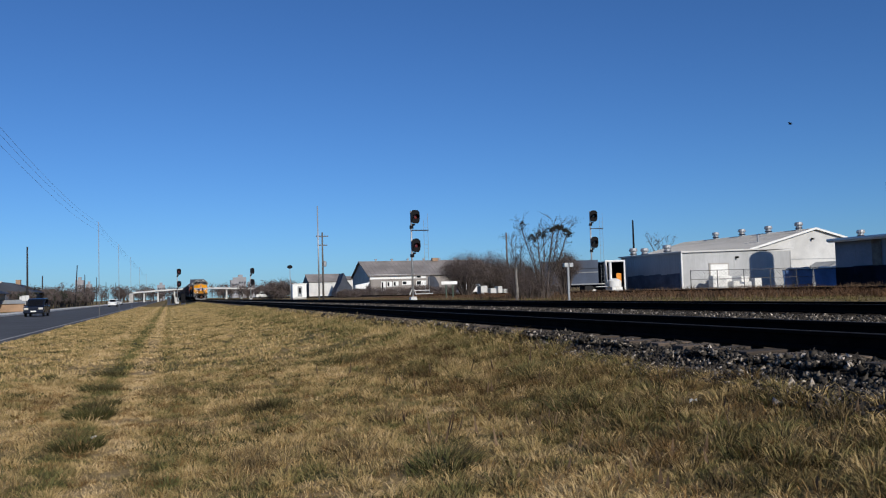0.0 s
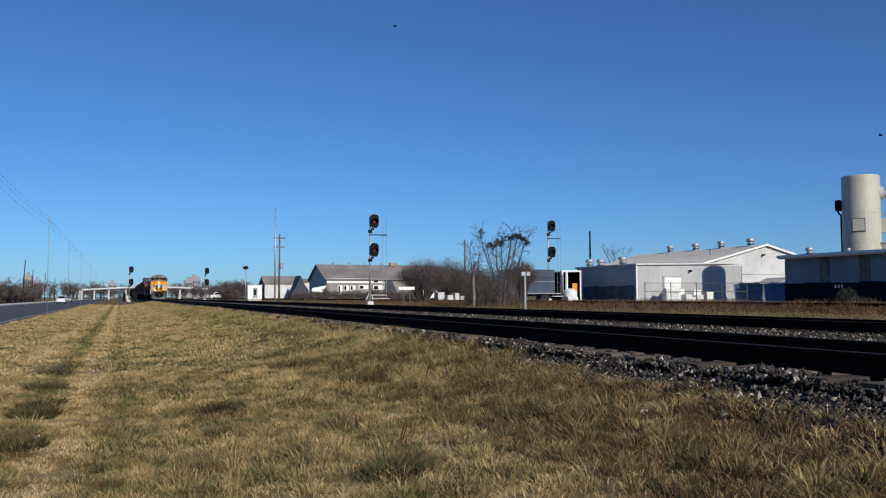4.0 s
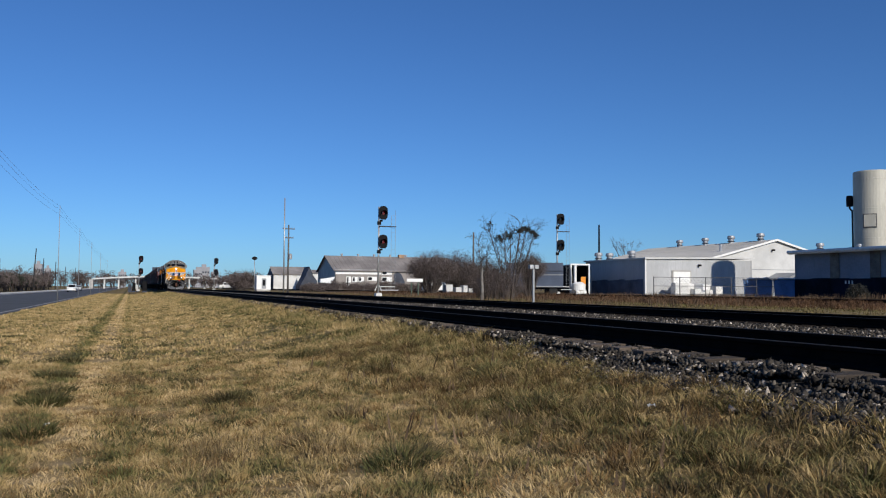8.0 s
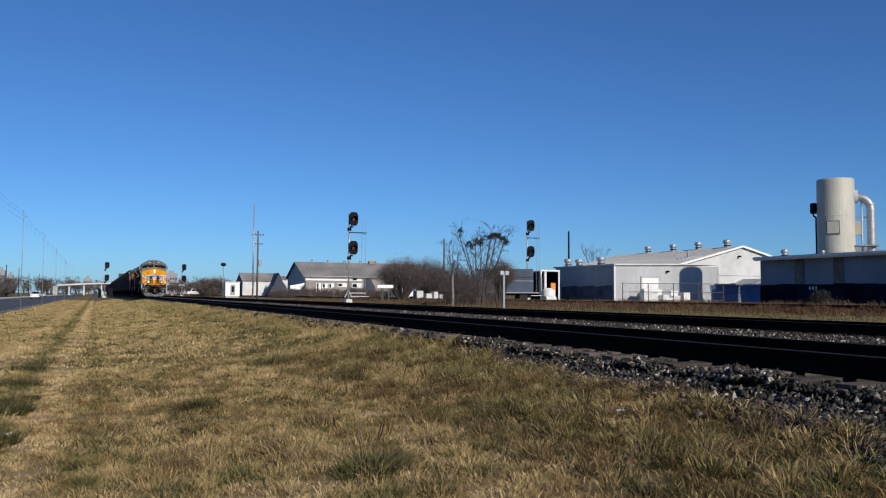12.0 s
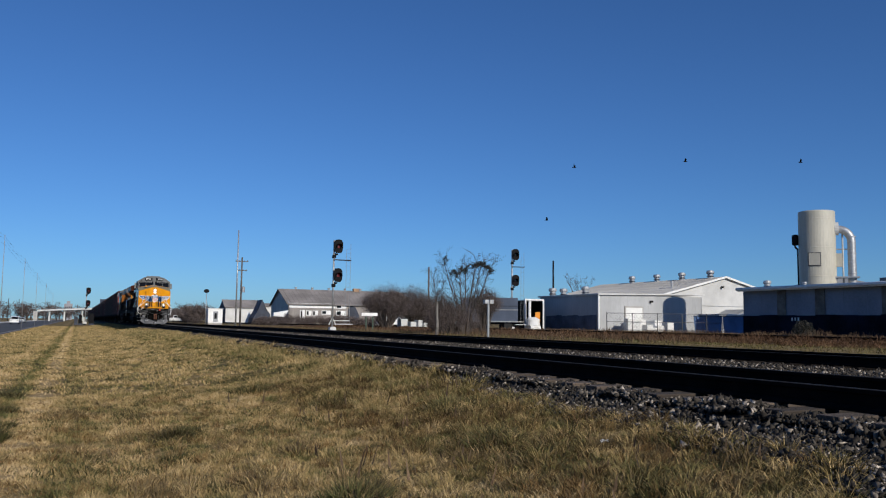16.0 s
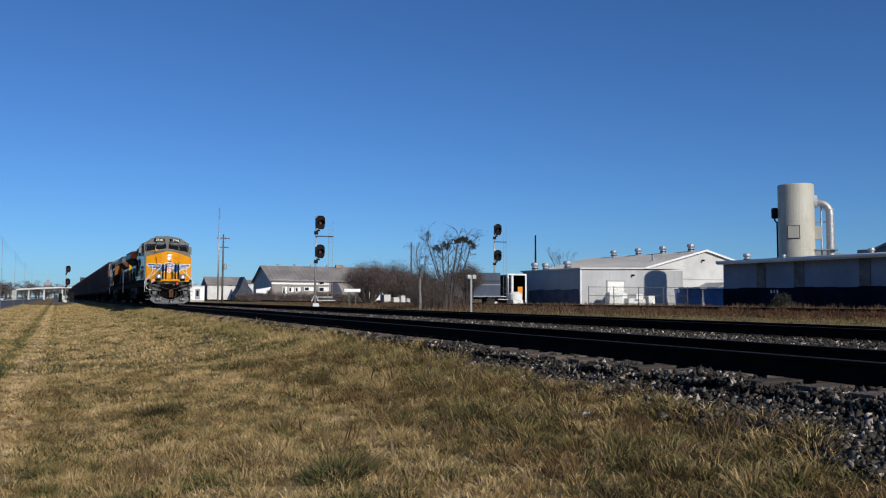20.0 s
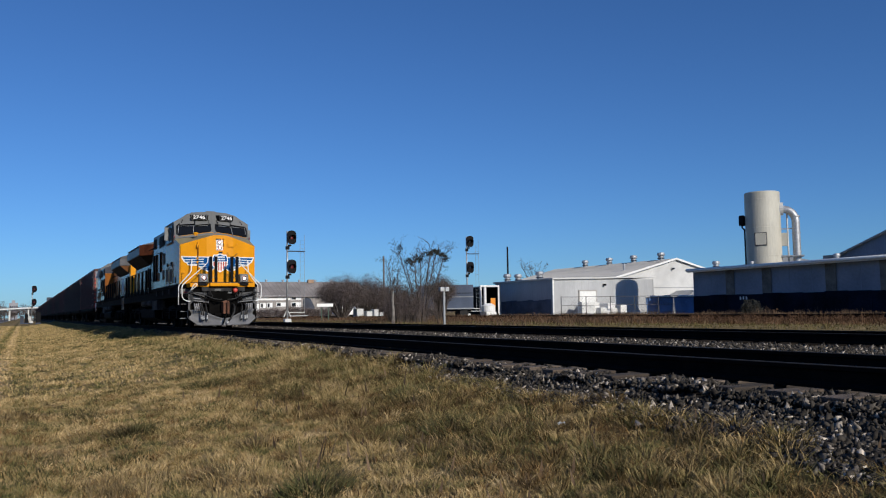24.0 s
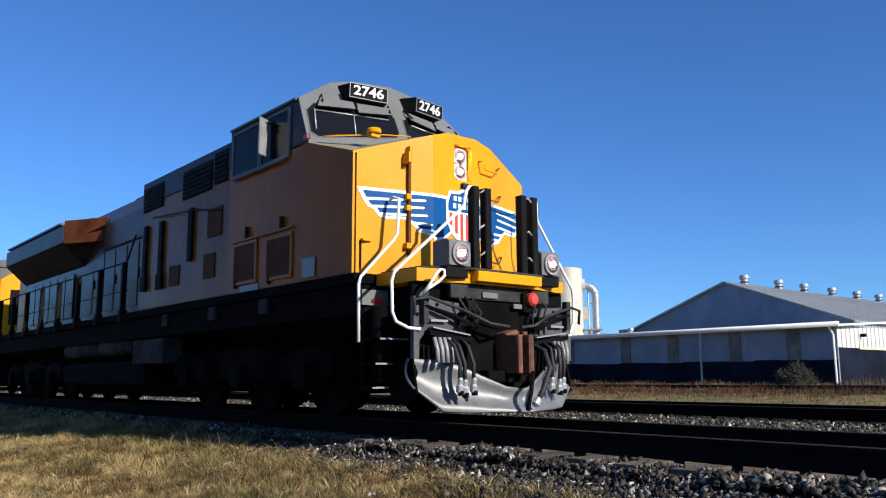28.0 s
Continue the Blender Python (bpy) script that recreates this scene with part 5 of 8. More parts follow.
    for z in (2.62, 2.48, 2.02):
        part("nose_hinge", box(-0.86, -0.79, -0.25, -0.16, z, z + 0.07, 0.01), M["yellow"], L, "yellow hinge")
    part("nose_seam", box(-1.362, -1.350, -0.012, 0.02, 1.75, 2.10), M["screen"], L)
    part("nose_latch", box(-1.36, -1.24, -0.06, 0.0, 2.09, 2.115), M["yellow"], L)
    # twin headlight in its well
    hl = part("headlight", box(-0.135, 0.135, -0.215, -0.192, 2.975, 3.405, 0.006), Z, L, "twin headlight on a pale plate")
    for z in (3.29, 3.09):
        part("lens", lathe([(0.0, 0.0), (0.088, 0.0), (0.088, -0.022), (0.05, -0.032), (0.0, -0.036)], 20, 1), M["reflector"], hl, "round headlight reflector", m=pose(0, -0.217, z))
        part("bulb", lathe([(0.0, 0.0), (0.030, 0.0), (0.026, -0.016), (0.0, -0.022)], 14, 1), M["lens_lit"], hl, "lit headlight bulb", m=pose(0, -0.252, z))
        part("lens_ring", lathe([(0.088, 0.0), (0.112, 0.0), (0.112, -0.02), (0.088, -0.02)], 20, 1), Z, hl, m=pose(0, -0.217, z))
    part("emblem_lamp", box(-0.05, 0.09, -0.36, -0.30, 2.86, 2.92, 0.01), M["dull_grey"], L)
    emblem(L)
    # coupler
    cp = part("coupler", prism([(-0.07, 0.55), (-0.09, 1.00), (0.13, 1.06), (0.14, 0.57)], 1, -1.12, -0.8, 0.03), M["rust"], L, "rusty brown coupler")
    part("knuckle", prism([(-0.09, -1.20), (-0.10, -1.10), (0.15, -1.08), (0.17, -1.24), (0.11, -1.36), (0.05, -1.33), (0.07, -1.22), (-0.01, -1.20), (-0.03, -1.32), (-0.08, -1.30)], 2, 0.54, 0.98, 0.02), M["rust"], cp, "rusty knuckle")
    part("knuckle_pin", tube([(0.12, -1.20, 0.52), (0.12, -1.20, 1.02)], 0.035, 10), M["rust"], cp, smooth=True)
    part("coupler_carrier", box(-0.36, 0.36, -1.10, -0.93, 0.44, 0.58, 0.03), K, L, "dark coupler carrier")
    part("coupler_chain", tube([(-0.05, -1.14, 1.06), (-0.30, -1.22, 1.04), (-0.48, -1.08, 1.10)], 0.020, 6), K, L, smooth=True)
    part("brake_hose", tube([(0.34, -1.02, 0.90), (0.34, -1.30, 0.80), (0.30, -1.42, 0.60), (0.16, -1.44, 0.36), (0.06, -1.44, 0.24)], 0.032, 10), M["rubber"], L, "thick black brake hose", smooth=True)
    part("hose_end", lathe([(0.025, 0.06), (0.045, 0.03), (0.045, -0.04), (0.02, -0.06)], 10), Z, L, "pale metal hose coupling", m=pose(0.05, -1.44, 0.23, 0, 40, 0))
    part("plow_rod", tube([(0.02, -1.42, 0.56), (-0.06, -1.46, 0.34), (-0.13, -1.47, 0.14)], 0.024, 8), K, L, "dark rod before the prow", smooth=True)
    part("red_tag", lathe([(0.085, 0.0), (0.085, -0.05), (0.06, -0.08), (0.02, -0.085)], 16, 1), M["emblem_red"], L, "red cover on a cable socket", m=pose(0.42, -1.02, 1.42))
    part("socket_bracket", box(0.30, 0.54, -1.02, -0.92, 1.26, 1.50, 0.03), K, L)
    part("mu_socket", box(-0.60, -0.46, -1.04, -0.95, 1.22, 1.36, 0.02), B, L)


def freight_car(body_mat, label, kind=0):
    """A box-like freight car with ribbed sides, 17.6 m between the couplers; its front end at y = 0."""
    C = thing("freight_car", pose(0, 0, 0), label, "freight car", "freight cars of the train")
    part("body", prism(half_mirror([(1.46, 1.15), (1.50, 4.30)]), 1, 0.6, 17.0, 0.02), body_mat, C)
    part("roof", prism(half_mirror([(1.53, 4.30), (1.50, 4.42), (0.0001, 4.62)]), 1, 0.55, 17.05), body_mat, C)
    part("end_panel", box(-1.36, -0.3, 0.55, 0.6, 1.3, 4.1), M["car_grey"], C, "pale grey end panel")
    for z in range(9):
        part("reflector_strip", box(-1.47, -1.39, 0.53, 0.58, 1.35 + 0.31 * z, 1.50 + 0.31 * z), M["emblem_red"], C, "red reflective strip")
    rib = None
    for s in (-1, 1):
        for k in range(15):
            m = pose(s * 1.50, 0.75 + 1.145 * k, 0)
            if rib is None:
                rib = part("rib", box(-0.05, 0.05, -0.06, 0.06, 1.15, 4.30), body_mat, C, m=m)
            else:
                again(rib, m)
        part("sill", box(min(s * 1.40, s * 1.56), max(s * 1.40, s * 1.56), 0.6, 17.0, 0.98, 1.20), M["frame_dark"], C)
        for z in (1.5, 1.95, 2.4, 2.85, 3.3, 3.75):
            part("ladder_rung", tube([(s * 1.60, 0.75, z), (s * 1.60, 1.25, z)], 0.016, 5), M["white_paint"] if kind else body_mat, C)
    for y0 in (2.6, 15.0):
        for k in (-0.88, 0.88):
            wheelset(C, y0 + k, 0.45)
        for s in (-1, 1):
            part("truck_frame", prism([(-1.25, 0.38), (-1.25, 0.6), (-0.5, 0.82), (0.5, 0.82), (1.25, 0.6), (1.25, 0.38), (0.5, 0.22), (-0.5, 0.22)], 0, s * 1.05 - 0.07, s * 1.05 + 0.07), M["frame_dark"], C, m=pose(0, y0, 0))
    part("underframe", box(-0.4, 0.4, 0.1, 17.5, 0.72, 1.14), M["frame_dark"], C)
    part("coupler", box(-0.12, 0.12, -0.1, 0.3, 0.75, 1.0, 0.03), M["rust"], C)
    return C


def front_at(t):
    """Distance of the leading nose along the track."""
    k = 28.0 - t
    return 7.80 + 5.95 * k + 0.0183 * k * k


train = []           # thing, distance behind the leading nose, turned end for end
lead, lead_sets = locomotive("yellow and grey diesel locomotive with lit headlights leading a train", True)
train.append((lead, 0.0, 0))
second, second_sets = locomotive("yellow and grey diesel locomotive coupled behind the leading one", False)
train.append((second, 18.9 + 0.5 + 18.9, 180))
_cars = [freight_car(M["car_maroon"], "maroon ribbed freight car coupled in the train", 1), freight_car(M["car_brown"], "dark brown ribbed freight car coupled in the train")]
_y = 18.9 + 0.5 + 18.9 + 1.6
for k in range(18):
    c = _cars[k] if k < 2 else copy_thing(_cars[0 if k % 5 in (0, 3) else 1], pose(0, 0, 0))
    train.append((c, _y + 17.9 * k, 0))

# ---- buildings beyond the tracks ----
def ribbed_wall(name, p0, p1, z0, z1, mat, parent, rib=0.6, thick=0.12, rib_w=0.08, depth=0.035, label=""):
    """An upright sheet wall from p0 to p1 with standing ribs on its outer face (the right side, walking from p0 to p1)."""
    a, b = Vector((*p0, 0)), Vector((*p1, 0))
    length = (b - a).length
    ang = math.degrees(math.atan2(b.y - a.y, b.x - a.x))
    wall = part(name, box(0, length, 0, thick, z0, z1), mat, parent, label, m=pose(a.x, a.y, 0, 0, 0, ang))
    k = int(length / rib)
    first = None
    for i in range(k + 1):
        x = min(length - rib_w, i * length / max(k, 1))
        if first is None:
            first = part("rib", box(0, rib_w, -depth, 0, z0, z1), mat, wall, m=pose(x, 0, 0))
        else:
            again(first, pose(x, 0, 0))
    return wall


def roof_plane(name, pts, mat, parent, thick=0.12, ribs=0, label=""):
    """A roof slab through four corners; ribs run from the first edge to the third."""
    bm = bmesh.new()
    q = [Vector(p) for p in pts]
    nrm = (q[1] - q[0]).cross(q[3] - q[0]).normalized()
    if nrm.z < 0:
        nrm = -nrm
    up = [bm.verts.new(p) for p in q]
    dn = [bm.verts.new(p - nrm * thick) for p in q]
    bm.faces.new(up)
    bm.faces.new(dn)
    for i in range(4):
        bm.faces.new((up[i], up[(i + 1) % 4], dn[(i + 1) % 4], dn[i]))
    bmesh.ops.recalc_face_normals(bm, faces=list(bm.faces))
    roof = part(name, bm, mat, parent, label)
    if ribs:
        e0, e1 = q[0] + nrm * 0.01, q[3] + nrm * 0.01
        step = (q[1] - q[0]) / ribs
        first = part("seam", tube([e0, e1], 0.035, 4), mat, roof)
        for i in range(1, ribs + 1):
            again(first, Matrix.Translation(step * i))
    return roof


def roof_vent(parent, x, y, z, s=1.0):
    v = part("roof_vent", lathe([(0.30 * s, 0), (0.30 * s, 0.45 * s), (0.28 * s, 0.47 * s)], 14), M["galv"], parent, "round metal roof vent", m=pose(x, y, z))
    part("vent_cap", lathe([(0.36 * s, 0.46 * s), (0.42 * s, 0.50 * s), (0.43 * s, 0.62 * s), (0.36 * s, 0.80 * s), (0.05 * s, 0.84 * s)], 14), M["galv"], v)
    part("vent_collar", lathe([(0.38 * s, 0.16 * s), (0.40 * s, 0.20 * s), (0.31 * s, 0.26 * s)], 14), M["dark_wall"], v)


def wall_lamp(parent, x, y, z, face):
    l = part("wall_lamp", box(-0.12, 0.12, -0.3, 0.0, -0.1, 0.1, 0.02), M["black"], parent, "dark wall lamp", m=pose(x, y, z, 0, 0, face))
    part("lamp_arm", tube([(0, 0, 0.0), (0, 0.15, 0.18)], 0.03, 6), M["black"], l)


M["blue_base"] = material("dull_blue_panel", (0.085, 0.11, 0.165), 0.75, 0, 0.25, 0.7, 8, 0.1)
M["blue_skip"] = material("blue_skip_paint", (0.13, 0.25, 0.50), 0.6, 0, 0.2, 0.8, 10, 0.1)


M["base_dark"] = material("blue_black_base_paint", (0.007, 0.012, 0.027), 0.8, 0, 0.3, 0.6, 8, 0.1, spec=0.1)
# Sheet walls away from the sun: both colours hold the blue of the shade.
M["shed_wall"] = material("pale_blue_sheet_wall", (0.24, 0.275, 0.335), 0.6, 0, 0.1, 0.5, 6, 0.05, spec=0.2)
M["gable_shade"] = material("blue_grey_gable_sheet", (0.19, 0.25, 0.355), 0.6, 0, 0.1, 0.5, 6, 0.05, spec=0.2)


def warehouse():
    W = thing("warehouse", pose(0, 0, 0), "low white sheet-metal warehouse with roof vents", "warehouse")
    x0, x1, y0, y1, e = 49.0, 62.6, 70.0, 81.6, 3.72
    ribbed_wall("front_wall", (x0, y0), (x1, y0), -0.2, e, M["pale_grey_metal"], W, 0.9, depth=0.004, label="white metal wall")
    ribbed_wall("side_wall", (x0, y1), (x0, y0), -0.2, e, M["pale_grey_metal"], W, 0.45, depth=0.012, label="white ribbed metal wall in shade")
    ribbed_wall("end_wall", (x1, y0), (x1, y1), -0.2, e, M["pale_grey_metal"], W, 0.6, depth=0.012)
    ribbed_wall("back_wall", (x1, y1), (x0, y1), -0.2, e, M["pale_grey_metal"], W, 0.6, depth=0.012)
    roof_plane("roof", [(x0 - 0.2, y0 - 0.25, e + 0.08), (x1 + 0.2, y0 - 0.25, e + 0.35), (x1 + 0.2, y1 + 0.2, e + 0.35), (x0 - 0.2, y1 + 0.2, e + 0.08)], M["white_metal"], W, 0.16, label="white roof edge")
    for i in range(9):
        part("base_panel", box(x0 - 0.075, x0 - 0.04, y0 + 0.35 + 1.1 * i, y0 + 1.42 + 1.1 * i, -0.2, 1.6 - 0.05 * (i % 3)), M["blue_base"], W, "dull blue base panel")
    part("corner_trim", box(x0 - 0.07, x0 + 0.07, y0 - 0.07, y0 + 0.07, -0.2, e), M["white_paint"], W)
    part("downpipe", tube([(x0 - 0.1, y0 - 0.12, e), (x0 - 0.1, y0 - 0.12, -0.1)], 0.06, 8), M["white_paint"], W)
    for x, y in ((50.0, 80.5), (51.6, 80.7), (50.5, 74.6)):
        roof_vent(W, x, y, e + 0.1, 1.1)
    wall_lamp(W, 55.6, y0 - 0.05, 3.1, 0)
    # door with a pale frame, half open
    part("door_frame", box(52.2, 54.6, y0 - 0.10, y0 - 0.02, -0.2, 2.55), M["concrete"], W)
    part("door_panel", box(52.35, 54.45, y0 - 0.13, y0 - 0.10, -0.2, 2.4), M["white_paint"], W)
    # gabled hall behind: ridge along y
    H = thing("gabled_hall", pose(0, 0, 0), "white gabled metal hall with a row of ridge vents", "warehouse")
    rx, hw, ya, yb, ez, rz = 71.5, 9.2, 76.0, 101.0, 4.25, 6.55
    bm = bmesh.new()
    bm_prism(bm, [(rx - hw, -0.2), (rx - hw, ez), (rx, rz), (rx + hw, ez), (rx + hw, -0.2)], 1, ya, ya + 0.2)
    part("gable_wall", bm, M["white_metal"], H, "white gable wall")
    bm = bmesh.new()
    bm_prism(bm, [(rx - hw, -0.2), (rx - hw, ez), (rx, rz), (rx + hw, ez), (rx + hw, -0.2)], 1, yb - 0.2, yb)
    part("gable_wall", bm, M["white_metal"], H)
    ribbed_wall("side_wall", (rx - hw, yb), (rx - hw, ya), -0.2, ez, M["white_metal"], H)
    ribbed_wall("side_wall", (rx + hw, ya), (rx + hw, yb), -0.2, ez, M["white_metal"], H)
    for s in (-1, 1):
        roof_plane("roof", [(rx + s * (hw + 0.3), ya - 0.3, ez - 0.06), (rx + s * (hw + 0.3), yb + 0.3, ez - 0.06), (rx, yb + 0.3, rz + 0.02), (rx, ya - 0.3, rz + 0.02)], M["roof_light"], H, 0.1, 40, "pale sheet roof")
        part("barge_board", prism([(rx + s * (hw + 0.3), ez - 0.22), (rx + s * (hw + 0.3), ez + 0.02), (rx, rz + 0.10), (rx, rz - 0.14)], 1, ya - 0.36, ya - 0.31), M["white_paint"], H)
    for y in (78.4, 83.6, 88.6, 94.0):
        roof_vent(H, rx, y, rz - 0.02, 1.15)
    wall_lamp(H, 71.0, ya - 0.1, 5.3, 0)
    part("wall_band", box(rx - 5, rx + hw, ya - 0.03, ya - 0.005, 2.95, 3.02), M["grey_metal"], H)
    part("roof_pipe", tube([(66.0, 79.0, 4.9), (66.0, 79.0, 6.0)], 0.14, 10), M["galv"], H)
    # lean-to at the hall's foot
    part("lean_to", prism([(76.0, -0.2), (67.5, -0.2), (69.2, 1.6), (71.5, 2.6), (76.0, 2.6)], 1, 72.5, 75.9), M["grey_metal"], H, "grey lean-to")


def long_shed():
    S = thing("long_shed", pose(0, 0, 0), "long low shed with pale upper wall and dark base", "shed")
    x0, x1, ya, yb, e = 50.0, 62.0, 22.3, 51.0, 3.55
    # Front coloured as shaded, end wall white as sunlit.
    ribbed_wall("front_wall", (x0, yb), (x0, ya), -0.2, e, M["shed_wall"], S, 1.9, depth=0.01, label="sheet wall with its blue-grey shade in the colour")
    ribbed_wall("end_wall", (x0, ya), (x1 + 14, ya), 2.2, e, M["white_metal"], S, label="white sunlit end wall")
    part("end_base", box(x0 + 0.1, x1 + 14, ya + 0.02, ya + 0.14, -0.2, 2.2), M["base_dark"], S)
    part("end_band", box(x0 + 3.0, x1 + 14, ya - 0.06, ya + 0.0, 2.12, 2.24), material("yellow_band", (0.72, 0.68, 0.38), 0.6), S, "pale yellow band")
    ribbed_wall("back_wall", (x1, ya), (x1, yb), -0.2, e, M["grey_metal"], S)
    ribbed_wall("far_wall", (x1, yb), (x0, yb), -0.2, e, M["grey_metal"], S)
    roof_plane("roof", [(x0 - 0.55, ya - 0.4, e + 0.02), (x0 - 0.55, yb + 0.05, e + 0.02), (x1, yb + 0.05, e + 0.75), (x1, ya - 0.4, e + 0.75)], M["white_metal"], S, 0.14, 0, "white sheet roof")
    part("fascia", box(x0 - 0.61, x0 - 0.55, ya - 0.42, yb + 0.07, e - 0.14, e + 0.0), M["white_paint"], S, "white fascia board")
    part("gutter", tube([(x0 - 0.65, ya - 0.45, e + 0.04), (x0 - 0.65, yb + 0.10, e + 0.04)], 0.13, 12), M["white_paint"], S, "white half-round gutter", smooth=True)
    part("roof_skirt", box(x0 + 14, x1 + 14, ya, ya + 10, e - 0.1, e + 0.05), M["white_metal"], S)
    # dark lower cladding with uneven panels, darker stained piers
    n = 16
    for i in range(n):
        w = (yb - ya) / n
        part("base_panel", box(x0 - 0.10, x0 - 0.045, ya + i * w + 0.01, ya + (i + 1) * w - 0.01, -0.2, 1.45 + 0.03 * ((i * 7) % 3)), M["base_dark"], S, "dark blue-black base panel")
    for y in (43.4, 37.9, 33.8, 29.0, 25.0, 47.0):
        part("pier", box(x0 - 0.09, x0 - 0.04, y - 0.42, y + 0.42, 1.46, e - 0.1), material("rust_stained_wall", (0.17, 0.16, 0.14), 0.8, 0, 0.2, 1.5, 12, 0.1), S, "dull stained wall strip")
    part("post", tube([(x0 - 0.5, 31.3, -0.2), (x0 - 0.5, 31.3, e)], 0.07, 8), M["galv"], S)
    part("downpipe", tube([(x0 - 0.6, ya + 0.2, e - 0.1), (x0 - 0.25, ya + 0.1, e - 0.6), (x0 - 0.2, ya + 0.1, -0.1)], 0.07, 8), M["white_paint"], S, "white downpipe")
    wall_lamp(S, 53.3, ya - 0.05, 3.0, 0)
    for k in range(3):
        part("number_bar", box(x0 - 0.13, x0 - 0.105, 45.3 + 0.30 * k, 45.42 + 0.30 * k, 1.06, 1.30), M["white_paint"], S, "pale painted characters as plain bars")
    for x, y, k in ((51.4, 49.8, 0.75), (52.0, 46.6, 0.45), (54.0, 40.4, 0.6)):
        roof_vent(S, x, y, e + 0.05 + (x - 49.2) * 0.057, k)


def gable_barn():
    B = thing("gable_barn", pose(0, 0, 0), "grey gabled hall with a dark end wall and ridge vents", "warehouse")
    xa, xb, ry, hw, ez, rz = 68.0, 118.0, 40.0, 11.0, 5.0, 9.05
    o = [(ry - hw, -0.2), (ry - hw, ez), (ry, rz), (ry + hw, ez), (ry + hw, -0.2)]
    bm = bmesh.new()
    bm_prism(bm, o, 0, xa, xa + 0.2)
    # This gable carries its shade as blue; the other walls stay grey.
    gw = part("gable_wall", bm, M["gable_shade"], B, "ribbed gable wall with its blue shade in the colour")
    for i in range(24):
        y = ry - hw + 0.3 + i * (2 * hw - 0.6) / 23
        part("rib", box(xa - 0.012, xa, y - 0.04, y + 0.04, 0, rz - abs(y - ry) * (rz - ez) / hw - 0.1), M["gable_shade"], gw)
    bm = bmesh.new()
    bm_prism(bm, o, 0, xb - 0.2, xb)
    part("gable_wall", bm, M["grey_metal"], B)
    for s in (-1, 1):
        roof_plane("roof", [(xa - 0.4, ry + s * (hw + 0.4), ez - 0.12), (xb + 0.4, ry + s * (hw + 0.4), ez - 0.12), (xb + 0.4, ry, rz + 0.03), (xa - 0.4, ry, rz + 0.03)], M["grey_metal"], B, 0.12, 50, "grey sheet roof")
        ribbed_wall("side_wall", *(((xa, ry - hw), (xb, ry - hw)) if s < 0 else ((xb, ry + hw), (xa, ry + hw))), -0.2, ez, M["grey_metal"], B)
    for x in (71.3, 77.8, 83.1, 89.4, 95.6, 101.5):
        roof_vent(B, x, ry, rz, 1.1)
    part("eave_box", box(xa - 0.2, xa + 3, ry + hw, ry + hw + 1.2, ez - 0.2, ez + 0.25), M["grey_metal"], B)


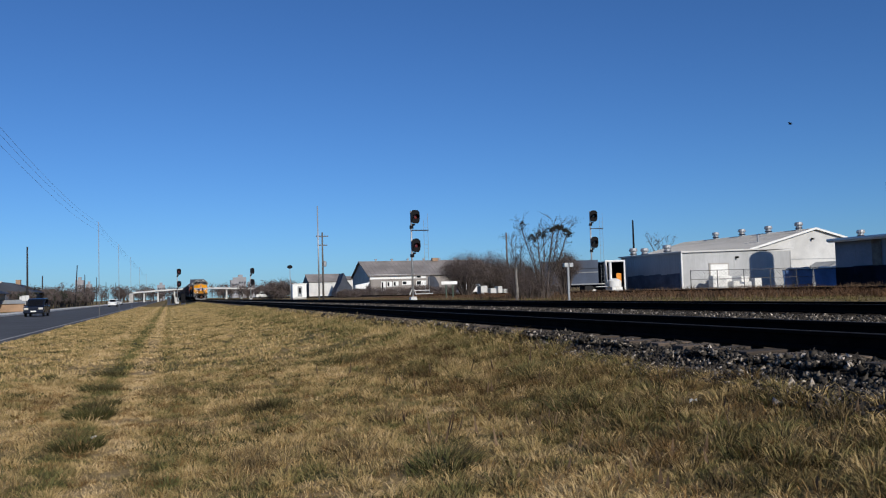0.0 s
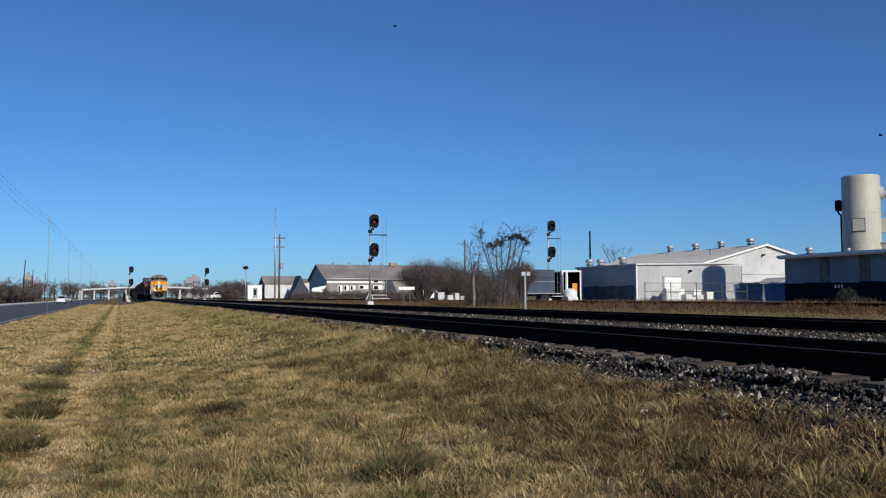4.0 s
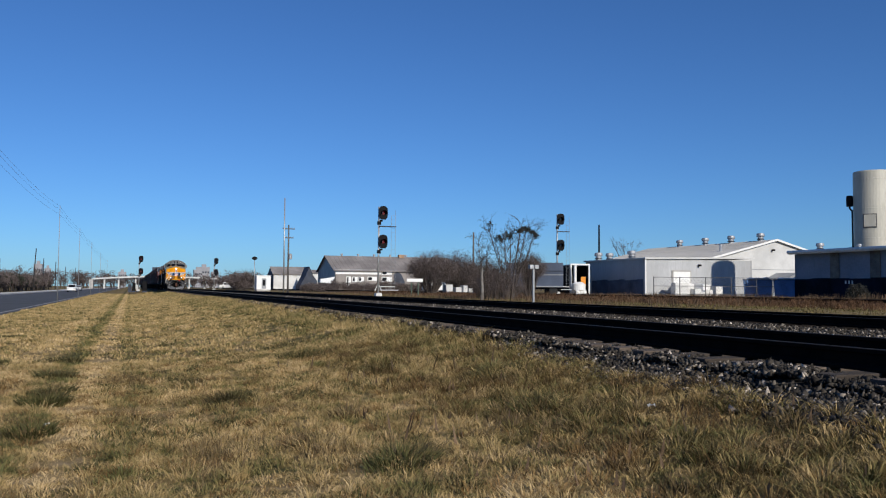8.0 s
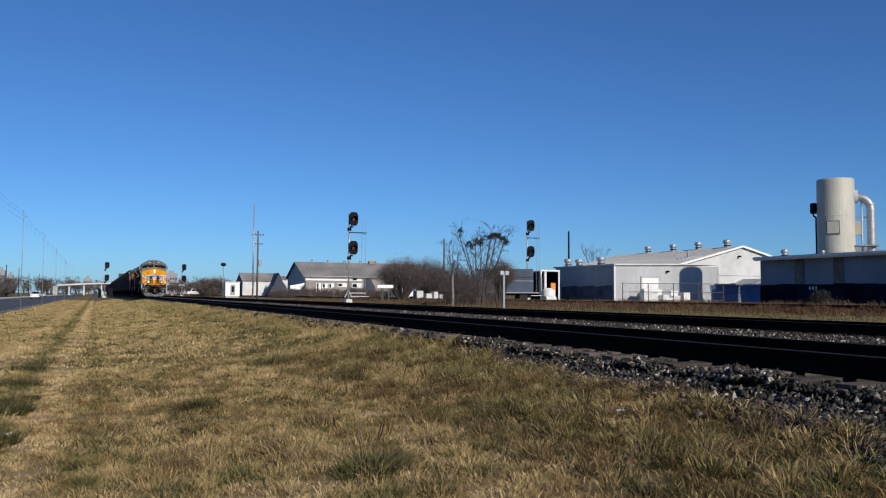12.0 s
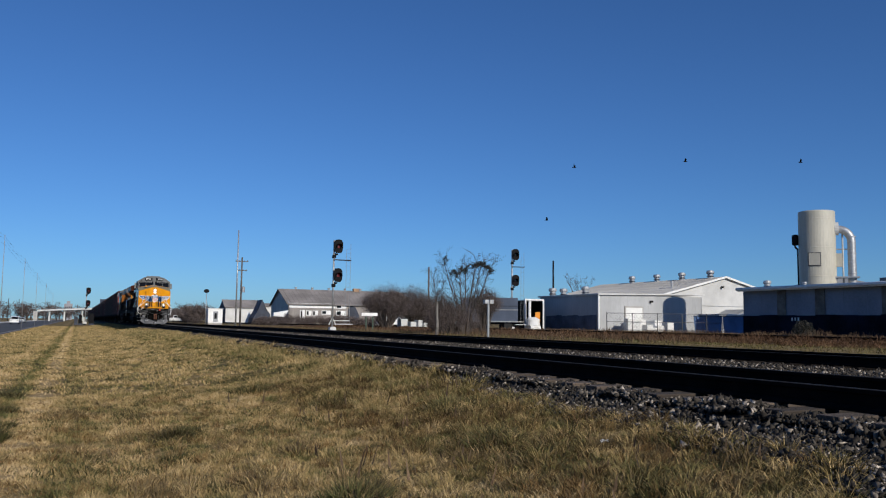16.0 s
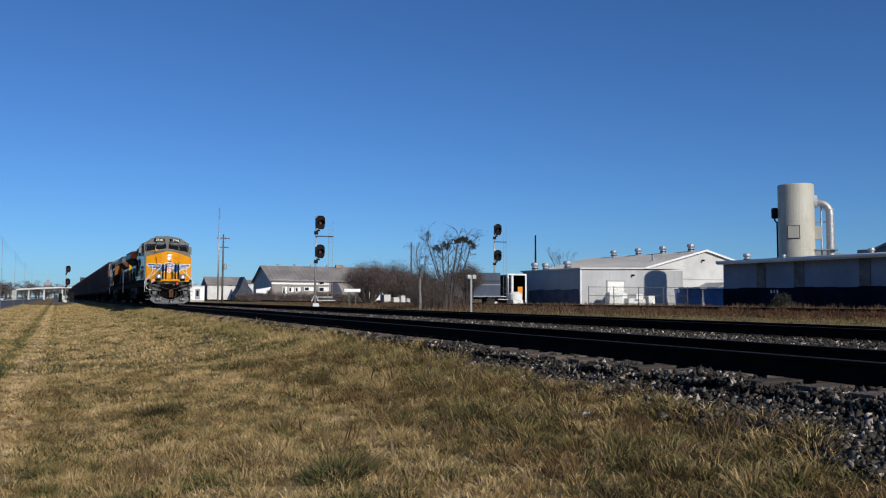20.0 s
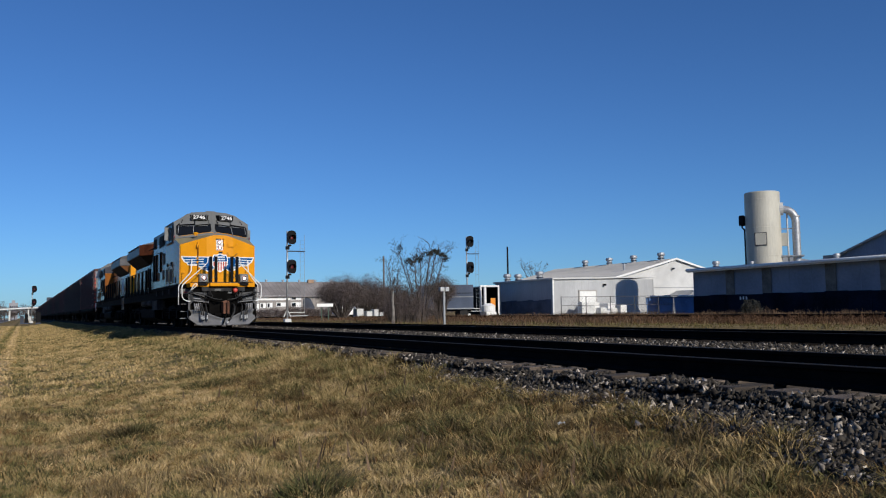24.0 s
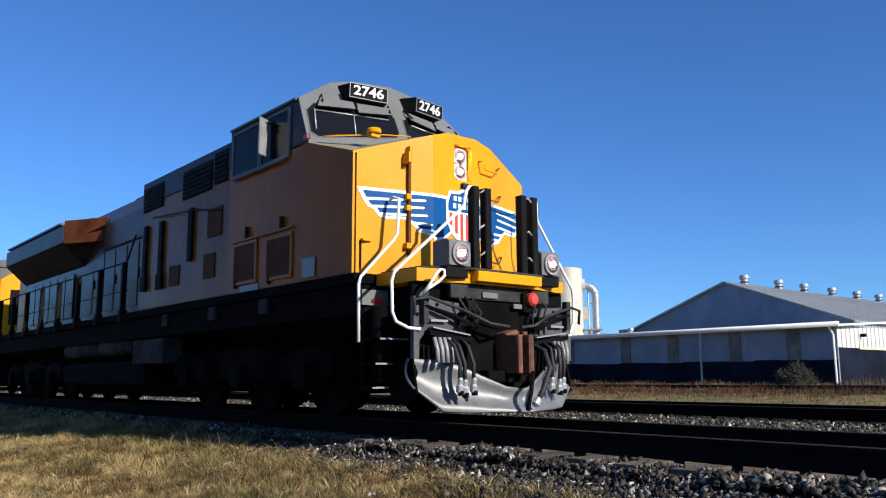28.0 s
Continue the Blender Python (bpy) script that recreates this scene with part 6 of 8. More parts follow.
def silo():
    S = thing("silo", pose(61.15, 53.28, 0.02) @ Matrix.Scale(0.96, 4), "tall cream steel silo with a side duct", "silo")
    R = 1.62
    part("shell", lathe([(R, -0.3), (R, 11.42), (R - 0.05, 11.52), (0.3, 11.62)], 40), M["silo"], S, "cream painted steel shell", smooth=False)
    for z in (2.6, 5.3, 8.0, 10.7):
        part("seam_band", lathe([(R + 0.012, z), (R + 0.012, z + 0.07), (R, z + 0.08), (R, z - 0.01)], 40), M["silo"], S)
    view = Vector((-0.753, -0.658, 0))
    side = Vector((0.658, -0.753, 0))
    ang = math.degrees(math.atan2(view.y, view.x)) + 90
    part("hatch", box(-0.48, 0.48, -0.12, 0.1, 6.35, 7.45, 0.02), M["silo"], S, "square cream access hatch", m=pose(*(view * (R - 0.04) + side * -0.25), 0, 0, ang - 8))
    part("hatch_frame", box(-0.55, 0.55, -0.06, 0.1, 6.27, 7.53), M["dark_galv"], S, m=pose(*(view * (R - 0.04) + side * -0.25), 0, 0, ang - 8))
    part("hatch", box(-0.12, 0.3, -0.5, 0.5, 6.25, 7.5, 0.02), M["silo"], S, m=pose(*(side * (R - 0.02)), 0, 0, ang - 90))
    # duct: leaves near the top, bends down, stands on legs
    p0 = side * R
    pts = [p0 + Vector((0, 0, 9.9)) + side * 0.0]
    pts += [p0 + side * (0.15 + 1.15 * math.sin(a)) + Vector((0, 0, 8.6 + 1.2 * math.cos(a))) for a in [math.pi / 2 * i / 8 for i in range(9)]]
    pts += [p0 + side * 1.3 + Vector((0, 0, z)) for z in (8.0, 7.0, 6.0, 5.0, 3.0, -0.2)]
    part("duct", tube(pts, 0.36, 16), M["galv"], S, "pale bent metal duct", smooth=True)
    part("duct_collar", tube([p0 - side * 0.1 + Vector((0, 0, 9.85)), p0 + side * 0.25 + Vector((0, 0, 9.85))], 0.62, 16), M["white_metal"], S)
    for z in (9.0, 7.4, 5.6):
        part("duct_band", tube([p0 + side * 1.3 + Vector((0, 0, z)), p0 + side * 1.3 + Vector((0, 0, z + 0.1))], 0.40, 16), M["galv"], S)
    part("duct_leg", tube([p0 + side * 0.55 + Vector((0, 0, -0.2)), p0 + side * 0.55 + Vector((0, 0, 9.4))], 0.08, 8), M["galv"], S)
    part("duct_brace", tube([p0 + side * 0.0 + Vector((0, 0, 7.9)), p0 + side * 1.3 + Vector((0, 0, 7.9))], 0.06, 6), M["galv"], S)
    part("platform", box(-0.2, 1.9, -0.7, 0.7, 5.2, 5.32), M["galv"], S, m=pose(*(p0 + Vector((0, 0, 0))), 0, 0, math.degrees(math.atan2(side.y, side.x))))
    # dark blower housing on a bracket and a ladder rail at the far side
    q = side * -(R + 0.28)
    part("blower", lathe([(0.10, 0.0), (0.28, 0.05), (0.30, 0.25), (0.30, 0.95), (0.2, 1.05)], 16), M["black"], S, "dark blower housing", m=pose(q.x, q.y, 8.35))
    part("blower_bracket", tube([q + Vector((0, 0, 8.35)), q + Vector((0, 0, 8.2)), side * -(R + 0.02) + Vector((0, 0, 7.9))], 0.08, 8), M["black"], S)
    part("ladder_rail", tube([side * -(R + 0.08) + Vector((0, 0, 7.9)), side * -(R + 0.06) + Vector((0, 0, 0.0))], 0.07, 8), M["black"], S)
    # low pitched cover at the foot
    D = thing("duct_house", pose(0, 0, 0.02) @ Matrix.Scale(0.96, 4), "low grey pitched housing beside the silo", "shed")
    roof_plane("roof", [(61.5, 58.0, 4.3), (63.4, 54.6, 4.35), (70.0, 52.0, 4.4), (67.0, 56.2, 5.5)], M["grey_metal"], D, 0.15)
    part("body", box(62.5, 66.5, 53.0, 56.0, -0.2, 4.2), M["grey_metal"], D)


def far_barn():
    B = thing("barn", pose(0, 0, 0), "old barn with a weathered brown roof and white trim", "barn")
    xa, xb, ya, yr, yb, ez, rz = 37.7, 64.0, 157.5, 165.5, 173.0, 4.1, 7.1
    o = [(ya, -0.2), (ya, ez), (yr, rz), (yb, ez), (yb, -0.2)]
    for x in (xa, xb - 0.2):
        bm = bmesh.new()
        bm_prism(bm, o, 0, x, x + 0.2)
        part("gable_wall", bm, M["grey_metal"], B, "grey-blue gable wall in shade")
    ribbed_wall("front_wall", (xa, ya), (xb, ya), -0.2, ez, M["roof_brown"], B)
    part("white_band", box(xa + 0.1, 47.2, ya - 0.08, ya - 0.03, 3.2, 4.1), M["white_paint"], B, "white upper wall band")
    for x, w, z0, z1 in ((40.0, 0.95, 0.9, 2.75), (41.2, 1.1, 1.7, 2.7), (42.5, 1.1, 1.7, 2.7), (44.35, 1.9, 1.95, 2.75), (47.3, 2.1, 1.8, 2.75), (47.3, 2.1, 3.2, 4.0)):
        win = part("window", box(x, x + w, ya - 0.09, ya - 0.03, z0, z1), M["white_paint"], B, "white-framed window")
        part("pane", box(x + 0.12, x + w / 2 - 0.05, ya - 0.10, ya - 0.085, z0 + 0.12, z1 - 0.12), M["glass_dark"], win)
    roof_plane("roof", [(xa - 0.4, ya - 0.5, ez - 0.2), (xb + 0.4, ya - 0.5, ez - 0.2), (xb + 0.4, yr, rz + 0.05), (xa - 0.4, yr, rz + 0.05)], M["roof_brown"], B, 0.15, 30, "weathered brown roof")
    roof_plane("roof", [(xa - 0.4, yb + 0.5, ez - 0.2), (xb + 0.4, yb + 0.5, ez - 0.2), (xb + 0.4, yr, rz + 0.05), (xa - 0.4, yr, rz + 0.05)], M["roof_brown"], B, 0.15)
    for x in (41, 44.5, 48, 51.5, 55, 58.5, 62):
        part("ridge_vent", lathe([(0.2, 0), (0.2, 0.25), (0.32, 0.3), (0.2, 0.5)], 10), M["galv"], B, m=pose(x, yr, rz))
    part("barn_door", prism([(49.8, -0.2), (49.8, 3.3), (50.4, 3.9), (51.4, 3.4), (52.2, 1.8), (52.3, -0.2)], 1, ya - 0.07, ya - 0.03), M["dark_wall"], B, "dark arched doorway")
    part("chimney", box(53.2, 54.4, yr - 1, yr, rz - 0.2, rz + 0.5), M["brick"], B)
    A = thing("annex", pose(0, 0, 0), "small white lean-to beside the barn", "shed")
    part("wall", box(34.8, 37.3, 156.9, 157.4, -0.2, 1.45), M["dark_wall"], A)
    part("roof", prism([(34.6, 1.50), (34.6, 2.15), (37.5, 2.66), (36.6, 1.25)], 1, 156.4, 157.45), M["white_paint"], A, "white sloping sheet roof")
    H = thing("store_house", pose(0, 0, 0), "long low white building with a brown pitched roof", "house")
    xa, xb, ya, yr, yb, ez, rz = 34.6, 44.2, 212.0, 217.0, 222.0, 4.0, 5.9
    o = [(ya, -0.2), (ya, ez), (yr, rz), (yb, ez), (yb, -0.2)]
    bm = bmesh.new()
    bm_prism(bm, o, 0, xa, xb)
    part("wall", bm, M["white_metal"], H)
    roof_plane("roof", [(xa - 0.3, ya - 0.4, ez - 0.1), (xb + 0.3, ya - 0.4, ez - 0.1), (xb + 0.3, yr, rz + 0.1), (xa - 0.3, yr, rz + 0.1)], M["roof_brown"], H)
    # The white gable's shade is laid on as a dark sheet.
    part("end_gable", prism([(ya, ez - 0.4), (yr, rz - 0.1), (yb, ez - 0.4), (yb, -0.2), (ya, -0.2)], 0, xa - 0.15, xa - 0.01), M["dark_wall"], H)
    H2 = thing("steep_shed", pose(0, 0, 0), "dark steep-roofed shed beside the barn", "shed")
    part("gable", prism([(39.2, -0.2), (39.3, 1.2), (40.3, 2.9), (41.0, 4.7), (41.36, 5.7), (41.8, 4.9), (42.3, 3.6), (43.4, 2.2), (43.6, -0.2)], 1, 200, 206), M["dark_wall"], H2, "dark gable with swept eaves")
    H3 = thing("store_house", pose(0, 0, 0), "small white building between the sheds", "house")
    part("wall", box(46.0, 52.0, 220, 226, -0.2, 4.6), M["white_metal"], H3)
    roof_plane("roof", [(45.7, 219.6, 4.5), (52.3, 219.6, 4.5), (52.3, 223, 5.4), (45.7, 223, 5.4)], M["roof_brown"], H3)



warehouse()
long_shed()
gable_barn()
silo()
far_barn()


# ---- signals, poles, cabinets ----
def signal(x, y, z0, top, low, label, arm=1.5, turn=0.0, lens=True):
    S = thing("railway_signal", pose(x, y, z0, 0, 0, turn), label, "railway signal", "railway signals")
    h = top - z0
    part("mast", tube([(0, 0, 0), (0, 0, h + 0.55)], 0.085, 10, 0.07), M["galv"], S, "grey steel mast", smooth=True)
    part("base", prism([(-0.3, 0), (-0.24, 0.35), (0.24, 0.35), (0.3, 0)], 1, -0.28, 0.28, 0.02), M["white_metal"], S, "pale mast foot")
    part("base_bracket", tube([(-0.3, 0, 0.5), (0, 0, 1.2), (0.3, 0, 0.5)], 0.05, 6), M["white_metal"], S)
    for z in (top - z0, low - z0):
        o = [(0.0, 0.62), (0.24, 0.58), (0.38, 0.40), (0.40, 0.0), (0.36, -0.36), (0.22, -0.56)]
        back = part("backboard", prism([(0.34 + u, z + v) for u, v in o] + [(0.34 - u, z + v) for u, v in reversed(o[1:])], 1, -0.22, -0.18, 0.006), M["black"], S, "black signal backboard")
        part("head", lathe([(0.20, 0.0), (0.24, 0.05), (0.24, 0.34), (0.15, 0.40)], 16, 1), M["black"], S, "black signal head", m=pose(0.34, -0.18, z))
        bm = bmesh.new()
        n = 14
        r0 = []
        for i in range(n + 1):
            a = math.radians(-25 + 230 * i / n)
            r0.append([bm.verts.new((0.34 + rr * math.cos(a), yy, z + rr * math.sin(a))) for rr, yy in ((0.24, -0.22), (0.235, -0.62), (0.22, -0.62), (0.225, -0.22))])
        for a, b in zip(r0, r0[1:]):
            for i in range(4):
                bm.faces.new((a[i], a[(i + 1) % 4], b[(i + 1) % 4], b[i]))
        part("hood", bm, M["black"], S, "black lamp hood")
        part("lens", lathe([(0.0, -0.02), (0.14, -0.01), (0.15, 0.0)], 16, 1), M["red_lamp"] if lens else M["glass_dark"], S, "dull red lens", m=pose(0.34, -0.225, z))
        part("head_bracket", box(0.0, 0.34, -0.06, 0.06, z - 0.72, z - 0.58), M["black"], S)
        part("junction_box", box(-0.12, 0.18, -0.1, 0.14, z - 1.0, z - 0.72, 0.02), M["black"], S)
    za = (top + low) / 2 - z0 + 0.1
    if arm:
        part("service_arm", box(0.0, arm, -0.25, 0.25, za - 0.03, za + 0.03), M["dark_wall"], S, "dark service platform")
        for k in (0.75 * arm, arm):
            part("ladder_rail", tube([(k, 0, 0.6), (k, 0, h + 0.3 if k == arm else za + 0.9)], 0.014, 5), M["grey_metal"], S)
        for i in range(18):
            z = 0.8 + i * (h - 0.6) / 18
            part("ladder_rung", tube([(0.75 * arm, 0, z), (arm, 0, z)], 0.007, 4), M["grey_metal"], S)
        part("ladder_brace", box(0, arm, -0.03, 0.03, 0.85, 0.91), M["white_metal"], S)
        part("lower_platform", box(0.1, arm + 0.2, -0.3, 0.3, 0.55, 0.62), M["galv"], S)
    return S


signal(19.85, 67.1, -0.25, 6.95, 4.48, "tall two-headed railway signal on a steel mast", 1.5)
signal(41.7, 75.2, -0.1, 7.82, 5.08, "two-headed railway signal beside the grey trailer", 1.3, turn=-14, lens=False)
signal(1.55, 165.0, -0.4, 5.70, 3.36, "distant two-headed railway signal beside the track", 0)
for x, y, w, h, mat in ((0.7, 164.2, 0.30, 1.7, "black"), (0.0, 164.8, 0.30, 1.4, "dark_wall"), (1.4, 165.5, 0.25, 1.3, "white_metal"), (2.6, 164.6, 0.40, 2.0, "black")):
    Q = thing("signal_case", pose(x, y, -0.5), "small trackside equipment case beside the signal", "cabinet", "signal equipment cases")
    part("body", box(-w, w, -0.3, 0.3, 0.15, h, 0.02), M[mat], Q)
    part("plinth", box(-w - 0.05, w + 0.05, -0.35, 0.35, -0.1, 0.15), M["dark_wall"], Q)
signal(15.3, 164.3, -0.2, 5.55, 3.37, "distant two-headed signal beyond the second track", 0, lens=False)


def pole(name, x, y, z, h, r, label, arms=(), mat=None, lean=0.0, group=""):
    P = thing(name, pose(x, y, z, 0, lean, 0), label, "pole", group)
    part("shaft", tube([(0, 0, 0), (0, 0, h)], r, 10, r * 0.65), mat or M["wood_pole"], P, smooth=True)
    for za, w in arms:
        part("crossarm", box(-w, w, -0.06, 0.06, za - 0.06, za + 0.06), mat or M["wood_pole"], P)
        for s in (-0.9, -0.4, 0.4, 0.9):
            part("insulator", lathe([(0.04, 0), (0.05, 0.08), (0.02, 0.14)], 8), M["galv"], P, m=pose(s * w, 0, za + 0.06))
    return P


pole("radio_mast", 19.0, 108.3, -0.2, 12.6, 0.11, "slim pale radio mast beside the track", mat=M["galv"])
p = pole("utility_pole", 20.45, 113.2, -0.2, 9.4, 0.15, "wooden utility pole with short crossarms", ((8.85, 0.85), (7.6, 0.7)))
part("transformer", lathe([(0.22, 0), (0.24, 0.1), (0.24, 0.7), (0.1, 0.8)], 12), M["galv"], p, m=pose(0.25, -0.2, 4.6))
b = pole("beacon_pole", 18.05, 128.8, -0.2, 4.9, 0.07, "thin pole with a dark oval sign", mat=M["galv"])
part("sign_disc", lathe([(0.0, -0.04), (0.42, -0.03), (0.42, 0.03), (0.0, 0.04)], 18, 1), M["black"], b, m=pose(0, 0, 5.2) @ Matrix.Diagonal((1, 1, 0.7, 1)))
pole("vent_stack", 58.1, 93.4, -0.2, 9.3, 0.16, "dark upright stack beyond the warehouse", mat=M["black"])
pole("wooden_pole", 43.2, 101.0, -0.2, 8.3, 0.16, "dark wooden pole behind the trees")

P = thing("marker_post", pose(18.4, 35.55, -0.3), "pale trackside post with two small boxes on top", "post")
part("post", box(-0.05, 0.05, -0.04, 0.04, 0, 1.95, 0.01), M["grey_metal"], P)
for s in (-1, 1):
    part("box", box(min(s * 0.03, s * 0.24), max(s * 0.03, s * 0.24), -0.12, 0.1, 1.80, 2.0, 0.02), M["galv"], P, "pale metal box")

C = thing("relay_cabinet", pose(22.3, 148.3, -0.1), "white metal relay cabinet beside the track", "cabinet")
part("body", box(-1.25, 1.25, -1.0, 1.0, 0.2, 2.6, 0.03), M["white_paint"], C)
part("roof", box(-1.35, 1.35, -1.1, 1.1, 2.6, 2.72, 0.02), M["white_paint"], C)
part("plinth", box(-1.2, 1.2, -0.95, 0.95, -0.1, 0.2), M["concrete"], C)
part("door", box(-0.35, 0.45, -1.03, -1.0, 0.35, 2.2), M["grey_metal"], C, "grey door")
part("door_window", box(-0.15, 0.25, -1.05, -1.03, 0.9, 1.9), M["black"], C)

M["blue_grey"] = material("blue_grey_panel", (0.07, 0.092, 0.14), 0.6, 0, 0.12, 0.6, 8, 0.05)
T = thing("box_trailer", pose(39.7, 76.3, 0, 0, 0, -29), "long grey box trailer parked before the warehouse", "trailer")
part("box", box(-2.9, 2.9, -0.9, 1.5, 0.75, 3.25, 0.03), M["blue_grey"], T, "blue-grey trailer box")
part("top_rail", box(-2.92, 2.92, -0.93, 1.53, 2.35, 2.42), M["dark_wall"], T)
part("bottom_rail", box(-2.92, 2.92, -0.94, -0.90, 0.72, 0.85), M["grey_metal"], T)
part("rub_rail", box(-2.92, 2.92, -0.93, -0.90, 1.95, 2.05), M["grey_metal"], T)
part("skirt", box(-2.7, 2.7, -0.6, 1.2, 0.5, 0.76), M["black"], T)
for x in (-2.0, -1.2, 1.9):
    part("wheel", lathe([(0.1, -0.1), (0.42, -0.1), (0.46, 0.0), (0.42, 0.1), (0.1, 0.1)], 16, 1), M["rubber"], T, m=pose(x, -0.6, 0.36))


V = thing("open_container", pose(45.05, 76.3, -0.1), "open white-framed shipping container with goods at its mouth", "container")
part("floor", box(-1.05, 1.05, 0, 6, 0.1, 0.25), M["black"], V)
part("roof", box(-1.05, 1.05, 0, 6, 3.15, 3.25), M["grey_metal"], V)
part("back", box(-1.05, 1.05, 5.9, 6.0, 0.25, 3.15), M["black"], V)
for s in (-1, 1):
    part("side", box(min(s * 1.0, s * 1.05), max(s * 1.0, s * 1.05), 0, 6, 0.25, 3.15), M["black"], V)
    part("post", box(min(s * 1.05, s * 1.17), max(s * 1.0, s * 1.22), -0.08, 0.06, -0.05, 3.35), M["white_paint"], V, "white end post")
part("lintel", box(-1.17, 1.17, -0.10, -0.085, 3.2, 3.36), M["white_paint"], V, "white end beam")
D = thing("work_sign", pose(45.12, 75.6, -0.1), "orange work sign standing at the container", "sign")
part("panel", box(-0.35, 0.24, -0.04, 0.04, 0.95, 1.95, 0.02), M["orange"], D)
part("stand", box(-0.25, 0.25, -0.05, 0.05, 0, 0.95), M["black"], D)
K = thing("white_tank", pose(44.15, 75.0, 0.30), "white plastic tank before the container", "tank")
part("body", lathe([(0.7, 0.1), (0.72, 0.15), (0.72, 0.75), (0.4, 0.95), (0.2, 1.0)], 20), M["white_paint"], K)
part("pipe", tube([(-0.18, 0.4, 0.5), (-0.18, 0.4, 2.75)], 0.15, 10), M["white_paint"], K)
part("stand", box(-0.6, 0.6, -0.6, 0.6, -0.5, 0.1), M["white_paint"], K)


# fence, stacked goods and low tanks before the warehouse
def fence(x0, y0, x1, y1, h, label):
    F = thing("wire_fence", pose(0, 0, 0), label, "fence")
    a, b = Vector((x0, y0, 0)), Vector((x1, y1, 0))
    n = int((b - a).length / 2.4)
    for i in range(n + 1):
        p = a.lerp(b, i / n)
        part("post", tube([(p.x, p.y, -0.2), (p.x, p.y, h)], 0.045, 6), M["dark_galv"], F)
    for z in (0.1, h * 0.5, h - 0.05):
        part("rail", tube([(a.x, a.y, z), (b.x, b.y, z)], 0.025, 5), M["dark_galv"], F)
    bm = bmesh.new()
    L = (b - a).length
    k = int(L / 0.35)
    d = (b - a) / L
    for i in range(k):
        p, q = a + d * (i * 0.35), a + d * min(L, i * 0.35 + h)
        bm_tube(bm, [(p.x, p.y, 0), (q.x, q.y, h)], 0.008, 3, caps=False)
        bm_tube(bm, [(p.x, p.y, h), (q.x, q.y, 0)], 0.008, 3, caps=False)
    tagged(part("wire_mesh", bm, M["dark_galv"], F), "grey chain-link mesh", kind="stuff")


fence(47.5, 66.5, 60.5, 63.5, 1.8, "grey chain-link fence before the warehouse")
rnd = random.Random(5)
for k in range(9):
    x = 51.5 + rnd.random() * 5.0
    y = 67.3 + rnd.random() * 1.3
    w, d, h = rnd.uniform(0.35, 0.7), rnd.uniform(0.3, 0.6), rnd.uniform(0.5, 1.5)
    G = thing("pallet_box", pose(x, y, -0.15, 0, 0, rnd.uniform(-20, 20)), "white stacked goods behind the fence", "box", "goods behind the fence")
    part("carton", box(-w, w, -d, d, 0.12, h, 0.03), M["white_paint"], G)
    part("pallet", box(-w, w, -d, d, 0.0, 0.11), M["tie"], G)
for k in range(2):
    V = thing("skip", pose(59.15 + 2.05 * k, 65.3 - 1.95 * k, -0.15, 0, 0, -43), "dark blue open-topped waste skip", "skip", "skips by the shed")
    part("hull", prism([(-1.25, 0.05), (-1.38, 1.7), (1.38, 1.7), (1.25, 0.05)], 1, -0.9, 0.9, 0.02), M["blue_skip"], V)
    part("rim", box(-1.42, 1.42, -0.95, 0.95, 1.70, 1.78), M["blue_base"], V, "dark top rim")
    part("load", prism([(-1.1, 1.79), (-0.8, 1.98), (0.2, 1.92), (0.9, 2.02), (1.2, 1.79)], 1, -0.8, 0.7, 0.03), M["white_paint"], V, "white sheeting heaped on top")
    for s in (-1.0, -0.35, 0.35, 1.0):
        part("rib", box(s - 0.05, s + 0.05, -0.98, -0.9, 0.3, 1.7), M["blue_skip"], V)

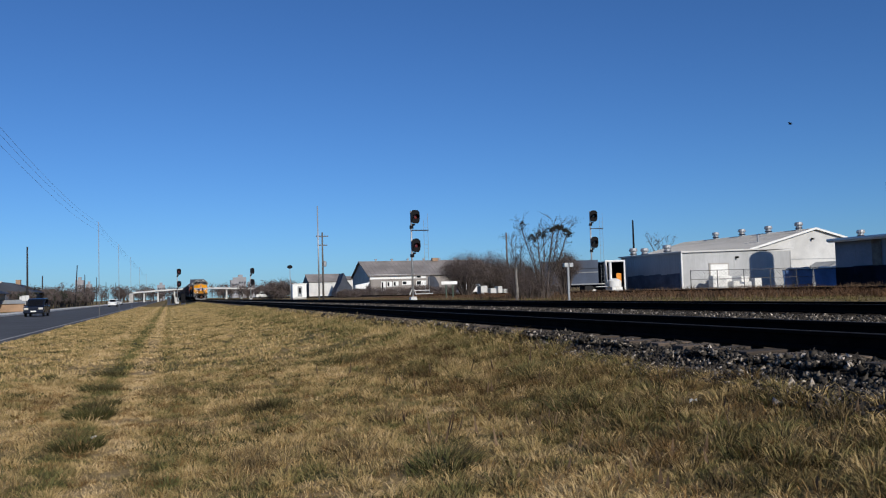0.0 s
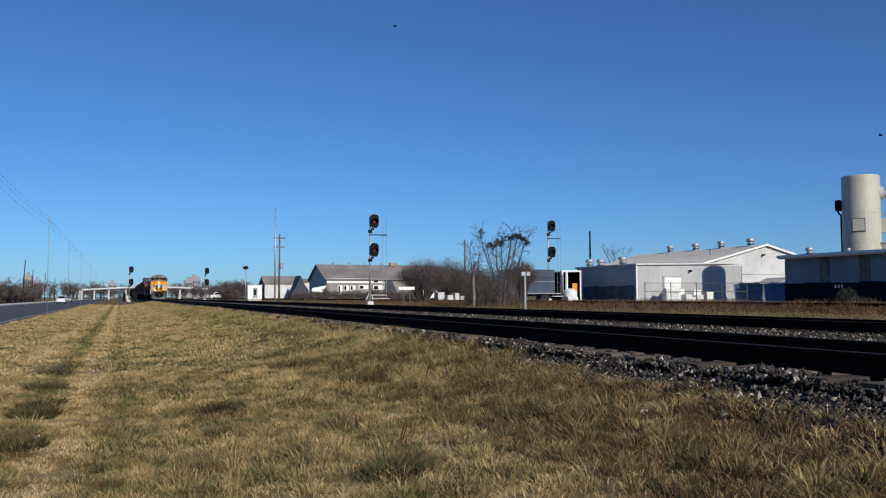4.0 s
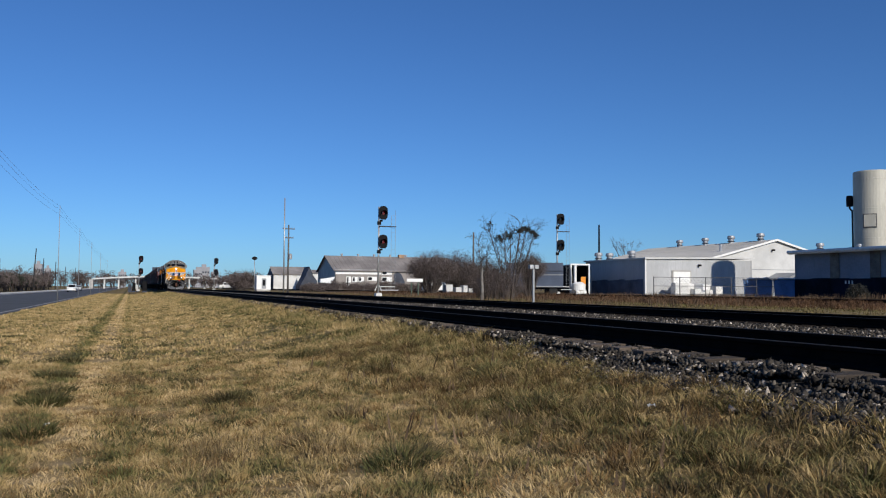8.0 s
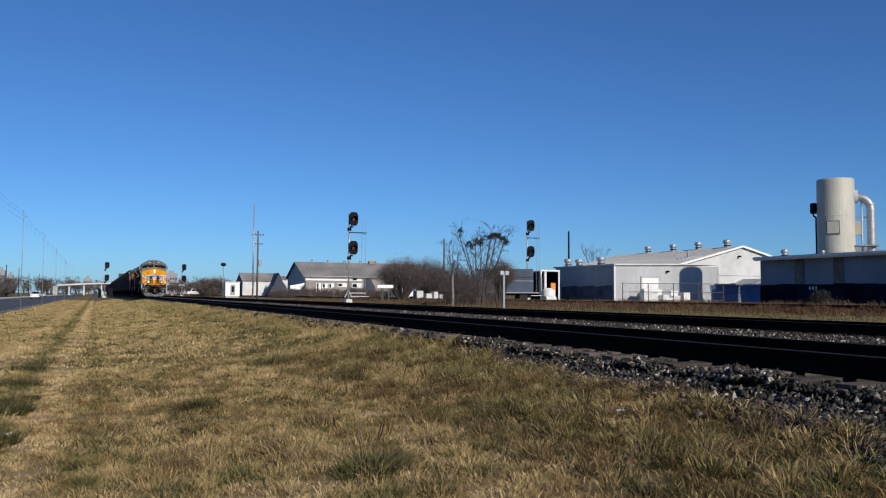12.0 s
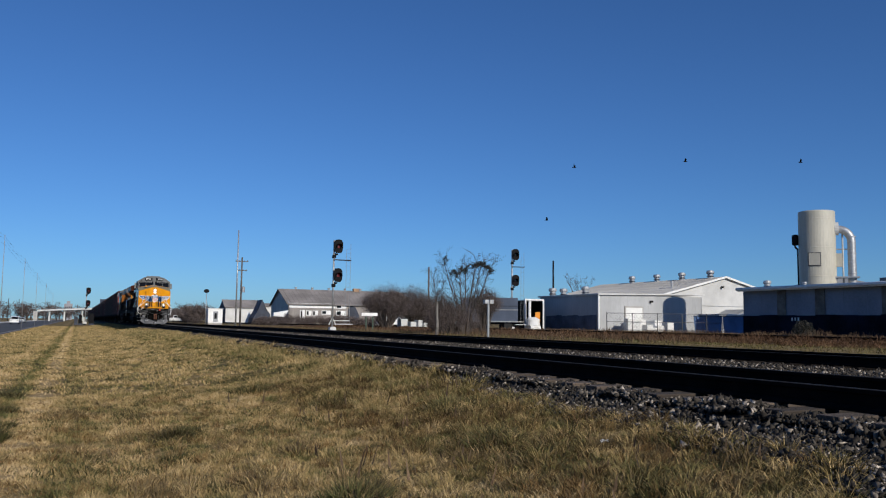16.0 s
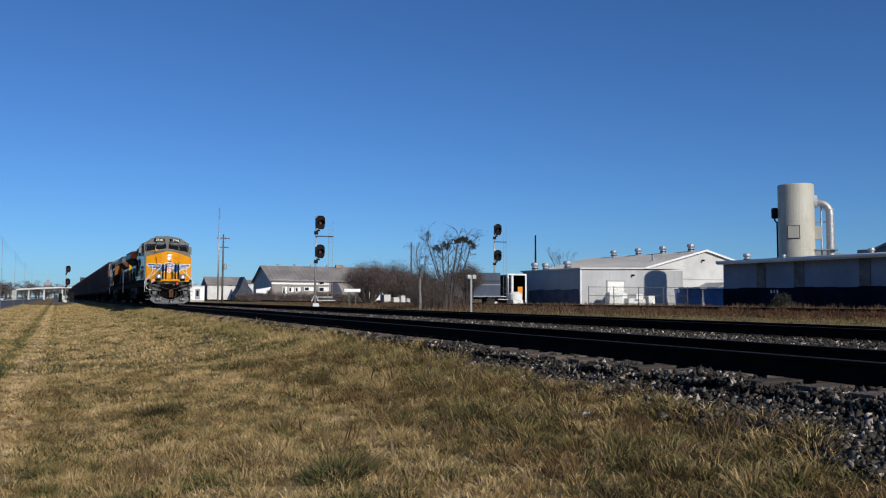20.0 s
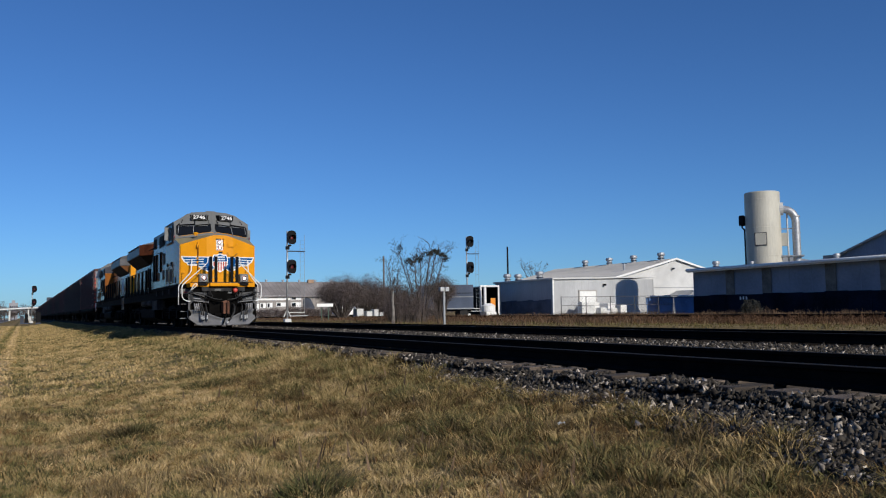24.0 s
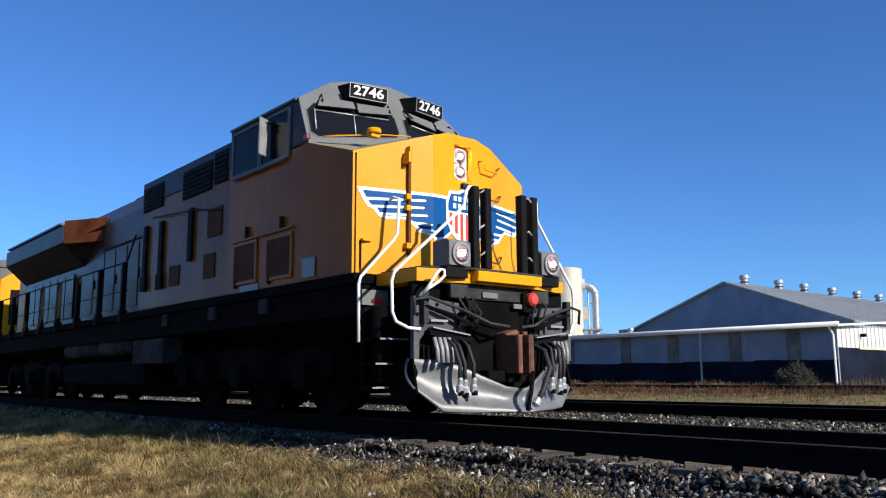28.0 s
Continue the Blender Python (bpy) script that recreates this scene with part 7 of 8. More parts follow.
# ---- trees and scrub ----
def branch_tree(name, x, y, z, h, spread, label, seed, levels=4, twigs=True, trunks=1, mat="bark", leafy=0, lean=(0, 0), r0=0.09):
    """Tapered trunk with limbs that fork; bare twigs, and dark leaf clumps where leafy."""
    T = thing(name, pose(x, y, z), label, "tree")
    rnd = random.Random(seed)
    wood = bmesh.new()
    tips = []

    def grow(p, d, length, r, level):
        pts = [p]
        n = 4
        for i in range(n):
            d = (d + Vector((rnd.uniform(-1, 1), rnd.uniform(-1, 1), rnd.uniform(-0.3, 0.6))) * 0.16).normalized()
            p = p + d * (length / n)
            pts.append(p)
        bm_tube(wood, pts, r, 5 if level > 1 else 7, r * 0.55, caps=False)
        if level >= levels:
            tips.append((p, d))
            return
        for k in range(rnd.choice((2, 3, 3))):
            a = pts[rnd.choice((2, 3, 4))] if k else p
            nd = (d + Vector((rnd.uniform(-1, 1) * spread, rnd.uniform(-1, 1) * spread, rnd.uniform(-0.15, 0.7)))).normalized()
            grow(a, nd, length * rnd.uniform(0.55, 0.8), r * 0.55, level + 1)
    for k in range(trunks):
        off = Vector((rnd.uniform(-1, 1), rnd.uniform(-1, 1), 0)) * (0.0 if trunks == 1 else spread * 1.2)
        grow(off, Vector((lean[0] + rnd.uniform(-0.2, 0.2), lean[1], 1)).normalized(), h * 0.42 * rnd.uniform(0.85, 1.1), r0, 0)
    part("trunk", wood, M[mat], T, "bare grey-brown trunk and limbs")
    rs = np.random.RandomState(seed)
    if twigs:
        vs, fs = [], []
        for p, d in tips:
            for j in range(9):
                e = p + (d * 0.5 + Vector(rs.uniform(-1, 1, 3)) * 0.8) * h * 0.085
                m_ = p.lerp(e, 0.5) + Vector(rs.uniform(-1, 1, 3)) * 0.05
                s = Vector(rs.uniform(-1, 1, 3)).normalized() * 0.012
                b = len(vs)
                vs += [tuple(p - s), tuple(p + s), tuple(m_ + s * 0.8), tuple(m_ - s * 0.8), tuple(e)]
                fs += [(b, b + 1, b + 2), (b, b + 2, b + 3), (b + 3, b + 2, b + 4)]
        if vs:
            mesh_from("brush", np.array(vs), np.array(fs), M["twig"], T)
    if leafy:
        clump_leaves(T, [p for p, d in tips if rs.rand() < leafy], 30, 0.32, 0.07, seed, "vine")
    return T


def clump_leaves(T, centres, per, radius, size, seed, mat, name="crown"):
    rs = np.random.RandomState(seed + 7)
    c = np.repeat(np.array([tuple(p) for p in centres]), per, 0)
    if not len(c):
        return
    n = len(c)
    c = c + rs.normal(0, 1, (n, 3)) * radius * np.array([1, 1, 0.7])
    u = rs.normal(size=(n, 3))
    u /= np.linalg.norm(u, axis=1)[:, None]
    w = np.cross(u, rs.normal(size=(n, 3)))
    w /= np.linalg.norm(w, axis=1)[:, None]
    s = size * rs.uniform(0.5, 1.5, (n, 1))
    lo, wi = (2.4, 0.16) if mat == "twig" else (1.0, 0.5)      # twigs are slivers
    v = np.stack([c - u * s * lo, c + w * s * wi, c + u * s * lo, c - w * s * wi], 1).reshape(-1, 3)
    f = 4 * np.arange(n)[:, None] + np.array([[0, 1, 2, 3]])
    return mesh_from(name, v, f, M[mat], T)


def scrub(name, x, y, z, rx, ry, h, label, seed, mat="twig", count=2600, size=0.10, stems=60, lift=0.0):
    """A thicket of bare stems and fine twigs with an uneven outline."""
    T = thing(name, pose(x, y, z), label, "bush")
    rs = np.random.RandomState(seed)
    bm = bmesh.new()
    cent = []
    for k in range(stems):
        a, r = rs.rand() * 6.28, rs.rand() ** 0.5
        px, py = rx * r * math.cos(a), ry * r * math.sin(a)
        top = lift + (h - lift) * (1 - 0.55 * r * r) * rs.uniform(0.45 if lift else 0.55, 1.05)
        q = Vector((px * 1.12, py * 1.12, top))
        k0 = 0.12 if lift else 0.8
        mid = Vector((px * (0.75 if lift else 1) + rs.uniform(-0.2, 0.2), py * (0.75 if lift else 1) + rs.uniform(-0.2, 0.2), max(lift, top * 0.5)))
        bm_tube(bm, [(px * k0, py * k0, -0.1), mid, q], 0.035, 4, 0.008, caps=False)
        cent += [mid.lerp(q, t) for t in (0.0, 0.35, 0.65, 0.9)]
    part("brushwood", bm, M["bark"], T)
    clump_leaves(T, cent, max(1, 3 * count // len(cent)), 0.11 * (rx + h) * 0.5, size * 0.6, seed, mat, "brush")
    return T


def fan_tree(x, y, z, limbs, label, seed, vine=()):
    """A low multi-stemmed tree: limbs fan out from the foot and fork into drooping twigs."""
    T = thing("bare_tree", pose(x, y, z), label, "tree")
    rnd = random.Random(seed)
    wood, tips = bmesh.new(), []

    def fork(p, d, length, r, level):
        pts = [p]
        for i in range(3):
            d = (d + Vector((rnd.uniform(-1, 1), rnd.uniform(-1, 1), rnd.uniform(-0.7, 0.5))) * 0.28).normalized()
            p = p + d * length / 3
            pts.append(p)
        bm_tube(wood, pts, r, 4, r * 0.45, caps=False)
        tips.append(p)
        if level:
            for k in range(3):
                q = pts[rnd.choice((1, 2, 3))]
                fork(q, (d + Vector((rnd.uniform(-1, 1), rnd.uniform(-1, 1), rnd.uniform(-0.6, 0.7))) * 0.8).normalized(), length * rnd.uniform(0.45, 0.75), r * 0.6, level - 1)
    for k, (dx, dy, h, r) in enumerate(limbs):
        foot = Vector((dx * 0.12 + rnd.uniform(-0.15, 0.15), dy * 0.12, -0.1))
        top = Vector((dx, dy, h))
        pts = [foot, foot.lerp(top, 0.35) + Vector((-dx * 0.10, 0, 0.15)), foot.lerp(top, 0.7) + Vector((rnd.uniform(-0.1, 0.1), 0, 0.1)), top]
        bm_tube(wood, pts, r, 7, r * 0.35, caps=False)
        for q in (0.4, 0.5, 0.6, 0.7, 0.8, 0.9, 1.0):
            p = foot.lerp(top, q)
            for j in range(2):
                d = ((top - foot).normalized() + Vector((rnd.uniform(-1, 1), rnd.uniform(-1, 1), rnd.uniform(-0.4, 0.6))) * 0.9).normalized()
                fork(p, d, h * 0.17, max(r * 0.28, 0.014), 2)
    part("trunk", wood, M["bark"], T, "bare grey-brown limbs and twigs")
    clump_leaves(T, [Vector((a, b, c)) for a, b, c in vine for _ in range(1)], 36, 0.075, 0.042, seed, "vine", "vine")
    rs = np.random.RandomState(seed)
    clump_leaves(T, [t for t in tips if rs.rand() < 0.5], 3, 0.05, 0.03, seed + 1, "vine", "twigwork")
    return T


_v = [(0.60 + 0.026 * k, 0.2 * math.sin(k * 0.9), 4.95 + 0.38 * math.sin(0.055 * k + 0.2) + 0.10 * math.sin(k * 0.41) - 0.16 * abs(math.sin(k * 1.7)) ** 3) for k in range(62)]
_v += [(-1.15 + 0.036 * k, 0.15 * math.sin(k * 1.1), 4.5 + 0.012 * k + 0.16 * math.sin(k * 0.35) - 0.3 * abs(math.sin(k * 0.8)) ** 4) for k in range(40)] + [(-1.62, 0, 5.25), (-1.5, 0, 5.42), (-1.70, 0, 5.6), (-1.68, 0, 5.12), (-1.75, 0, 5.45), (-1.62, 0, 5.65)]
fan_tree(26.05, 54.0, -0.3, [(-1.6, 0.2, 5.1, 0.045), (-1.15, 0.3, 4.5, 0.05), (-0.6, -0.3, 4.4, 0.06), (0.1, 0.3, 4.9, 0.07), (0.7, -0.2, 5.1, 0.07), (1.35, 0.2, 5.2, 0.06), (2.0, 0.0, 5.0, 0.05), (1.5, -0.3, 3.9, 0.05)],
         "bare multi-stemmed tree with dark vines over its crown", 21, _v)
fan_tree(24.0, 54.4, -0.3, [(-0.3, 0.1, 4.3, 0.04), (0.0, 0.2, 3.8, 0.04), (0.25, -0.2, 3.5, 0.04)], "slim bare winter sapling", 8)
M["pale_wood"] = material("pale_dead_wood", (0.22, 0.20, 0.18), 0.9, 0, 0.2, 3, 30, 0.3)
S = thing("tree_stump", pose(22.2, 50.4, -0.3), "pale broken tree trunk standing among weeds", "stump")
part("trunk", tube([(0, 0, 0), (0.03, 0, 0.8), (-0.02, 0, 1.6), (0.02, 0.02, 2.25)], 0.11, 9, 0.07), M["pale_wood"], S)
scrub("thicket", 25.2, 54.4, -0.3, 1.7, 1.0, 3.3, "brown leafless thicket at the foot of the trees", 31, count=19000, size=0.045, stems=120)
scrub("thicket", 31.1, 84.5, -0.2, 2.5, 2.2, 4.9, "rounded brown leafless thicket", 32, count=15000, size=0.085, stems=130, lift=2.1)
scrub("thicket", 35.0, 87.0, -0.2, 2.6, 2.2, 5.0, "rounded brown leafless thicket", 33, count=14000, size=0.085, stems=110, lift=2.1)
scrub("thicket", 39.0, 88.5, -0.2, 2.6, 2.2, 4.3, "brown leafless thicket behind the trailer", 37, count=9000, size=0.11, stems=100)
scrub("thicket", 28.2, 55.3, -0.3, 1.15, 1.0, 3.5, "brown leafless crown arching over before the trailer", 34, count=10000, size=0.05, stems=70, lift=2.0)
scrub("green_bush", 45.6, 22.9, -0.2, 1.0, 0.9, 1.5, "olive green bush before the long shed", 35, mat="leaf_dark", count=2600, size=0.08)
scrub("green_bush", 46.4, 41.8, -0.2, 0.7, 0.6, 1.3, "dark green bush before the long shed", 36, mat="vine", count=1200, size=0.08)
for k, (x, y, w, hh) in enumerate(((33.5, 152, 2.6, 1.7), (37.5, 153, 3.0, 2.2), (42.5, 154, 3.2, 1.9), (47.5, 154.5, 3.2, 2.3), (53.0, 155, 3.4, 2.0), (29.5, 140, 2.0, 1.6))):
    scrub("brush_clump", x, y, -0.2, w, 1.6, hh, "low brown leafless brush before the barn", 80 + k, count=3000, size=0.13, stems=60)
branch_tree("bare_tree", 84.0, 125.0, -0.2, 8.2, 0.6, "bare tree behind the hall", 41, levels=4, r0=0.16)


def weeds(name, x0, x1, y0, y1, n, h, seed, label):
    """Dead brown weed stalks in a belt."""
    rs = np.random.RandomState(seed)
    x, y = x0 + (x1 - x0) * rs.rand(n), y0 + (y1 - y0) * rs.rand(n)
    cl = np.array([noise.noise((a * 0.5, b * 0.35, 2)) for a, b in zip(x, y)])
    k = cl > -0.15
    x, y, cl = x[k], y[k], cl[k]
    n = len(x)
    hh = h * (0.5 + 1.1 * np.clip(cl, 0, 1)) * rs.uniform(0.5, 1.3, n)
    z = np.array([ground_z(a, b) for a, b in zip(x, y)])
    a = rs.rand(n) * 6.28
    p = np.stack([x, y, z], -1)
    e = p + np.stack([np.cos(a) * 0.3 * hh, np.sin(a) * 0.3 * hh, hh], -1)
    s = np.stack([np.cos(a + 1.57), np.sin(a + 1.57), 0 * a], -1) * 0.02
    v = np.stack([p - s, p + s, e], 1).reshape(-1, 3)
    f = np.arange(3 * n).reshape(-1, 3)
    tagged(mesh_from(name, v, f, M["weed"]), label, "weeds", kind="stuff")


M["weed"] = material("dead_weeds", (0.135, 0.088, 0.052), 0.95, 0, 0.2, 0.5, 10, 0.0, island=0.4)
weeds("dead_weeds", 44.0, 48.5, 12, 62, 9000, 0.5, 51, "dead brown weeds along the shed")
weeds("dead_weeds", 36.5, 46, 50, 90, 9000, 0.45, 52, "dead brown weeds along the third track")
weeds("dead_weeds", 20, 31, 30, 110, 9000, 0.45, 53, "dead brown weeds beyond the second track")
weeds("tall_stalks", 2.2, 4.9, 3.0, 14, 160, 0.26, 54, "scattered tall dry stalks in the verge")


# ---- the far side of the street ----
def tree_row(name, x0, y0, x1, y1, h, n, depth, label, seed, mat="twig", size=0.35, per=110, trunks=True):
    """A distant row of bare trees or scrub: stems and many fine clumps in one thing."""
    T = thing(name, pose(0, 0, 0), label, "trees", kind="stuff")
    rs = np.random.RandomState(seed)
    bm = bmesh.new()
    cent = []
    for k in range(n):
        t = (k + rs.rand()) / n
        x, y = x0 + (x1 - x0) * t + rs.uniform(-1, 1) * depth, y0 + (y1 - y0) * t + rs.uniform(-1, 1) * depth
        hh = h * rs.uniform(0.55, 1.1)
        w = hh * rs.uniform(0.3, 0.5)
        for j in range(5):
            e = Vector((x + rs.uniform(-1, 1) * w, y + rs.uniform(-1, 1) * w, hh * rs.uniform(0.7, 1.0)))
            bm_tube(bm, [(x, y, min(-0.3, ground_z(x, y) - 0.1)), Vector((x, y, hh * 0.3)).lerp(e, 0.3), e], hh * 0.018, 4, hh * 0.004, caps=False)
            cent += [Vector((x, y, hh * 0.25)).lerp(e, q) for q in (0.35, 0.7, 0.95)]
        cent.append(Vector((x, y, hh * 0.3)))
    part("wood", bm, M["bark"], T)
    clump_leaves(T, cent, per // 16 + 1, h * 0.11, size, seed, mat, "crowns")
    return T


tree_row("scrub_row", -21.6, 138, -22.6, 268, 2.9, 60, 0.8, "dark scrub and bare trees along the street", 61, size=0.20, per=420)
tree_row("scrub_row", -22.2, 140, -23.0, 270, 2.7, 60, 0.8, "dark evergreen scrub along the street", 62, "leaf_dark", 0.20, 700)
tree_row("tree_row", -60, 430, -10, 520, 9, 30, 8, "distant bare trees beyond the overpass", 63, size=0.6, per=130)
tree_row("tree_row", -10, 480, 60, 520, 8, 34, 8, "distant bare trees beyond the overpass", 64, size=0.6, per=130)
tree_row("tree_row", 30, 300, 110, 330, 6.5, 34, 6, "distant bare trees behind the barns", 65, size=0.5, per=130)
tree_row("tree_row", 90, 240, 220, 260, 7.0, 44, 6, "distant bare trees behind the warehouses", 66, size=0.5, per=240)
tree_row("tree_row", 150, 150, 330, 60, 6.0, 50, 6, "distant bare trees behind the sheds", 68, size=0.5, per=200)
tree_row("scrub_row", 24, 175, 31, 300, 4.0, 34, 1.6, "brown brush bank beside the tracks", 67, size=0.35, per=360)
# Two rows out of view, added to keep low sky off the train's side.
tree_row("tree_row", -27, -80, -26, 98, 7.5, 40, 2.5, "unseen bare trees added along the street to block low sky", 69, size=0.45, per=420)
tree_row("scrub_row", -24, -80, -24, 98, 3.0, 40, 1.2, "dark evergreen scrub along the street", 70, "leaf_dark", 0.40, 420)

# ---- street side: houses, poles, overpass, skyline ----
H = thing("house", pose(-27.5, 128, -0.55), "low brick house with a dark pitched roof", "house")
part("wall", box(-5, 5, -4, 4, 0, 2.6), M["brick"], H, "tan brick wall")
part("roof", prism([(-5.8, 2.5), (0, 4.4), (5.8, 2.5)], 1, -4.6, 4.6), M["dark_wall"], H, "dark blue-grey shingle roof")
part("door", box(3.0, 3.9, -4.06, -4.0, 0, 2.1), M["white_paint"], H)
part("window", box(-3.6, -1.8, -4.05, -4.0, 1.0, 2.0), M["white_paint"], H)
H = thing("house", pose(-24.9, 150, -0.58), "larger dark house with a hipped roof behind the scrub", "house")
part("wall", box(-4, 4, -4, 4, 0, 2.9), M["dark_wall"], H)
part("roof", prism([(-4.7, 2.8), (-0.3, 4.6), (1.6, 4.2), (4.7, 2.8)], 1, -4.6, 4.6), M["dark_wall"], H, "dark roof")
part("gable_trim", prism([(-4.75, 2.72), (-0.3, 4.55), (-0.3, 4.75), (-4.75, 2.92)], 1, -4.7, -4.61), M["white_metal"], H, "white trim")
part("window", box(-2.4, -1.2, -4.05, -4.0, 1.3, 2.4), M["white_metal"], H)
part("window", box(1.2, 2.4, -4.05, -4.0, 1.3, 2.4), M["white_metal"], H)
part("chimney", box(1.0, 1.7, -0.5, 0.5, 4.0, 5.0), M["brick"], H)
H = thing("low_wall_sign", pose(-20.8, 128, -0.62), "low tan brick store with a pale roof beside the footway", "shed")
part("wall", box(-1.6, 1.6, -0.3, 0.3, 0, 1.1), M["brick"], H)
part("roof", prism([(-0.5, 1.1), (0.2, 1.65), (1.2, 1.65), (1.6, 1.1)], 0, -1.9, 1.9), M["grey_metal"], H, "pale sheet roof")

street_poles = []
for x, y, h, lean in ((-18.3, 123.5, 8.5, 0), (-20.9, 209, 9.4, 3), (-21.3, 160, 5.6, 0), (-22.0, 245, 8.2, 0), (-22.5, 290, 8.6, 0), (-23, 340, 8.0, 0), (-23, 400, 9.0, 0)):
    pole("utility_pole", x, y, -0.68, h + 0.4, 0.15, "dark wooden utility pole along the street", (), mat=M["dark_pole"], lean=lean, group="street poles")
lamp_h = 7.0
for y in (72.0, 100.0, 131.0, 170.0, 220.0):
    L = pole("light_pole", -5.40, y, -0.9, lamp_h + 0.9, 0.032, "slim grey steel pole between street and verge", mat=M["grey_metal"], group="verge poles")
for k, (dx, dz) in enumerate(((-0.035, 0.0), (0.0, -0.3), (0.035, -0.7))):
    ys = [-30.0, 20.0, 72.0, 100.0, 131.0, 170.0, 220.0]
    pts = []
    for a, b in zip(ys, ys[1:]):
        for i in range(10):
            t = i / 10
            pts.append((-5.40 + dx, a + (b - a) * t, lamp_h - 0.05 + dz - 4 * t * (1 - t) * 0.0002 * (b - a) ** 2))
    pts.append((-5.40 + dx, ys[-1], lamp_h - 0.05 + dz))
    W_ = tagged(part("overhead_wire", tube(pts, 0.006, 4), M["galv"]), "thin dark overhead wire along the verge", "wire", "overhead wires")
for y in (20.0, -30.0):
    L = pole("light_pole", -5.40, y, -0.9, lamp_h + 0.9, 0.032, "slim grey steel pole between street and verge", mat=M["grey_metal"], group="verge poles")

for x, y, w in ((-13.6, 119.3, 0.42), (-20.3, 132, 0.3)):
    S = thing("road_sign", pose(x if x < -17 else -17.9, y, -0.66), "small pale road sign on a post", "sign", "road signs")
    part("post", tube([(0, 0, 0), (0, 0, 2.2)], 0.035, 6), M["galv"], S)
    part("plate", box(-w, w, -0.02, 0.02, 1.5, 2.2, 0.005), M["white_metal"], S)

# overpass: arched white deck on piers, far down the line
O = thing("overpass", pose(0, 0, 0), "distant white concrete road overpass on piers", "bridge")
bm = bmesh.new()
n = 24


def deck_z(x):
    return 3.35 + 1.05 * math.sin(math.pi * (x + 13) / 50)


rows = []
for i in range(n + 1):
    x = -13 + 50 * i / n
    z = deck_z(x)
    rows.append([bm.verts.new((x, y, zz)) for y, zz in ((329, z + 0.15), (338, z + 0.15), (338, z - 0.35), (329, z - 0.35))])
for a, b in zip(rows, rows[1:]):
    for i in range(4):
        bm.faces.new((a[i], a[(i + 1) % 4], b[(i + 1) % 4], b[i]))
bm.faces.new(rows[0])
bm.faces.new(rows[-1])
bmesh.ops.recalc_face_normals(bm, faces=list(bm.faces))
part("deck", bm, M["white_metal"], O, "white concrete deck")
for x in (-9.0, -4.0, 2.0, 12.0, 21.5, 27.5, 33.5):
    for y in (330.5, 336.5):
        part("pier", box(x - 0.24, x + 0.24, y - 0.3, y + 0.3, -0.4, deck_z(x) - 0.45), M["white_metal"], O)
for i in range(26):
    x = -12.5 + 49 * i / 25
    part("rail_post", box(x - 0.05, x + 0.05, 329.0, 329.1, deck_z(x) + 0.15, deck_z(x) + 0.6), M["concrete"], O)
part("abutment", box(-14.2, -12.8, 329, 338, -0.4, 3.0), M["concrete"], O)
part("abutment", box(36.6, 40, 329, 338, -0.4, 2.7), M["white_metal"], O)

# skyline
M["haze_tower"] = material("hazy_tower", (0.30, 0.30, 0.32), 0.8, 0, 0.08, 0.05, 0.6, 0.0)
for x, y, w, h in ((-57, 600, 2.6, 15), (-53, 620, 2.0, 12.5), (-6, 700, 3, 12), (46, 620, 3, 13), (52, 640, 4, 15.5), (60, 640, 2.6, 12)):
    B = thing("tower_block", pose(x, y, 0), "distant pale block on the skyline", "building", "skyline blocks")
    part("wall", box(-w, w, -w, w, -0.5, h, 0.2), M["haze_tower"], B)
    part("plant_room", box(-w * 0.4, w * 0.4, -w * 0.4, w * 0.4, h, h + 2), M["haze_tower"], B)
    for i in range(4):
        for j in range(3):
            part("window_band", box(-w + 0.6 + i * w * 0.48, -w + 0.6 + i * w * 0.48 + w * 0.3, -w - 0.1, -w, 3 + j * (h - 4) / 3, 4.4 + j * (h - 4) / 3), M["dark_wall"], B)
G = thing("sign_gantry", pose(9.5, 300, 0), "distant dark sign board beside the overpass", "sign")
part("post", box(-0.2, 0.2, -0.2, 0.2, -0.3, 5.2), M["galv"], G)
part("board", box(-2.4, 2.4, -0.15, 0.15, 5.0, 7.2), M["dark_wall"], G)
M["green_post"] = material("dull_green_paint", (0.06, 0.10, 0.07), 0.7)
S = thing("platform_sign", pose(26.1, 75.6, -0.15), "long white sign board on posts beside the yard", "sign")
part("board", box(-0.82, 0.82, -0.05, 0.05, 1.30, 1.60), M["white_paint"], S)
for s in (-0.35, 0.35):
    part("post", box(s - 0.05, s + 0.05, -0.05, 0.05, 0, 1.3), M["green_post"], S, "dull green post")
for x, y, w, h in ((33.0, 84.4, 0.40, 1.15), (33.95, 84.0, 0.34, 0.85), (34.6, 83.6, 0.25, 1.05), (35.15, 83.4, 0.22, 0.75)):
    G = thing("pallet_box", pose(x, y, -0.2, 0, 0, 10 * w), "white stacked goods under the bare trees", "box", "goods under the trees")
    part("carton", box(-w, w, -0.5, 0.5, 0.15, h, 0.03), M["white_metal"], G)
    part("pallet", box(-w, w, -0.5, 0.5, 0.0, 0.14), M["tie"], G)


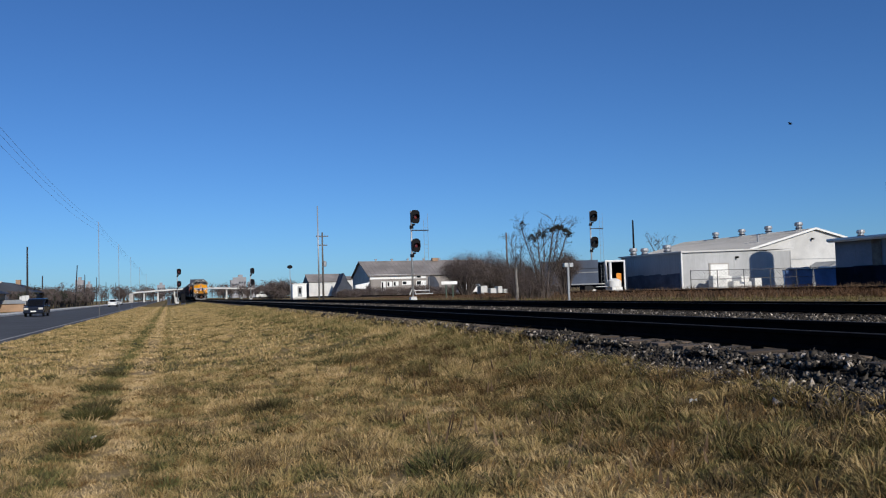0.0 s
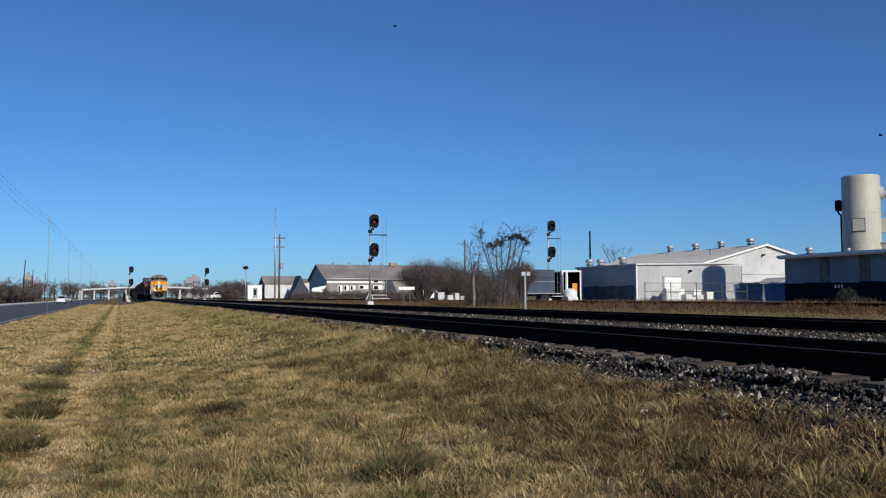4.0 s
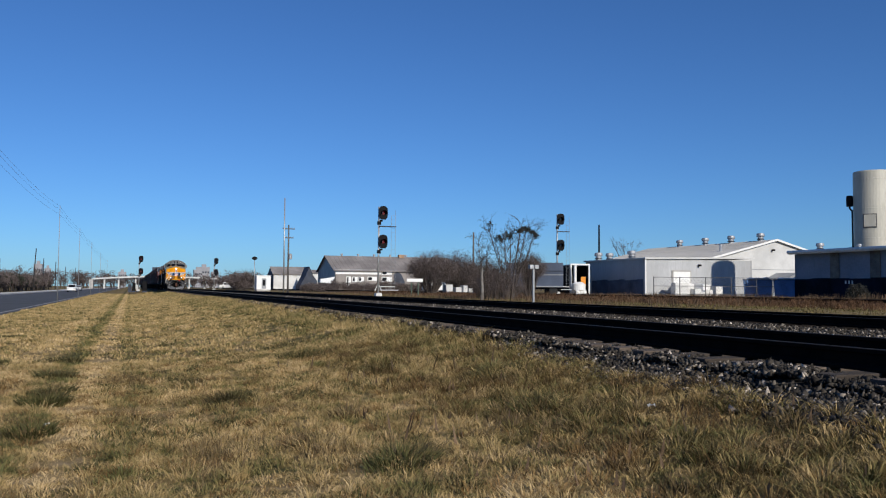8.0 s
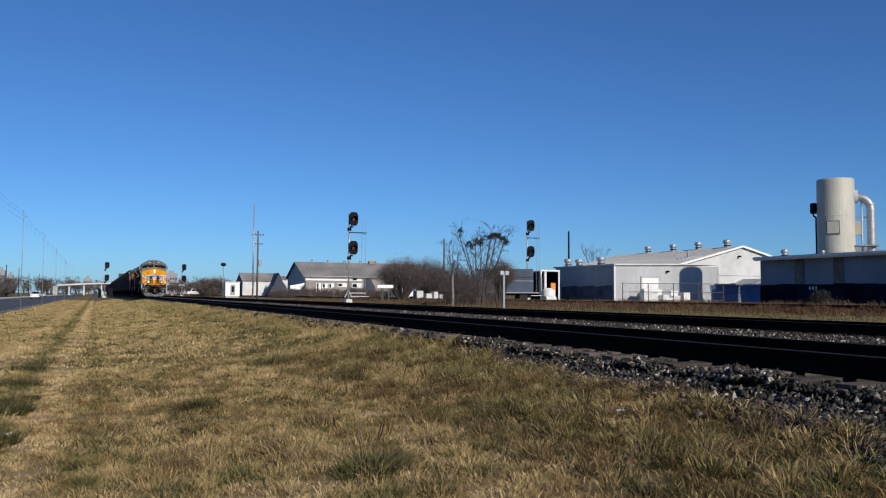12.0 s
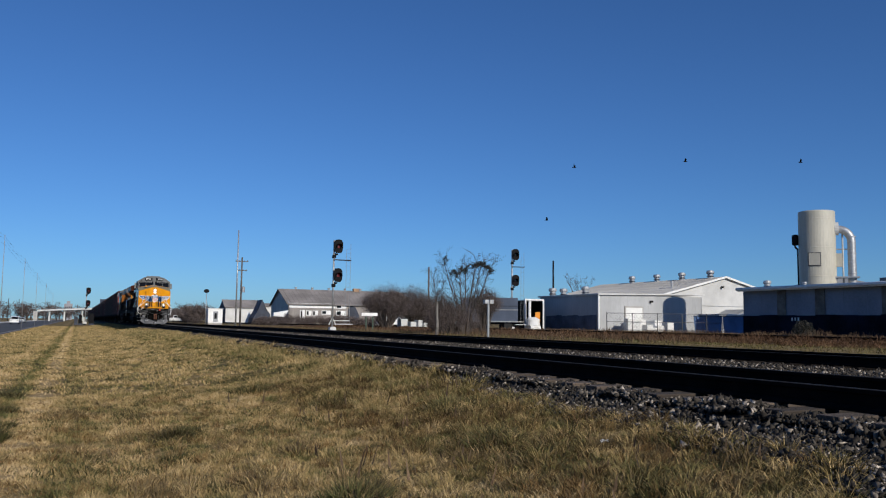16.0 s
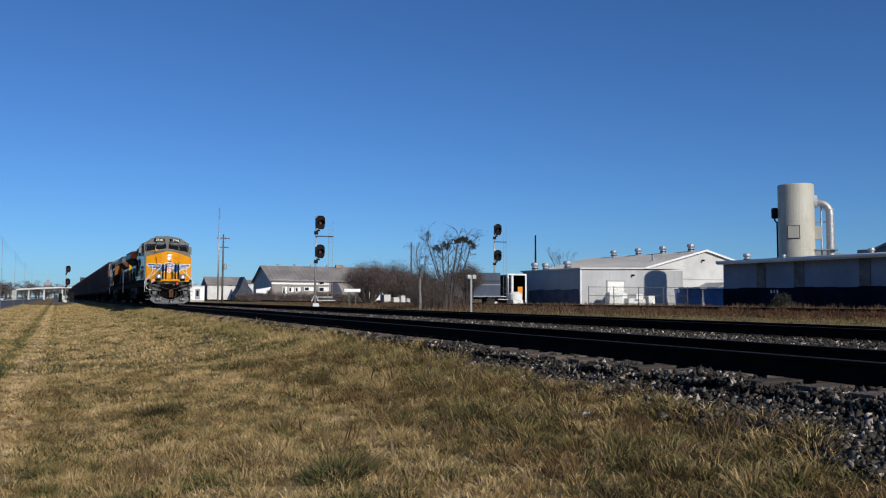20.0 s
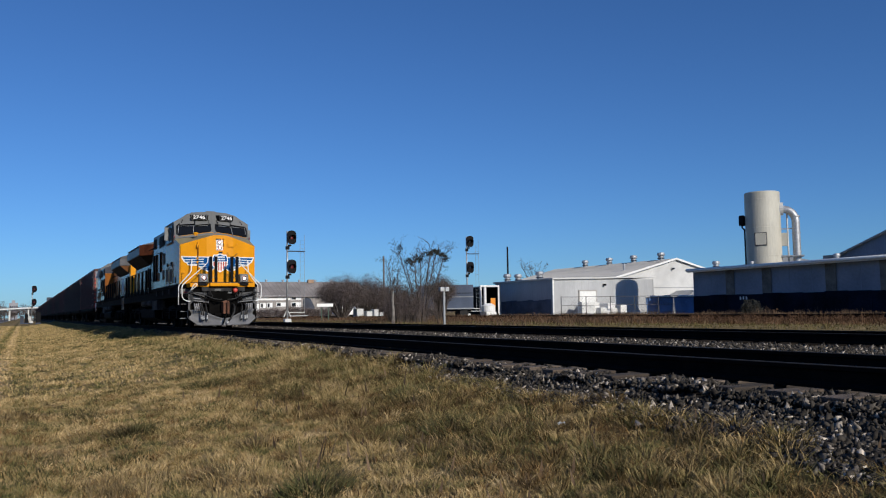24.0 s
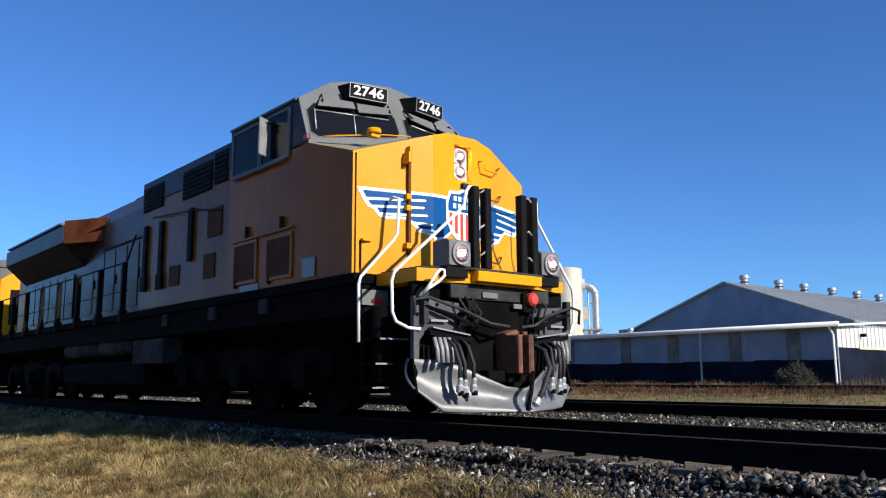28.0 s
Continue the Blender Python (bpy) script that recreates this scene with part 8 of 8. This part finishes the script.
# ---- vehicles on and beside the street ----
def car(name, x, y, z, turn, mat, label, length=4.7, height=1.7, suv=True):
    C = thing(name, pose(x, y, z, 0, 0, turn), label, "car")
    h0 = 0.32
    hw = 0.92
    L = length
    body = [(-L / 2, 0.45), (-L / 2, 0.95), (-L / 2 + 0.15, 1.05), (-L * 0.22, 1.10), (L * 0.46, 1.12), (L / 2, 0.98), (L / 2, 0.45), (L / 2 - 0.4, h0), (-L / 2 + 0.4, h0)]
    part("body", prism(body, 0, -hw, hw, 0.05), mat, C, "painted car body")
    roof_y = L * 0.46 if suv else L * 0.33
    cab = [(-L * 0.22, 1.09), (-L * 0.08, height - 0.06), (0.0, height), (roof_y - 0.25, height), (roof_y, 1.11)]
    part("cabin", prism(cab, 0, -hw * 0.84, hw * 0.84, 0.04), mat, C)
    part("windshield", prism([(-L * 0.215 - 0.01, 1.14), (-L * 0.095, height - 0.12), (-L * 0.085, height - 0.12), (-L * 0.20, 1.14)], 0, -hw * 0.74, hw * 0.74), M["windshield"], C, "dark glass")
    part("rear_window", prism([(roof_y + 0.012, 1.18), (roof_y - 0.19, height - 0.12), (roof_y - 0.22, height - 0.12), (roof_y - 0.05, 1.18)], 0, -hw * 0.7, hw * 0.7), M["windshield"], C)
    for s in (-1, 1):
        xx = s * hw * 0.845
        for a, b in ((-L * 0.10, L * 0.08), (L * 0.10, roof_y - 0.3)):
            part("side_window", prism([(a - 0.15 if a < 0 else a, 1.16), (a, height - 0.14), (b, height - 0.14), (b, 1.16)], 0, min(xx, xx + s * 0.01), max(xx, xx + s * 0.01)), M["windshield"], C)
        for wy in (-L * 0.31, L * 0.30):
            w = part("wheel", lathe([(0.20, -0.10), (0.33, -0.10), (0.36, -0.05), (0.36, 0.06), (0.33, 0.10), (0.20, 0.10)], 20, 0), M["rubber"], C, "black tyre", m=pose(s * (hw - 0.10), wy, 0.36))
            part("rim", lathe([(0.02, -0.11), (0.20, -0.08), (0.20, 0.08), (0.02, 0.11)], 14, 0), M["galv"], w)
        part("headlight", box(s * hw * 0.72 - 0.2, s * hw * 0.72 + 0.2, -L / 2 - 0.02, -L / 2 + 0.1, 0.72, 0.92, 0.02), M["lens_off"], C)
        part("tail_light", box(s * hw * 0.82 - 0.1, s * hw * 0.82 + 0.1, L / 2 - 0.08, L / 2 + 0.02, 0.75, 1.0, 0.02), M["red_lamp"], C)
        part("mirror", box(s * hw - 0.02, s * hw + 0.2 if s > 0 else s * hw + 0.02, -L * 0.17, -L * 0.13, 1.08, 1.22, 0.02), mat, C) if s > 0 else \
            part("mirror", box(-hw - 0.2, -hw + 0.02, -L * 0.17, -L * 0.13, 1.08, 1.22, 0.02), mat, C)
    part("bumper", box(-hw, hw, -L / 2 - 0.08, -L / 2 + 0.05, 0.38, 0.62, 0.04), mat, C)
    part("plate_bar", box(-0.25, 0.25, -L / 2 - 0.09, -L / 2 - 0.08, 0.5, 0.62), M["white_paint"], C)
    return C


M["car_dark"] = material("dark_blue_car_paint", (0.010, 0.015, 0.030), 0.2, 0.2, 0.05, 2, 30, 0.0)
M["car_white"] = material("white_car_paint", (0.75, 0.75, 0.74), 0.3, 0, 0.04, 2, 30, 0.0)
M["car_silver"] = material("silver_car_paint", (0.40, 0.42, 0.44), 0.3, 0.5, 0.04, 2, 30, 0.0)
suv = car("suv", -13.0, 94, -0.86, 0, M["car_dark"], "dark blue sport utility vehicle driving along the street", 4.9, 1.85)
car("parked_car", -12.4, 205, -0.87, 0, M["car_white"], "white car standing on the street", 4.8, 1.75)
car("parked_car", -14.2, 262, -0.86, 0, M["car_silver"], "silver car standing on the street", 4.6, 1.6)
car("parked_pickup", 26.5, 240, 0.0, 80, M["car_white"], "white pickup parked beyond the tracks", 5.2, 1.8, False)
car("parked_car", 33.0, 262, 0.0, 80, M["car_silver"], "silver car parked beyond the tracks", 4.6, 1.6, False)
for x, y in ((47.0, 125.0), (50.5, 128.0)):
    car("parked_car", x, y, -0.1, 95, M["car_white"], "white car parked behind the scrub", 4.6, 1.6, False)


# ---- birds ----
def bird():
    B = thing("bird", pose(0, 0, 0), "small dark bird in flight", "bird", "birds")
    part("body", lathe([(0.01, -0.13), (0.03, -0.08), (0.045, 0.0), (0.03, 0.09), (0.012, 0.17)], 10, 1), M["black"], B)
    for s in (-1, 1):
        part("wing", prism([(s * 0.03, -0.05), (s * 0.19, -0.08), (s * 0.33, 0.03), (s * 0.18, 0.05), (s * 0.03, 0.07)], 2, 0.0, 0.01), M["black"], B, m=pose(0, 0, 0.02, 0, -s * 18, 0))
    return B


# litter in the verge
for x, y, w, turn in ((-0.77, 9.38, 0.020, 20), (4.22, 5.95, 0.022, -35), (4.75, 9.6, 0.02, 75)):
    P = thing("paper_scrap", pose(x, y, ground_z(x, y) + 0.05, 12, -9, turn), "crumpled white paper scrap lying in the grass", "litter", "litter in the verge")
    bm = bmesh.new()
    g = [[bm.verts.new((w * (i - 1.5), w * 0.7 * (j - 1), 0.012 * ((i * 7 + j * 5) % 3))) for i in range(4)] for j in range(3)]
    for a, b in zip(g, g[1:]):
        for i in range(3):
            bm.faces.new((a[i], a[i + 1], b[i + 1], b[i]))
    bmesh.ops.solidify(bm, geom=list(bm.faces), thickness=0.002)
    part("sheet", bm, M["white_paint"], P)


FLIGHTS = [   # seconds and place of each bird
    [(0.0, 40.3, 44.5, 11.2), (0.5, 35.5, 48.3, 10.6), (1.0, 31.1, 51.3, 9.8), (1.5, 27.2, 53.5, 9.4), (2.0, 24.0, 55.0, 8.6), (3.5, 14.2, 59.6, 22.6), (28.0, -144.5, 134.4, 236.6)],
    [(0.0, 85.7, 5.0, 64.8), (3.5, 51.5, 34.7, 14.8), (4.5, 41.7, 43.2, 8.8), (5.0, 36.8, 47.4, 8.0), (5.5, 32.2, 50.6, 7.7), (6.0, 28.4, 52.8, 7.4), (7.5, 17.1, 59.5, 21.4), (28.0, -138.4, 150.7, 203.4)],
    [(0.0, 87.0, 7.5, 74.4), (5.0, 47.2, 39.1, 12.4), (6.0, 39.2, 45.4, 6.4), (6.5, 35.2, 48.6, 6.0), (7.0, 33.0, 50.1, 4.0), (7.8, 30.4, 52.0, -0.2), (28.0, 30.4, 52.0, -0.2)],
    [(0.0, 52.8, 34.9, 40.9), (0.5, 48.7, 38.0, 14.9), (1.5, 40.4, 44.3, 8.9), (2.5, 32.2, 50.7, 7.8), (4.0, 19.8, 60.1, 21.8), (28.0, -178.3, 211.5, 231.8)],
    [(0.0, -83.9, 115.2, 151.7), (14.0, 16.9, 59.2, 21.7), (15.0, 24.1, 55.2, 7.2), (15.5, 27.7, 53.2, 7.7), (16.0, 31.3, 51.2, 8.2), (16.5, 35.7, 48.2, 8.9), (17.0, 40.7, 44.1, 9.7), (17.5, 45.5, 39.1, 10.2), (19.0, 59.9, 24.1, 24.2), (28.0, 146.3, -65.9, 114.2)],
    [(0.0, -53.4, 104.5, 154.9), (14.0, 22.2, 56.9, 24.9), (15.0, 27.6, 53.5, 9.7), (15.5, 30.3, 51.8, 10.9), (16.0, 33.0, 50.1, 12.1), (16.5, 36.7, 47.5, 13.9), (17.0, 41.2, 43.6, 15.1), (17.5, 46.0, 38.5, 14.4), (19.0, 60.4, 23.2, 28.4), (28.0, 146.8, -68.6, 118.4)],
    [(0.0, -51.8, 101.6, 144.7), (13.0, 21.0, 57.4, 22.7), (14.5, 29.4, 52.3, 8.7), (15.0, 32.2, 50.6, 10.0), (15.5, 35.3, 48.5, 11.3), (16.0, 39.3, 45.4, 12.3), (16.5, 43.8, 41.0, 12.8), (18.0, 57.3, 27.8, 26.8), (28.0, 147.3, -60.2, 124.8)],
    [(0.0, -22.4, 91.8, 145.4), (13.0, 29.6, 52.8, 23.4), (14.5, 35.6, 48.3, 9.4), (15.0, 37.6, 46.8, 10.7), (15.5, 40.6, 44.2, 11.4), (16.0, 44.7, 40.1, 11.8), (17.5, 57.0, 27.8, 25.8), (28.0, 143.1, -58.3, 127.8)],
    [(0.0, -100.0, 178.8, 145.7), (13.0, 24.8, 59.2, 23.7), (14.5, 39.2, 45.4, 9.7), (15.0, 44.0, 40.8, 9.9), (15.5, 47.3, 36.9, 10.0), (17.0, 57.2, 25.2, 24.0), (28.0, 129.8, -60.6, 130.0)],
]
birds = [bird() for k in range(len(FLIGHTS))]


def motions():
    """Everything that moves: the train on its track, its leading wheels, the street traffic and the birds."""
    times = [0, 2, 4, 6, 8, 10, 12, 14, 16, 18, 20, 22, 24, 26, 28]
    for ob, back, turn in train:
        walk(ob, [(t, pose(TRACK, front_at(t) + back, 0.02, 0, 0, turn)) for t in times])
    steps = [28.0 * i / 230 for i in range(231)]
    for w in lead_sets:     # the axles roll
        y = w.matrix_basis.translation.y
        walk(w, [(t, pose(0, y, 0.53, -math.degrees((front_at(0) - front_at(t)) / 0.53) * -1.0, 0, 0)) for t in steps])
    walk(suv, [(0, pose(-12.9, 93.1, -0.87)), (2, pose(-12.9, 60.7, -0.87)), (4, pose(-12.9, 28.3, -0.87)), (28, pose(-12.9, -360.5, -0.87))])
    for ob, rows in zip(birds, FLIGHTS):
        turn = math.degrees(math.atan2(rows[-1][2] - rows[0][2], rows[-1][1] - rows[0][1])) + 90
        walk(ob, [(t, pose(x, y, z, 0, 15, turn)) for t, x, y, z in rows])


motions()
